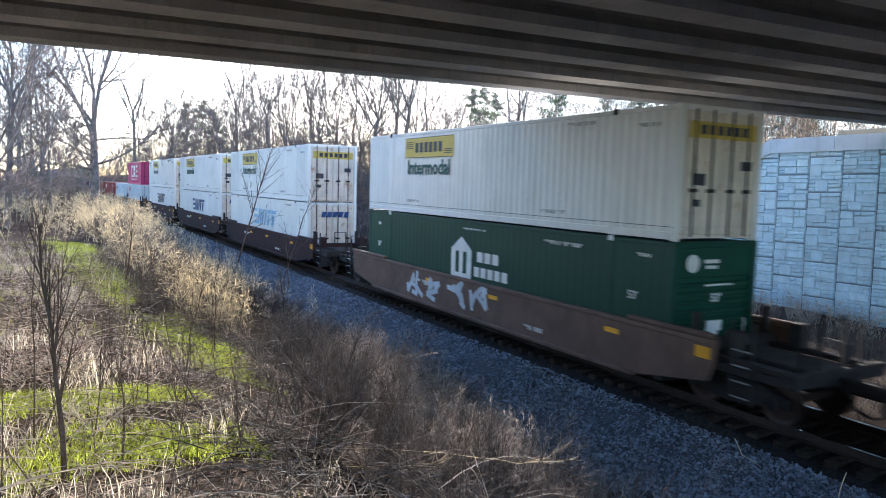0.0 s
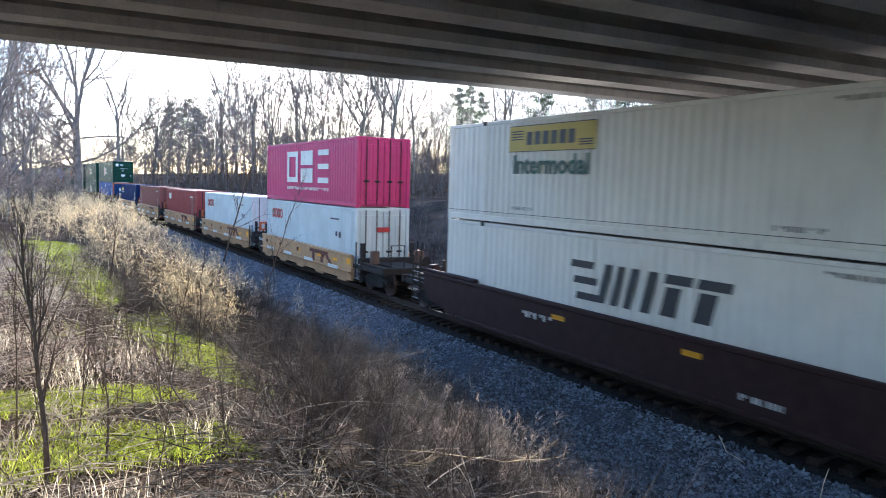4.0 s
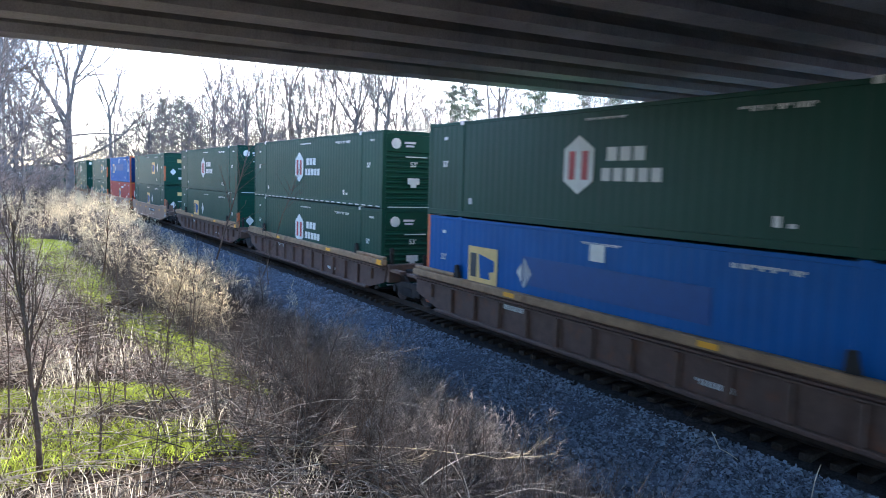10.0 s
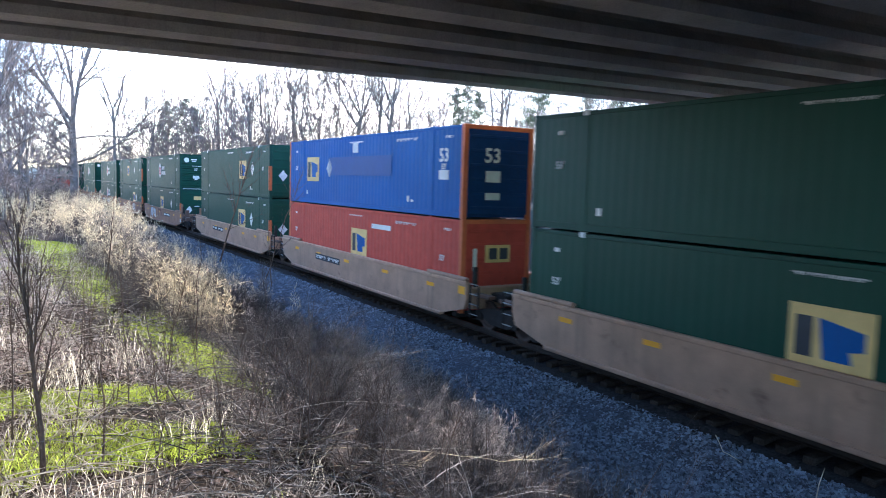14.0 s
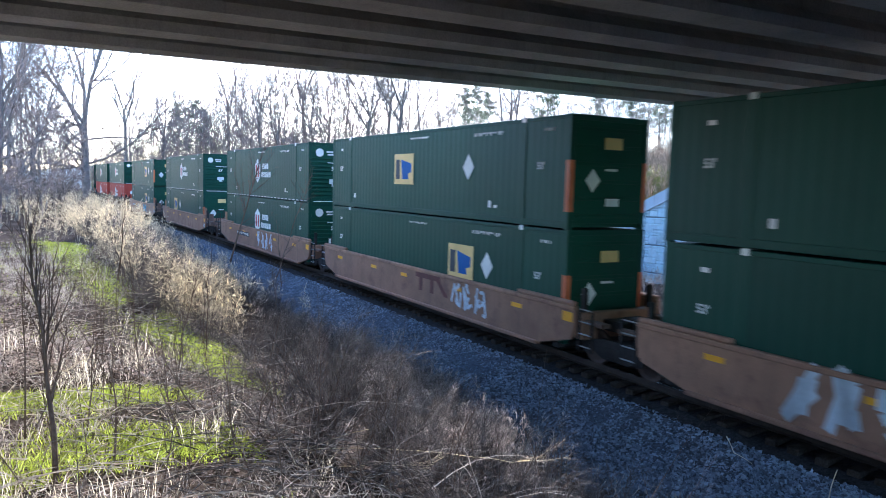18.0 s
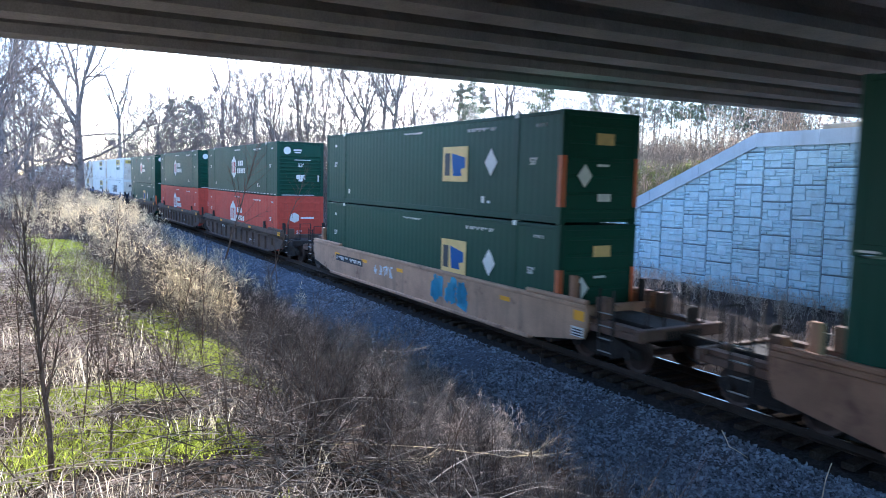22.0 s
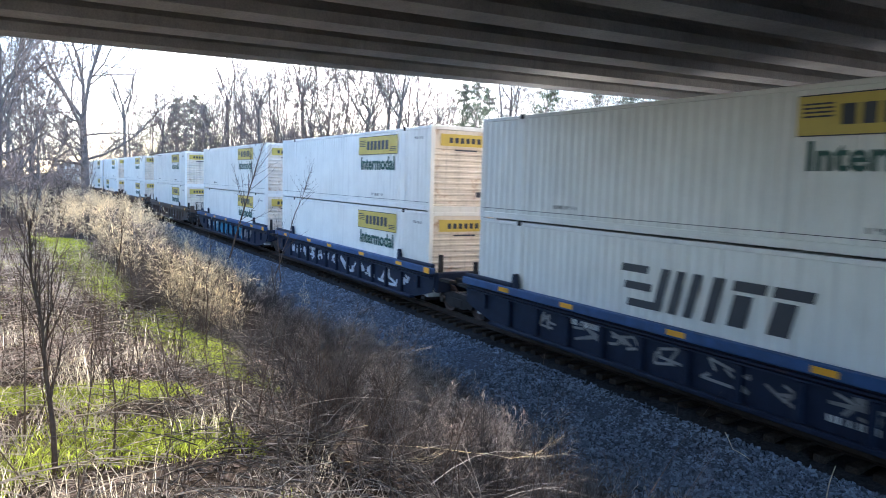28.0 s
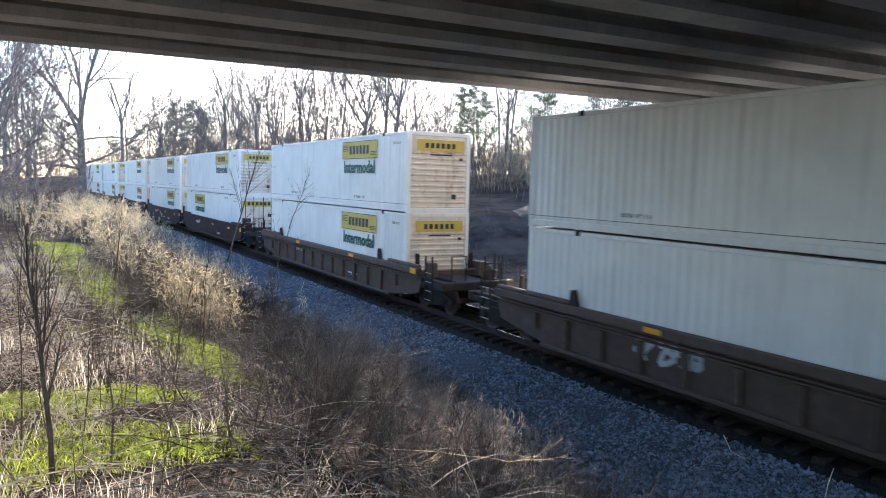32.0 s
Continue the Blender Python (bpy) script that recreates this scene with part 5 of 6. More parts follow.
REED = mat("tan_reed", (0.5, 0.385, 0.28), 0.85, var=0.35, scale=0.3, fine=6, bump=0, thin=0.35, spec=0.1, isl=0.5)
UNDER = mat("undergrowth_twig", (0.15, 0.11, 0.09), 0.9, var=0.35, scale=0.25, fine=6, bump=0, spec=0.05, isl=0.5)
PLUME = mat("grey_seed_plume", (0.56, 0.5, 0.46), 0.9, var=0.3, scale=1.0, fine=9, bump=0, thin=0.4, spec=0.05, isl=0.5)
LITTER = mat("leaf_litter", (0.31, 0.24, 0.21), 0.9, var=0.4, scale=1.0, fine=9, bump=0, spec=0.05, isl=0.75, thin=0.2)
STEM = mat("weed_stem", (0.16, 0.12, 0.1), 0.9, var=0.3, scale=4, fine=30, bump=0, spec=0.08)


def fast_mesh(name, verts, tris, material):
    me = bpy.data.meshes.new(name)
    verts, tris = np.asarray(verts, np.float32), np.asarray(tris, np.int32)
    me.vertices.add(len(verts))
    me.vertices.foreach_set("co", verts.ravel())
    me.loops.add(tris.size)
    me.loops.foreach_set("vertex_index", tris.ravel())
    me.polygons.add(len(tris))
    me.polygons.foreach_set("loop_start", np.arange(0, tris.size, 3, dtype=np.int32))
    me.materials.append(material)
    me.update(calc_edges=True)
    return me


def twigs_mesh(name, segs, material, sides=3):
    """Tapered little rods, one for each (ax, ay, az, bx, by, bz, ra, rb)."""
    g = np.asarray(segs, float)
    a, b, ra, rb = g[:, :3], g[:, 3:6], g[:, 6], g[:, 7]
    d = b - a
    d /= np.linalg.norm(d, axis=1, keepdims=True) + 1e-9
    ref = np.where(np.abs(d[:, 2:3]) < 0.9, np.array([[0, 0, 1.0]]), np.array([[1.0, 0, 0]]))
    u_ = np.cross(d, ref)
    u_ /= np.linalg.norm(u_, axis=1, keepdims=True) + 1e-9
    w_ = np.cross(d, u_)
    vs = []
    for c, r in ((a, ra), (b, rb)):
        for j in range(sides):
            an = 2 * math.pi * j / sides
            vs.append(c + u_ * (math.cos(an) * r)[:, None] + w_ * (math.sin(an) * r)[:, None])
    vs = np.stack(vs, 1)
    n = len(g)
    base = (np.arange(n) * 2 * sides)[:, None]
    tr = []
    for j in range(sides):
        k = (j + 1) % sides
        tr += [[j, k, sides + k], [j, sides + k, sides + j]]
    tris = (base[:, :, None] + np.array(tr)[None]).reshape(-1, 3)
    return fast_mesh(name, vs.reshape(-1, 3), tris, material)


def blades_mesh(name, base, height, width, lean_, rs, material):
    """Bent flat blades; base n x 3."""
    n = len(base)
    an = rs.uniform(0, 2 * math.pi, n)
    side = np.stack([np.cos(an), np.sin(an), np.zeros(n)], 1) * (width / 2)[:, None]
    la = rs.uniform(0, 2 * math.pi, n)
    ld = np.stack([np.cos(la), np.sin(la), np.zeros(n)], 1) * (height * lean_)[:, None]
    up = np.zeros((n, 3))
    up[:, 2] = height
    mid = base + up * 0.55 + ld * 0.35
    tip = base + up * (1 - lean_[:, None] * 0.35) + ld
    vs = np.stack([base - side, base + side, mid - side * 0.75, mid + side * 0.75, tip], 1).reshape(-1, 3)
    tris = ((np.arange(n) * 5)[:, None, None] + np.array([[0, 1, 3], [0, 3, 2], [2, 3, 4]])[None]).reshape(-1, 3)
    return fast_mesh(name, vs, tris, material)


def spray_dir(rg, d, spread):
    v = Vector(d) + Vector((rg.uniform(-1, 1), rg.uniform(-1, 1), rg.uniform(-1, 1))) * spread
    return v.normalized()


def limb(rg, segs, o, d, length, r, level, per, rmin, droop):
    """One limb with its side twigs, finer at each level."""
    n = (4, 3, 2, 1)[level - 1]
    q, dd = Vector(o), Vector(d)
    nodes = [(q.copy(), r)]
    for k in range(n):
        dd = spray_dir(rg, dd + Vector((0, 0, droop)), 0.22)
        q2 = q + dd * (length / n)
        r2 = max(r * (1 - 0.7 * (k + 1) / n), rmin[level - 1])
        segs[level].append((*q, *q2, nodes[-1][1], r2))
        q = q2
        nodes.append((q.copy(), r2))
    if level < 4:
        for i in range(per[level - 1]):
            f = n * (0.15 + 0.85 * (i + rg.random()) / per[level - 1])
            k = min(int(f), n - 1)
            e = nodes[k][0].lerp(nodes[k + 1][0], f - k)
            dv = spray_dir(rg, (nodes[k + 1][0] - nodes[k][0]).normalized() * 0.7 + Vector((0, 0, 0.12)), 0.75)
            limb(rg, segs, e, dv, length * rg.uniform(0.3, 0.55), max(nodes[k + 1][1] * 0.7, rmin[level]), level + 1, per, rmin, droop * 0.5)


def bare_tree(seed, height, radius, fork=0.4, leaders=4, limbs=7, tilt=(14, 40), pale=False, lean_=(0, 0), per=(7, 6, 4), wander=0.06, rmin=(0.035, 0.022, 0.016, 0.012)):
    """Trunk that breaks up into rising leaders, with side limbs below the fork."""
    rg = random.Random(seed)
    segs = [[], [], [], [], []]
    q = Vector((0, 0, -0.4))
    dd = Vector((lean_[0], lean_[1], 1)).normalized()
    nodes = [(q.copy(), radius * 1.3)]
    n = 7
    for k in range(n):
        dd = spray_dir(rg, dd + Vector((0, 0, 0.05)), wander)
        q2 = q + dd * (height * fork / n)
        r2 = radius * (1 - 0.35 * (k + 1) / n)
        segs[0].append((*q, *q2, nodes[-1][1], r2))
        q = q2
        nodes.append((q.copy(), r2))
    for i in range(leaders):
        an = 2 * math.pi * (i + rg.uniform(-0.3, 0.3)) / leaders
        ti = radians(rg.uniform(*tilt)) * (0.4 if i == 0 else 1.0)
        d = Vector((math.cos(an) * math.sin(ti), math.sin(an) * math.sin(ti), math.cos(ti)))
        k = n - (i % 2)
        limb(rg, segs, nodes[k][0], d, height * (1 - fork) * rg.uniform(0.8, 1.1), nodes[k][1] * 0.62, 1, per, rmin, 0.12)
    for i in range(limbs):
        g = 0.35 + 0.6 * (i + rg.random()) / max(limbs, 1)
        k = min(int(g * n), n - 1)
        o = nodes[k][0].lerp(nodes[k + 1][0], g * n - k)
        an, ti = rg.uniform(0, 2 * math.pi), radians(rg.uniform(45, 85))
        d = Vector((math.cos(an) * math.sin(ti), math.sin(an) * math.sin(ti), math.cos(ti)))
        limb(rg, segs, o, d, height * rg.uniform(0.14, 0.32), nodes[k + 1][1] * 0.35, 1, (5, 5, 4), rmin, 0.04)
    t = thing("bare_tree", "leafless pale-barked tree with forking limbs" if pale else "leafless grey deciduous tree with fine bare twigs", "tree", "winter trees along the line")
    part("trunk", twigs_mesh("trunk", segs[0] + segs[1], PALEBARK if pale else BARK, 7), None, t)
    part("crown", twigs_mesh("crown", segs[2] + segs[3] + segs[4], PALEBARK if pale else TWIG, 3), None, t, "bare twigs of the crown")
    return t


def pine_tree(seed, height, radius, bare=0.5):
    rg = random.Random(seed)
    rs = np.random.RandomState(seed)
    trunk = []
    q = Vector((0, 0, -0.3))
    for k in range(8):
        q2 = Vector((rg.uniform(-0.12, 0.12) * k * 0.3, rg.uniform(-0.12, 0.12) * k * 0.3, height * (k + 1) / 8))
        trunk.append((*q, *q2, radius * (1 - 0.1 * k), radius * (1 - 0.1 * (k + 1))))
        q = q2
    limbs, base = [], []
    for k in range(64):
        h = height * (bare + (1 - bare) * rg.random() ** 0.9)
        reach = (0.3 + 1.15 * (1 - (h / height - bare) / (1 - bare))) * height * 0.15 * rg.uniform(0.6, 1.2)
        an = rg.uniform(0, 2 * math.pi)
        e = Vector((math.cos(an) * reach, math.sin(an) * reach, rg.uniform(-0.1, 0.5) * reach))
        o = Vector((0, 0, h))
        limbs.append((*o, *(o + e), radius * 0.22, 0.012))
        for _ in range(7):
            c = o + e * rg.uniform(0.45, 1.08) + Vector((rg.uniform(-1, 1), rg.uniform(-1, 1), rg.uniform(-0.5, 0.6))) * reach * 0.28
            for _ in range(9):
                base.append(tuple(c + Vector((rg.gauss(0, 0.24), rg.gauss(0, 0.24), rg.gauss(0, 0.13)))))
    base = np.array(base)
    t = thing("pine_tree", "tall pine with a bare trunk and dark needle clumps", "tree", "pines on the slope")
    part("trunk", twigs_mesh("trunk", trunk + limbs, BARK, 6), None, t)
    n = len(base)
    part("crown", blades_mesh("crown", base, rs.uniform(0.2, 0.42, n), rs.uniform(0.05, 0.11, n), rs.uniform(0.4, 1.2, n), rs, NEEDLE), None, t, "dark green needle clumps")
    return t


def line_place(px, dist):
    """A place by its bearing column and distance, as along-line and across-line metres."""
    b = math.atan((px - 784) / 1277) + radians(0.62)
    p = Vector((math.sin(b) * dist, math.cos(b) * dist, 0))
    return p.dot(ALONG), p.dot(ACROSS)


def stand(ob, px, dist, turn, size=1.0, sink=0.0):
    s, n = line_place(px, dist)
    p = at(s, n - lean(s), ground_z(s, n - lean(s)) - sink)
    return pose(p.x, p.y, p.z, 0, 0, turn) @ Matrix.Diagonal((size, size, size, 1))


TREES = [bare_tree(1, 17, 0.2, 0.4, 4, 7), bare_tree(2, 19, 0.24, 0.5, 5, 6), bare_tree(3, 14, 0.16, 0.28, 5, 7, (18, 48)),
         bare_tree(4, 20, 0.25, 0.58, 4, 5), bare_tree(5, 11, 0.12, 0.2, 6, 6, (18, 50)), bare_tree(6, 18, 0.16, 0.62, 3, 6, (8, 26)), bare_tree(7, 16, 0.19, 0.36, 4, 8, (16, 44), lean_=(0.12, 0.05))]
PINES = [pine_tree(21, 17, 0.2, 0.5), pine_tree(22, 20, 0.22, 0.62), pine_tree(23, 14, 0.16, 0.4)]
BIG = bare_tree(12, 21, 0.4, 0.36, 5, 8, (22, 42), False, per=(6, 4, 3), wander=0.015, rmin=(0.07, 0.045, 0.03, 0.022))
for _tree, _tall in zip(TREES + PINES, (17, 19, 14, 20, 11, 18, 16, 16, 18, 13)):
    _tree["tall"] = float(_tall)
_placed = set()


def plant(src, px, dist, turn=None, size=1.0):
    rg = random.Random(int(px * 7 + dist * 13))
    turn = rg.uniform(0, 360) if turn is None else turn
    tall = src.get("tall", 15.0)
    if dist < 130 and px > 735 and not 860 < px < 892:
        size = min(size, (11.0 if px < 1000 else 12.5) / tall)
    m = stand(src, px, dist, turn, size * rg.uniform(0.92, 1.08))
    if src.name in _placed:
        copy_thing(src, m).scale = m.to_scale()
    else:
        src.matrix_world = m
        _placed.add(src.name)


plant(BIG, 131, 74, 40, 1.0)
# thick stand beyond the bank on the camera's side
for px, d, k, z in ((6, 50, 2, 0.8), (28, 56, 0, 0.72), (48, 54, 6, 0.7), (58, 64, 4, 0.9), (-30, 44, 1, 0.75), (-70, 40, 2, 0.9), (92, 80, 4, 0.6), (18, 70, 5, 0.8), (38, 85, 1, 0.7), (-10, 62, 3, 0.75)):
    plant(TREES[k], px, d, None, z)
# far stand on the outer side of the bend
for px, d, k, z in ((178, 190, 0, 0.85), (196, 170, 2, 0.9), (214, 180, 6, 0.8), (232, 160, 0, 0.8), (252, 165, 4, 1.1), (270, 150, 1, 0.85), (288, 140, 6, 0.95), (305, 150, 3, 0.95), (322, 135, 0, 1.0), (340, 140, 5, 1.0), (357, 130, 2, 1.15),
                    (375, 128, 1, 0.85), (392, 120, 6, 0.95), (408, 125, 0, 0.9), (425, 115, 5, 0.95), (442, 112, 3, 0.9), (456, 118, 4, 1.1)):
    plant(TREES[k], px, d, None, z)
# nearer tall stand behind the train
for px, d, k, z in ((472, 88, 1, 1.0), (488, 98, 0, 1.0), (505, 84, 6, 0.9), (524, 92, 3, 0.95), (541, 86, 0, 1.02), (558, 100, 1, 0.95), (575, 82, 2, 1.1), (590, 90, 5, 1.05), (606, 84, 6, 0.98)):
    plant(TREES[k], px, d, None, z)
for px, d, k, z in ((623, 78, 1, 1.0), (640, 88, 0, 1.0),
                    (658, 82, 3, 0.9), (678, 76, 1, 1.02), (690, 86, 6, 1.0), (706, 92, 0, 0.95), (724, 80, 5, 0.9), (745, 88, 1, 0.95), (762, 100, 2, 1.0), (782, 90, 5, 0.85), (868, 84, 5, 1.0), (878, 88, 1, 0.95), (888, 86, 5, 0.98), (905, 96, 0, 0.8), (926, 100, 4, 1.1), (962, 95, 2, 0.95)):
    plant(TREES[k], px, d, None, z)
for px, d, k, z in ((985, 102, 5, 0.8), (1012, 98, 0, 0.7), (1048, 105, 2, 0.95), (1078, 100, 4, 1.0), (1102, 108, 5, 0.8), (1150, 110, 0, 0.75), (1236, 112, 5, 0.8), (1290, 116, 2, 0.9), (1340, 112, 4, 1.1), (1372, 118, 5, 0.8), (1396, 112, 0, 0.75), (1420, 120, 3, 0.75), (1460, 118, 5, 0.8)):
    plant(TREES[k], px, d, None, z)
for px, d, k, z in ((798, 98, 2, 0.95), (822, 96, 0, 0.85), (842, 104, 2, 1.0), (945, 92, 2, 1.0), (1028, 112, 0, 0.95), (1066, 118, 1, 0.85), (1092, 110, 2, 1.05), (1120, 120, 1, 0.85), (1140, 112, 0, 0.9), (1170, 118, 1, 0.85)):
    plant(PINES[k], px, d, None, z)
for px, d, k, z in ((1186, 110, 0, 0.95), (1204, 116, 1, 0.9), (1222, 112, 0, 0.95),
                    (1248, 118, 1, 0.85), (1262, 110, 1, 0.85), (1280, 118, 0, 0.9), (1310, 114, 2, 1.0), (1330, 122, 1, 0.85), (1356, 116, 0, 0.85), (1384, 122, 2, 1.1), (1408, 118, 1, 0.8), (328, 165, 0, 1.0), (298, 170, 2, 1.2), (346, 160, 2, 1.1)):
    plant(PINES[k], px, d, None, z)
# distant woods that close the view
_rgw = random.Random(77)
for i in range(84):
    px = -120 + i * 20 + _rgw.uniform(-10, 10)
    plant(TREES[_rgw.randrange(7)], px, _rgw.uniform(135, 230), None, _rgw.uniform(0.8, 1.2) * (1.2 if 200 < px < 480 else 0.9))


def bank_edge(s):
    """How far across the brush reaches before the bare ballast begins."""
    return 6.5 + 1.6 * smooth(7, 13, s) - 1.9 * smooth(15, 30, s)


# dry thicket: thin upright stems with side twigs
def thicket(name, label, spots, material, hmin, hmax, twigs, rg, r=0.008, lean_=0.25, fluff=0.0, curl=0.5):
    segs = []
    for s, n in spots:
        z = ground_z(s, n)
        p = at(s, n, z - 0.05)
        h = rg.uniform(hmin, hmax)
        d = Vector((rg.uniform(-lean_, lean_), rg.uniform(-lean_, lean_), 1)).normalized()
        q, dd, rr = p, d, r * rg.uniform(0.7, 1.4)
        nodes = [(q, rr)]
        for k in range(3):
            dd = spray_dir(rg, dd, 0.14)
            q2 = q + dd * (h / 3)
            r2 = rr * (1 - 0.28 * (k + 1))
            segs.append((*q, *q2, nodes[-1][1], r2))
            q = q2
            nodes.append((q, r2))
        for _ in range(twigs):
            f = rg.uniform(0.8, 2.95)
            k = int(f)
            o = nodes[k][0].lerp(nodes[k + 1][0], f - k)
            dv = spray_dir(rg, dd * 0.6 + Vector((0, 0, 0.2)), curl + 0.3)
            ln = h * rg.uniform(0.1, 0.3)
            e = o + dv * ln
            segs.append((*o, *e, nodes[k + 1][1] * 0.7, nodes[k + 1][1] * 0.4))
            for _ in range(2):
                o2 = o.lerp(e, rg.uniform(0.3, 1.0))
                e2 = o2 + spray_dir(rg, dv, 0.7) * ln * rg.uniform(0.3, 0.6)
                w = nodes[k + 1][1] * 0.4 + fluff * rg.random()
                segs.append((*o2, *e2, w, w * 0.6))
    ob = new(name, twigs_mesh(name, segs, material, 3))
    return tagged(ob, label, "brush", kind="stuff")


rgp = random.Random(41)
sp = []
while len(sp) < 520:
    s, n = 3 + 43 * rgp.random() ** 1.35, rgp.gauss(5.2, 1.7)
    if 2.2 < n < 8.8 and math.hypot(s, n) > 3.8:
        sp.append((s, n))
thicket("bank_brush", "dense grey-brown leafless brush on the railway bank", sp, BRUSH, 0.3, 0.95, 18, rgp, 0.0055, 0.9, curl=1.1)
sp = [(s, bank_edge(s) - k) for s, k in ((5.5 + 38 * rgp.random() ** 1.2, 2.8 * rgp.random()) for _ in range(560))]
thicket("slope_brush", "grey-brown twiggy brush along the edge of the ballast", sp, EDGEBRUSH, 0.3, 1.0, 20, rgp, 0.0055, 0.8, curl=1.1)
sp = []
while len(sp) < 260:
    s, n = 4 + 40 * rgp.random() ** 1.2, rgp.gauss(3.6, 1.6)
    if 1.6 < n < 7.6 and math.hypot(s, n) > 4.4 and noise.noise((s * 0.5, n * 0.6, 2.0)) > -0.12:
        sp.append((s, n))
thicket("dry_brush", "pale brown dry brush in clumps on the bank", sp, DRYBRUSH, 0.4, 1.0, 14, rgp, 0.0055, 0.6, 0.003, curl=0.9)
sp = []
while len(sp) < 580:
    s, n = 15 + 37 * rgp.random() ** 1.2, rgp.uniform(1.6, 7.2)
    if n > 2.6 - (s - 15) * 0.03 and not (s < 24 and n > 5.2) and noise.noise((s * 0.4, n * 0.5, 8.0)) > -0.1:
        sp.append((s, n))
thicket("fluffy_weeds", "pale fluffy dead weeds lit from behind along the bank", sp, PALEWEED, 0.3, 1.6, 22, rgp, 0.006, 0.4, 0.014, curl=0.8)
sp = []
while len(sp) < 900:
    s, n = 24 + 86 * rgp.random() ** 1.3, rgp.uniform(-9, 8.6)
    if not (s < 34 and n < 2.4) and s * 0.02 + rgp.random() > 0.6:
        sp.append((s, n))
thicket("pale_weeds", "tall pale dry weeds with fluffy heads catching the sun", sp, PALEWEED, 0.8, 1.7, 24, rgp, 0.007, 0.3, 0.012)
sp = [(rgp.uniform(10, 34), rgp.uniform(-6.5, 1.6)) for _ in range(200)]
thicket("bench_weeds", "thin brown and bleached weeds standing over the grass", sp, STRAW, 0.4, 1.3, 14, rgp, 0.006, 0.5, 0.005, curl=0.9)
sp = [(3.5 + 22 * rgp.random() ** 1.4, rgp.uniform(-1.6, 5.2)) for _ in range(400)]
sp = [(s, n) for s, n in sp if math.hypot(s, n) > 3.8]
thicket("dead_stalks", "thin brown dead weed stalks on the bank", sp, STEM, 0.6, 1.6, 8, rgp, 0.005, 0.35)
sp = [(s, n) for s, n in ((rgp.uniform(40, 130), rgp.uniform(18, 44)) for _ in range(1200)) if not (s < 58 and n > 27)]
thicket("trackside_scrub", "leafless scrub beyond the track", sp, BRUSH, 1.5, 4.0, 26, rgp, 0.02, 0.3)
sp = [(s, n) for s, n in ((rgp.uniform(16, 85), rgp.uniform(30.6, 78)) for _ in range(4200)) if ((s - 43.5) / 7.5) ** 2 + ((n - 35.5) / 6.5) ** 2 > 1 and not (s > 46 and n < 34) and n > 0.66 * s + 6 * noise.noise((s * 0.1, n * 0.1, 3.0))]
sp += [(rgp.uniform(40, 64), rgp.uniform(42, 62)) for _ in range(700)]
thicket("slope_reeds", "tall straw-coloured dry reeds on the fill slope", sp, REED, 1.8, 3.8, 12, rgp, 0.016, 0.15, 0.028)
sp = [(s, n) for s, n in ((rgp.uniform(58, 115), rgp.uniform(24, 66)) for _ in range(900)) if n < 0.72 * s]
thicket("hillside_scrub", "brown leafless scrub thick on the hillside beyond the track", sp, UNDER, 1.6, 4.6, 20, rgp, 0.024, 0.35)
sp = [(rgp.uniform(-4, 46), rgp.uniform(15.5, 25.5)) for _ in range(2300)]
thicket("verge_weeds", "brown dead weeds on the verge beyond the track", sp, BRUSH, 0.25, 0.8, 14, rgp, 0.009, 0.5, 0.006, curl=0.9)
sp = [(rgp.uniform(10, 34), rgp.uniform(25.5, 29.2)) for _ in range(620)]
thicket("wall_foot_weeds", "dry straw weeds along the foot of the retaining wall", sp, STRAW, 0.35, 1.0, 14, rgp, 0.009, 0.35, 0.014)
sp = [(rgp.uniform(62, 150), rgp.uniform(-16, 4.5)) for _ in range(800)]
thicket("far_bank_brush", "pale brown brush crowding the bank far along the line", sp, DRYBRUSH, 1.4, 3.2, 26, rgp, 0.024, 0.35, 0.01)
sp = [(rgp.uniform(60, 200), rgp.uniform(-60, -8)) for _ in range(450)] + [(rgp.uniform(70, 230), rgp.uniform(22, 110)) for _ in range(900)] + [(rgp.uniform(50, 230), rgp.uniform(90, 200)) for _ in range(700)]
thicket("woods_undergrowth", "grey leafless undergrowth of the woods", sp, UNDER, 3.0, 7.5, 19, rgp, 0.035, 0.3)
sp = [(rgp.uniform(125, 260), rgp.uniform(16, 130)) for _ in range(420)] + [(rgp.uniform(90, 240), rgp.uniform(-70, -6)) for _ in range(160)]
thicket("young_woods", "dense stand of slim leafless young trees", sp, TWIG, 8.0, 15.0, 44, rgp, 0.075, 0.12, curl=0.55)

sp = [(rgp.uniform(70, 140), rgp.uniform(26, 110)) for _ in range(320)]
thicket("saplings_stand", "dense stand of slim leafless saplings on the slope", sp, UNDER, 3.5, 7.5, 30, rgp, 0.045, 0.14, curl=0.6)


# ---- grass ----
def lawn(name, label, material, count, where, hlo, hhi, wlo, whi, seed, lean_=(0.2, 0.9)):
    rs = np.random.RandomState(seed)
    rg = random.Random(seed)
    pts = []
    while len(pts) < count:
        s, n, keep = where(rg)
        if keep and rg.random() < keep:
            pts.append(tuple(at(s, n, ground_z(s, n) - 0.02)))
    b = np.array(pts)
    c = len(b)
    ob = new(name, blades_mesh(name, b, rs.uniform(hlo, hhi, c), rs.uniform(wlo, whi, c), rs.uniform(*lean_, c), rs, material))
    return tagged(ob, label, "grass", kind="stuff")


def patchy(s, n, f=0.45):
    return max(0.0, noise.noise((s * f, n * f, 9.0)) * 1.6 + 0.35)


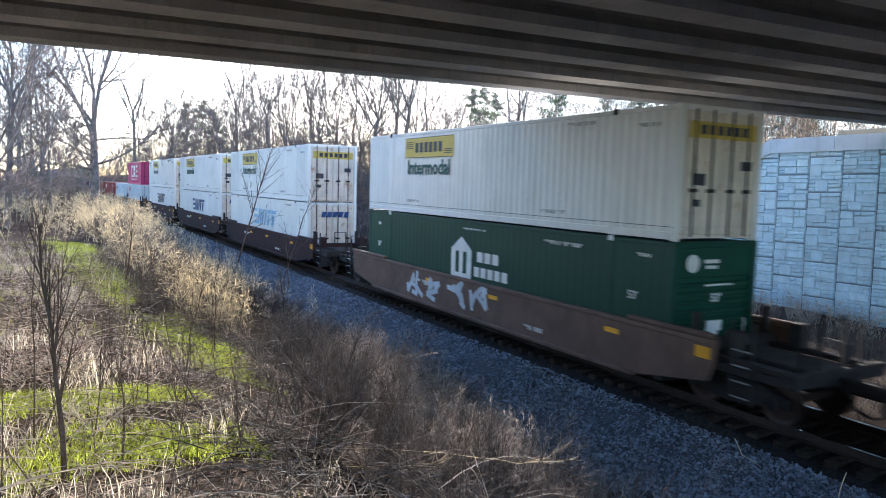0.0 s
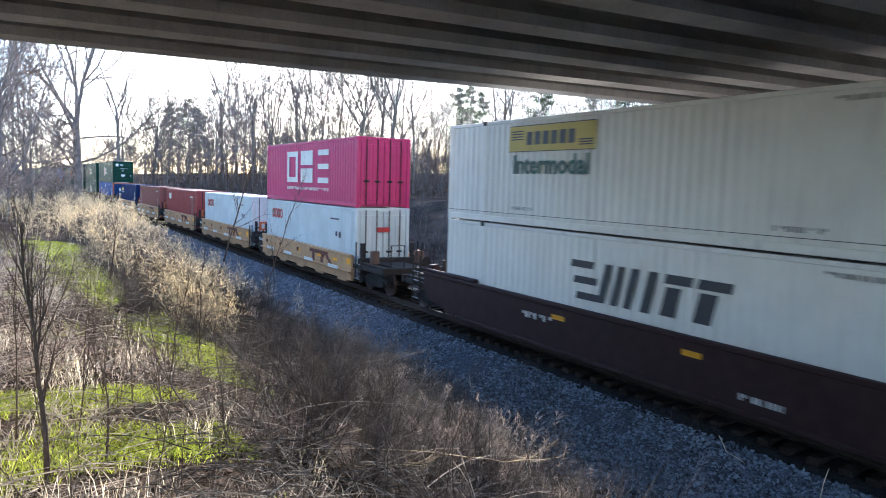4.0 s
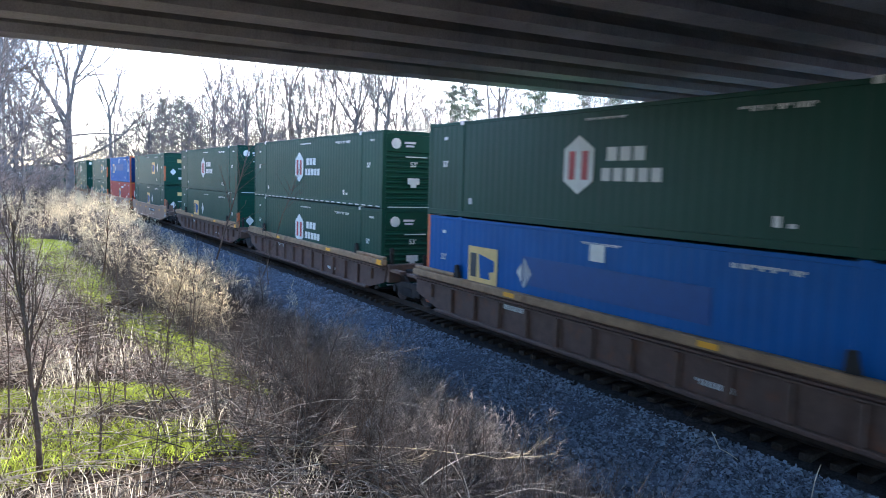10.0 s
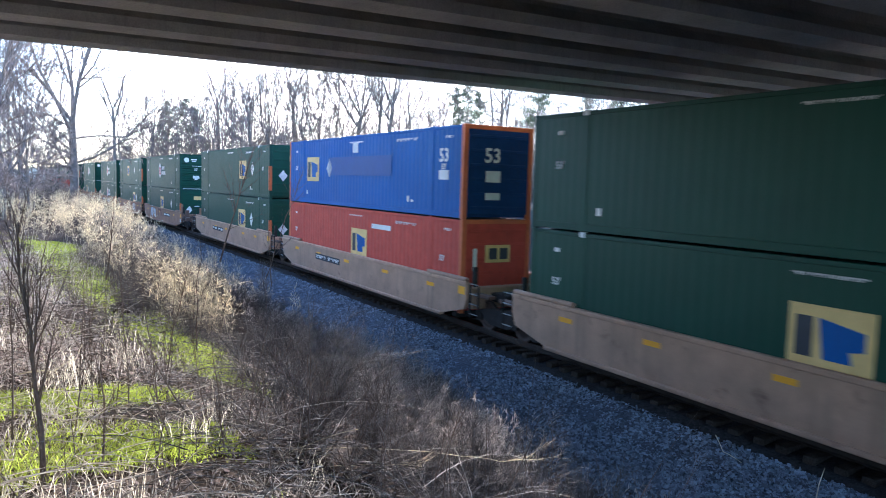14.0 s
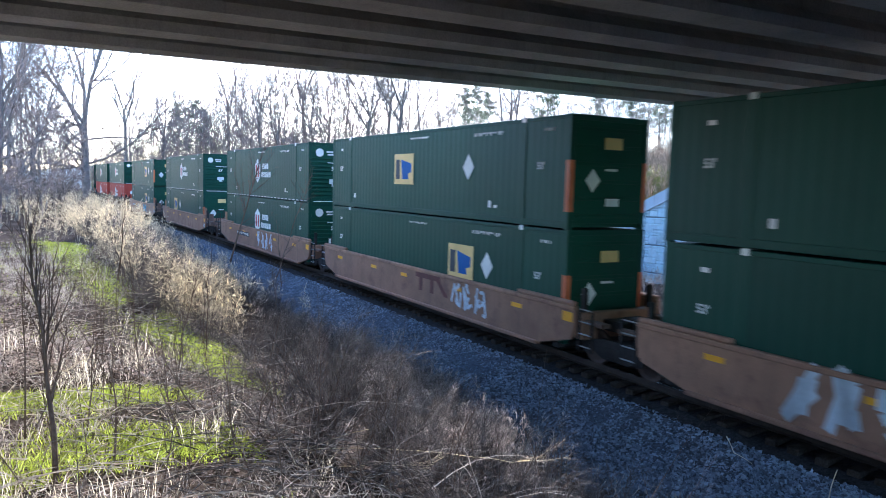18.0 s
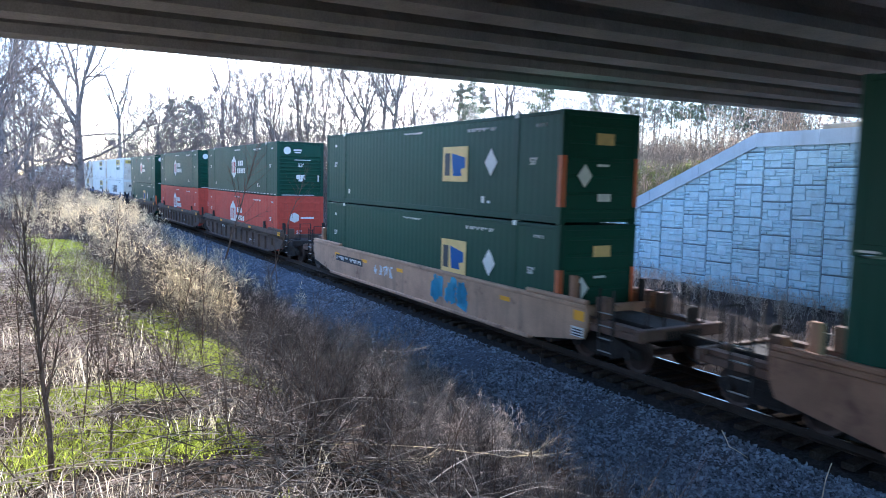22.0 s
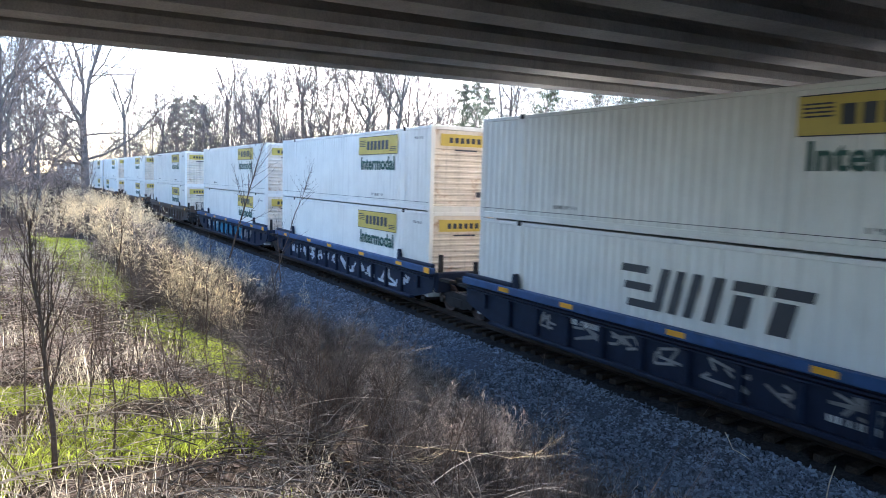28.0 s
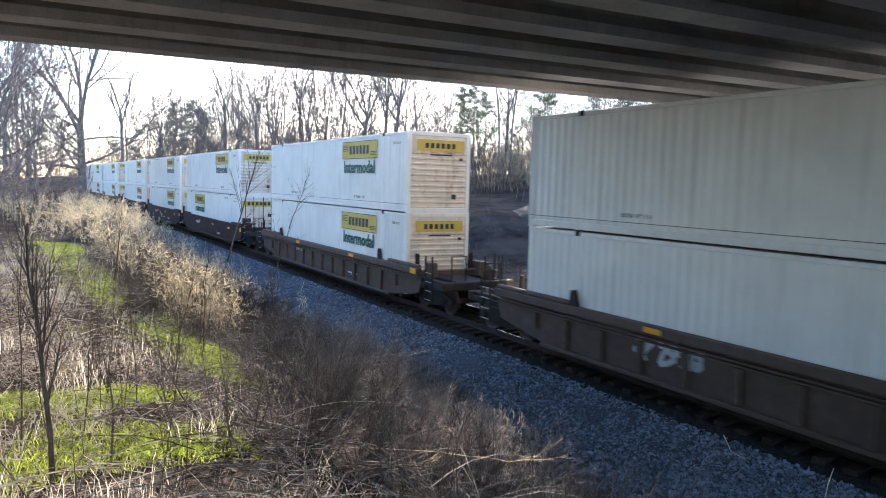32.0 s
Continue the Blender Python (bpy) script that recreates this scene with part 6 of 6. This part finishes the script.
def green_spot(rg):
    k = rg.random()
    if k < 0.3:
        s, n = rg.uniform(4.2, 8.6), rg.uniform(-1.4, 1.6)
        return s, n, max(0.0, patchy(s, n, 0.9) - 0.1) * (0.9 if n < 1.2 else 0.3)
    if k < 0.75:
        s = rg.uniform(10, 36)
        n = 2.3 - (s - 11) * 0.05 + rg.gauss(0, 0.36)
        return s, n, 0.35 + 0.6 * patchy(s, n, 0.9)
    s, n = rg.uniform(12, 40), rg.uniform(-4.5, 0.8)
    return s, n, patchy(s, n, 0.3) * min(1.0, patchy(s, n, 1.3) * 1.5)


def dry_spot(rg):
    s, n = 3.6 + 30 * rg.random() ** 1.7, rg.uniform(-2.2, 7.5)
    return s, n, (0.75 if n < 0.7 else 0.3 if n < 2.2 else 0.06) * patchy(s, n, 0.8) * (math.hypot(s, n) > 3.4)


lawn("green_grass", "bright sunlit green grass in ragged patches", GRASS, 95000, green_spot, 0.04, 0.13, 0.004, 0.011, 3, (0.4, 1.4))
lawn("dry_grass", "straw-coloured dead grass flattened on the bank", STRAW, 10500, dry_spot, 0.1, 0.38, 0.003, 0.008, 4, (0.5, 1.8))


def litter_spot(rg):
    s, n = 3.5 + 34 * rg.random() ** 1.5, rg.uniform(-2.5, 8)
    return s, n, 1.0 if n < 0.6 else 0.35 if n < 2.2 else 0.1 + 0.4 * patchy(s, n, 0.7)


def tuft_spot(rg):
    s, n = 4.6 + 9 * rg.random() ** 1.2, rg.uniform(-1.8, 2.0)
    return s, n, max(0.0, noise.noise((s * 1.3, n * 1.3, 21.0)) * 2.2 - 0.35) * (math.hypot(s, n) > 3.9)


def strip_spot(rg):
    s = rg.uniform(7.6, 12.4)
    n = 4.9 - (s - 8.0) * 0.38 + rg.gauss(0, 0.26)
    return s, n, 0.3 + 0.7 * patchy(s, n, 1.1)


PALELITTER = mat("bleached_litter", (0.62, 0.5, 0.42), 0.9, var=0.35, scale=1.5, fine=12, bump=0, spec=0.05, isl=0.6, thin=0.2)
lawn("bleached_leaves", "strip of bleached fallen leaves running down the bank", PALELITTER, 6000, strip_spot, 0.02, 0.08, 0.02, 0.06, 16, (0.8, 2.2))
def bare_spot(rg):
    s, n = rg.gauss(10.2, 1.1), rg.gauss(0.6, 0.7)
    return s, n, 0.3 + 0.7 * patchy(s, n, 1.2)


lawn("bare_leaf_patch", "pinkish brown fallen leaves on a bare patch of the bench", LITTER, 7000, bare_spot, 0.02, 0.07, 0.02, 0.05, 17, (0.8, 2.2))
lawn("straw_tufts", "bleached upright tufts of dead grass", PALEWEED, 900, tuft_spot, 0.12, 0.5, 0.003, 0.008, 9, (0.15, 0.7))
lawn("leaf_litter", "brown fallen leaves and litter on the bank", LITTER, 38000, litter_spot, 0.02, 0.07, 0.02, 0.05, 6, (0.8, 2.2))


def tangle(name, label, count, material, seed, nlo, nhi, lo, hi, rlo, rhi):
    """Dead stems arching and lying across each other over the bank."""
    rg = random.Random(seed)
    segs = []
    while len(segs) < count * 5:
        s, n = 3.6 + 26 * rg.random() ** 1.5, rg.uniform(nlo, nhi)
        if math.hypot(s, n) < 3.9 or n > bank_edge(s) or noise.noise((s * 0.45, n * 0.5, 5.0)) + rg.uniform(-0.25, 0.45) < 0:
            continue
        q = at(s, n, ground_z(s, n) + 0.4 * rg.random() ** 2)
        an = rg.uniform(0, 2 * math.pi)
        d = Vector((math.cos(an), math.sin(an), rg.uniform(-0.1, 0.9))).normalized()
        ln, r = rg.uniform(lo, hi), rg.uniform(rlo, rhi)
        for k in range(5):
            d = (d + Vector((rg.uniform(-0.16, 0.16), rg.uniform(-0.16, 0.16), -0.14))).normalized()
            q2 = q + d * (ln / 5)
            segs.append((*q, *q2, r, r * 0.85))
            q, r = q2, r * 0.85
    return tagged(new(name, twigs_mesh(name, segs, material, 3)), label, "dead stems", kind="stuff")


tangle("dead_stem_tangle", "tangle of brown dead stems lying over the bank", 1500, STRAW, 71, -2.2, 0.5, 0.2, 0.9, 0.0016, 0.0045)
tangle("brown_stem_tangle", "brown dead stems and brambles over the lower bank", 3000, DRYBRUSH, 73, 0.6, 8.2, 0.2, 0.9, 0.0016, 0.0042)
BRAMBLE = mat("pale_bramble", (0.44, 0.39, 0.35), 0.85, var=0.3, scale=1.0, fine=12, bump=0, spec=0.1, isl=0.5)
tangle("bramble_canes", "pale arching bramble canes over the bank brush", 620, BRAMBLE, 75, 1.4, 7.8, 0.5, 1.5, 0.0025, 0.006)
tangle("dark_stem_tangle", "dark twiggy tangle in the bank brush", 5500, BRUSH, 72, 0.8, 8.2, 0.25, 1.0, 0.002, 0.005)


# ---- single plants near the camera ----
def sapling(base, tip, branches, r, seed, label, name="sapling", material=STEM, fan=0.45, blen=0.4):
    """A thin stem with upswept side shoots."""
    rg = random.Random(seed)
    base, tip = Vector(base), Vector(tip)
    n = 5
    nodes = [base + (tip - base) * (k / n) + Vector((rg.uniform(-1, 1), rg.uniform(-1, 1), 0)) * 0.025 * (0 < k < n) for k in range(n + 1)]
    rad = [r * (1 - 0.75 * k / n) for k in range(n + 1)]
    t = thing(name, label, "sapling", "bare saplings and canes on the bank")
    part("stem", Shape().tube(nodes, rad, 6), material, t, smooth=True)
    segs = []
    L_ = (tip - base).length
    ax = (tip - base).normalized()
    for i in range(branches):
        g = rg.uniform(0.25, 0.97)
        k = min(int(g * n), n - 1)
        o = nodes[k].lerp(nodes[k + 1], g * n - k)
        d = spray_dir(rg, ax, fan)
        q = o
        ln = L_ * blen * rg.uniform(0.5, 1.0) * (1.15 - g * 0.6)
        rr = rad[k + 1] * 0.6
        for j in range(3):
            d = spray_dir(rg, d + Vector((0, 0, 0.12)), 0.12)
            q2 = q + d * (ln / 3)
            segs.append((*q, *q2, rr * (1 - j * 0.25), rr * (0.75 - j * 0.25)))
            for _ in range(2):
                e = q2 + spray_dir(rg, d, 0.5) * ln * 0.22
                segs.append((*q2, *e, rr * 0.4, rr * 0.2))
            q = q2
    part("crown", twigs_mesh("crown", segs, material, 4), None, t, "fine bare shoots")
    return t


def spot(px, py, dist):
    """A point at a bearing column, a level row and a distance from the eye."""
    b = math.atan((px - 784) / 1277) + radians(0.62)
    return (math.sin(b) * dist, math.cos(b) * dist, 4.31 + (338 + (784 - px) * 0.024 - py) / 1277 * dist * math.cos(b))


for i, (x0, y0, x1, y1, d, br, r) in enumerate(((66, 900, 28, 430, 5.6, 34, 0.021), (45, 640, 95, 400, 6.0, 9, 0.006), (178, 900, 176, 640, 5.8, 10, 0.012), (300, 860, 250, 560, 6.2, 10, 0.008), (400, 880, 372, 600, 6.0, 9, 0.009), (420, 860, 480, 560, 6.4, 8, 0.008), (330, 760, 215, 590, 6.0, 9, 0.008), (585, 800, 632, 585, 7.5, 8, 0.009), (520, 850, 560, 640, 6.6, 7, 0.008), (660, 700, 700, 600, 8.5, 6, 0.007))):
    sapling(spot(x0, y0, d), spot(x1, y1, d * 1.02), br, r, 100 + i, "bare brown sapling with upswept shoots, dead leaves gone")
for i, (x0, y0, x1, y1, d, br, r) in enumerate(((770, 870, 850, 690, 6.2, 7, 0.007), (610, 880, 700, 640, 6.3, 6, 0.008), (120, 870, 145, 520, 6.6, 10, 0.008), (230, 820, 205, 470, 7.4, 10, 0.008), (345, 640, 352, 440, 9.5, 8, 0.009), (185, 520, 200, 400, 13, 8, 0.014), (10, 820, 22, 420, 6.4, 9, 0.008), (440, 790, 520, 600, 6.9, 6, 0.007), (290, 700, 330, 480, 8.2, 8, 0.008))):
    sapling(spot(x0, y0, d), spot(x1, y1, d * 1.02), br, r, 120 + i, "bare brown sapling with upswept shoots, dead leaves gone")
sapling(spot(470, 560, 15), spot(462, 490, 15), 30, 0.016, 172, "dark twiggy bush on the bank edge", "twiggy_bush", BRUSH, 0.8, 0.7)
sapling(spot(560, 800, 7.6), spot(575, 640, 7.7), 30, 0.011, 174, "dense dark twiggy bush on the bank", "twiggy_bush", BRUSH, 0.8, 0.65)
sapling(spot(850, 860, 7.2), spot(845, 735, 7.2), 28, 0.01, 175, "low dark twiggy bush at the foot of the bank", "twiggy_bush", BRUSH, 0.85, 0.7)
for i, (x0, y0, x1, y1, d, br, r) in enumerate(((388, 480, 452, 262, 24, 26, 0.03), (470, 505, 505, 395, 22, 7, 0.02), (498, 415, 534, 315, 22.3, 22, 0.014), (480, 520, 470, 400, 20, 6, 0.014))):
    sapling(spot(x0, y0, d), spot(x1, y1, d), br, r, 150 + i, "slender bare young tree leaning over the track bank", fan=0.8, blen=0.5)


def cane(pts, dist, r, label, tuft=0, seed=1):
    rg = random.Random(seed)
    P_ = [Vector(spot(x, y, dist + 0.02 * i)) for i, (x, y) in enumerate(pts)]
    fine_ = []
    for k in range(len(P_) - 1):
        for e in (0.0, 0.33, 0.66):
            fine_.append(P_[k].lerp(P_[k + 1], e) + Vector((0, 0, 0.012 * math.sin(e * 3.1))))
    fine_.append(P_[-1])
    t = thing("arching_cane", label, "cane", "bare saplings and canes on the bank")
    part("stem", Shape().tube(fine_, [r * (1 - 0.6 * k / len(fine_)) for k in range(len(fine_))], 5), PALEWEED, t, smooth=True)
    if tuft:
        segs = []
        for _ in range(tuft):
            o = P_[-2].lerp(P_[-1], rg.random())
            e = o + spray_dir(rg, (P_[-1] - P_[-2]).normalized() + Vector((0, 0, 0.3)), 0.5) * rg.uniform(0.1, 0.26)
            segs.append((*o, *e, 0.0018, 0.001))
            for _ in range(2):
                e2 = e + spray_dir(rg, (e - o).normalized(), 0.5) * 0.08
                segs.append((*o.lerp(e, 0.7), *e2, 0.0014, 0.0007))
        part("seed_head", twigs_mesh("seed_head", segs, PALEWEED, 3), None, t, "feathery dry seed head")


cane([(395, 850), (470, 825), (560, 812), (700, 808), (830, 815), (900, 822), (962, 815)], 6.6, 0.0045, "long pale arching grass cane with a seed head", 12, 5)
cane([(560, 850), (620, 842), (690, 838), (740, 836)], 6.4, 0.004, "short pale dry cane lying across the brush", 8, 6)
cane([(395, 880), (470, 845), (560, 800), (640, 772)], 6.3, 0.007, "pale dead cane leaning over the brush", 0, 7)
cane([(20, 700), (90, 690), (130, 665), (140, 640)], 6.2, 0.006, "curled pale dead stalk over the grass", 0, 8)
cane([(1470, 905), (1478, 840), (1487, 808)], 11.5, 0.012, "dead grey stick standing beside the ballast", 0, 9)
cane([(1285, 755), (1300, 785), (1335, 805)], 12.0, 0.008, "dry twig lying on the ballast", 0, 10)


# pale dead canes fallen this way and that over the bank
rgc = random.Random(61)
segs = []
for _ in range(300):
    s, n = 3.8 + 16 * rgc.random() ** 1.5, rgc.uniform(-1.5, 0.8)
    if math.hypot(s, n) < 3.8:
        continue
    q = at(s, n, ground_z(s, n) + rgc.uniform(0.02, 0.45))
    an = rgc.uniform(0, 2 * math.pi)
    d = Vector((math.cos(an), math.sin(an), rgc.uniform(0.0, 0.7))).normalized()
    ln, r = rgc.uniform(0.4, 1.3), rgc.uniform(0.0025, 0.005)
    for k in range(5):
        d = (d + Vector((rgc.uniform(-0.12, 0.12), rgc.uniform(-0.12, 0.12), -0.13))).normalized()
        q2 = q + d * (ln / 5)
        segs.append((*q, *q2, r, r * 0.85))
        q, r = q2, r * 0.85
tagged(new("fallen_canes", twigs_mesh("fallen_canes", segs, STRAW, 4)), "pale dead canes fallen across the bank", "canes", kind="stuff")


# grey heap of spoil beyond the track, beside the end of the wing wall
HEAPSTONE = mat("grey_spoil", (0.1, 0.09, 0.08), 0.95, var=0.35, scale=1.2, fine=14, bump=0.9, spec=0.05, dirt=(0.08, 0.062, 0.05))


def spoil_mound(s0, n0, rs_, rn, h):
    sh = Shape()
    k = 40
    for i in range(k + 1):
        for j in range(k + 1):
            u, v = 2 * i / k - 1, 2 * j / k - 1
            s, n = s0 + u * rs_, n0 + v * rn
            g = max(0.0, 1 - math.hypot(u, v) ** 1.6) * (1 + 0.25 * noise.noise((s * 0.5, n * 0.5, 1.0))) + 0.05 * noise.noise((s * 1.7, n * 1.7, 6.0))
            sh.v.append(tuple(at(s, n, ground_z(s, n) - 0.12 + h * g)))
    sh.f = [(i * (k + 1) + j, i * (k + 1) + j + 1, (i + 1) * (k + 1) + j + 1, (i + 1) * (k + 1) + j) for i in range(k) for j in range(k)]
    return new("spoil_mound", sh.mesh("spoil_mound", HEAPSTONE, True))


tagged(spoil_mound(42.6, 37.6, 6.5, 6.0, 1.55), "rounded grey heap of spoil beside the wing wall", "spoil heap")
_sh = Shape()
_sh.tube([at(43.0, 33.9, 2.7), at(43.2, 35.2, 3.5), at(43.3, 36.4, 4.4)], [0.09, 0.07, 0.04], 6)
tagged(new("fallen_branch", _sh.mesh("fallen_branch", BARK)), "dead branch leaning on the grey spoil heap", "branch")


# ---- brush along the foot of the bank ----


def plume_weed(seed, h, spread, stems):
    """Clump of upright dead weeds with feathery heads."""
    rg = random.Random(seed)
    a, b = [], []
    for _ in range(stems):
        q = Vector((rg.gauss(0, spread * 0.35), rg.gauss(0, spread * 0.35), -0.08))
        d = Vector((rg.gauss(0, 0.25), rg.gauss(0, 0.25), 1)).normalized()
        ln, r = h * rg.uniform(0.55, 1.1), rg.uniform(0.003, 0.006)
        for k in range(5):
            d = spray_dir(rg, d, 0.13)
            q2 = q + d * (ln / 5)
            a.append((*q, *q2, r, r * 0.8))
            if k > 0:
                for _ in range(3 + 2 * (k > 2)):
                    o = q.lerp(q2, rg.random())
                    e = o + spray_dir(rg, d, 0.75) * ln * rg.uniform(0.05, 0.17)
                    (a if k < 2 else b).append((*o, *e, 0.0024, 0.0012))
                    for _ in range(3):
                        o2 = o.lerp(e, rg.uniform(0.3, 1.0))
                        e2 = o2 + spray_dir(rg, (e - o).normalized(), 0.8) * ln * rg.uniform(0.02, 0.06)
                        (a if k < 2 else b).append((*o2, *e2, 0.0045, 0.002))
            q, r = q2, r * 0.8
    t = thing("dead_weed_clump", "clump of upright dead weeds with feathery grey heads", "weed clump", "weed clumps along the foot of the bank")
    tagged(part("stem", twigs_mesh("stem", a, BRUSH, 3), None, t), kind="stuff")
    tagged(part("seed_head", twigs_mesh("seed_head", b, PLUME, 3), None, t, "feathery pale dead heads"), kind="stuff")
    return t


def twig_shrub(seed, h, spread, limbs):
    """Low leafless shrub, a haze of fine curved twigs."""
    rg = random.Random(seed)
    a, limbs_ = [], []
    for _ in range(limbs):
        an, ti = rg.uniform(0, 2 * math.pi), radians(rg.uniform(5, 60))
        d = Vector((math.cos(an) * math.sin(ti), math.sin(an) * math.sin(ti), math.cos(ti)))
        q, r, ln = Vector((rg.gauss(0, 0.12), rg.gauss(0, 0.12), -0.08)), rg.uniform(0.004, 0.008), h * rg.uniform(0.7, 1.15)
        for k in range(5):
            d = spray_dir(rg, d + Vector((0, 0, 0.08)), 0.22)
            q2 = q + d * (ln / 5)
            limbs_.append((*q, *q2, r, r * 0.75))
            for _ in range(2 + 2 * k):
                o = q.lerp(q2, rg.random())
                e = o + spray_dir(rg, d, 0.8) * ln * rg.uniform(0.1, 0.25) * spread
                a.append((*o, *e, 0.0026, 0.0014))
                for _ in range(2):
                    o2 = o.lerp(e, rg.uniform(0.3, 1.0))
                    a.append((*o2, *(o2 + spray_dir(rg, (e - o).normalized(), 0.8) * ln * 0.09), 0.0018, 0.001))
            q, r = q2, r * 0.75
    t = thing("twiggy_shrub", "low leafless shrub, a haze of fine brown twigs", "shrub", "shrubs on the railway bank")
    tagged(part("limb", twigs_mesh("limb", limbs_, STEM, 4), None, t, "dark bare limbs"), kind="stuff")
    tagged(part("crown", twigs_mesh("crown", a, DRYBRUSH if seed % 2 else BRUSH, 3), None, t), kind="stuff")
    return t


def settle(src, places):
    first = True
    for s, n, size, turn in places:
        p = at(s, n, ground_z(s, n))
        m = pose(p.x, p.y, p.z, 0, 0, turn) @ Matrix.Diagonal((size, size, size, 1))
        if first:
            src.matrix_world = m
            first = False
        else:
            copy_thing(src, m).scale = m.to_scale()


rge = random.Random(202)
_weeds = [plume_weed(300 + k, 1.0, 0.55, 30) for k in range(4)]
_shrubs = [twig_shrub(320 + k, 0.95, 1.0, 22) for k in range(4)]
_wp, _sp = [[] for _ in _weeds], [[] for _ in _shrubs]
for _ in range(150):
    s = 6.0 + 34 * rge.random() ** 1.25
    n = bank_edge(s) - rge.uniform(-0.1, 2.6)
    _wp[rge.randrange(4)].append((s, n, rge.uniform(0.7, 1.25), rge.uniform(0, 360)))
for _ in range(95):
    s = 6 + 38 * rge.random() ** 1.2
    n = bank_edge(s) - rge.uniform(0.1, 4.2)
    _sp[rge.randrange(4)].append((s, n, rge.uniform(0.7, 1.3), rge.uniform(0, 360)))
for _ in range(16):
    _sp[rge.randrange(2) * 2].append((rge.uniform(17, 30), rge.uniform(4.5, 6.1), rge.uniform(1.0, 1.5), rge.uniform(0, 360)))


for i, (s, n, k) in enumerate(((15.0, 6.6, 1.55), (15.6, 6.9, 1.35), (14.4, 6.4, 1.3), (13.6, 7.2, 1.2), (13.0, 7.0, 1.1), (11.5, 7.4, 1.0), (10.4, 7.3, 1.0), (9.4, 6.9, 0.85), (16.5, 6.4, 1.2), (12.2, 7.1, 1.1))):
    _wp[i % 4].append((s, n, k, rge.uniform(0, 360)))
for _ in range(16):
    _sp[rge.randrange(4)].append((rge.uniform(19, 36), rge.uniform(2.6, 5.2), rge.uniform(0.8, 1.4), rge.uniform(0, 360)))
for s, n, k in ((15.2, 2.0, 0.6), (16.0, 2.3, 0.7), (16.8, 2.0, 0.55), (17.6, 2.4, 0.75), (18.6, 2.2, 0.7), (19.8, 2.5, 0.8), (13.6, 2.6, 0.5), (21.0, 2.4, 0.9)):
    _sp[0].append((s, n, k, rge.uniform(0, 360)))


def worn_strip(s, n):
    """Distance from the strip of bare leaf litter that runs down the bank."""
    return abs(n - (4.9 - (s - 8.0) * 0.38)) if 7.6 < s < 12.4 else 9.0


_wp = [[q for q in pl if worn_strip(q[0], q[1]) > 0.55] for pl in _wp]
_sp = [[q for q in pl if worn_strip(q[0], q[1]) > 0.75] for pl in _sp]
for src, pl in zip(_weeds + _shrubs, _wp + _sp):
    settle(src, pl)


# a dark clump of roots and earth on the bank
_c = at(15.6, 1.75, ground_z(15.6, 1.75))
_sh = Shape()
for i in range(13):
    for j in range(20):
        th, ph = math.pi * i / 12, 2 * math.pi * j / 20
        d = Vector((math.sin(th) * math.cos(ph), math.sin(th) * math.sin(ph), math.cos(th)))
        r = 1 + 0.5 * noise.noise(d * 2.3) + 0.25 * noise.noise(d * 6.0)
        _sh.v.append(tuple(_c + Vector((d.x * 0.3 * r, d.y * 0.26 * r, d.z * 0.16 * r + 0.02))))
_sh.f = [(i * 20 + j, i * 20 + (j + 1) % 20, (i + 1) * 20 + (j + 1) % 20, (i + 1) * 20 + j) for i in range(12) for j in range(20)]
tagged(new("earth_clump", _sh.mesh("earth_clump", SOIL)), "dark clump of earth and roots on the bank", "earth clump")


def leafy_bush(px, py, dist, w, h, seed):
    rs = np.random.RandomState(seed)
    c = Vector(spot(px, py, dist))
    n = 2600
    v = rs.normal(size=(n, 3))
    v /= np.linalg.norm(v, axis=1, keepdims=True)
    v *= (rs.uniform(0.3, 1, (n, 1)) ** 0.5) * (1 + 0.35 * np.sin(v[:, :1] * 5 + v[:, 1:2] * 4))
    base = v * np.array([[w, w, h]]) + np.array(c)[None]
    t = thing("leafy_bush", "olive-green leafy shrub among the dry reeds", "bush")
    part("crown", blades_mesh("crown", base, rs.uniform(0.12, 0.3, n), rs.uniform(0.05, 0.12, n), rs.uniform(0.3, 1.2, n), rs, OLIVE), None, t)
    rg = random.Random(seed)
    sg = [(c.x, c.y, c.z - h * 1.6, c.x + rg.uniform(-w, w), c.y + rg.uniform(-w, w), c.z + rg.uniform(0, h), 0.03, 0.012) for _ in range(12)]
    part("stem", twigs_mesh("stem", sg, STEM, 4), None, t)


leafy_bush(1128, 318, 52, 1.7, 1.3, 3)
leafy_bush(1205, 300, 50, 1.0, 0.8, 4)


# ---- the train runs towards the camera and past it, slowing gently ----
def gone(t):
    return 17.608 * t - 0.025 * t * t


def motions():
    for ob, q, z in TRAIN:
        walk(ob, [(t, on_line(q - gone(t), TRACK_N, z)) for t in range(0, 33, 2)])


motions()
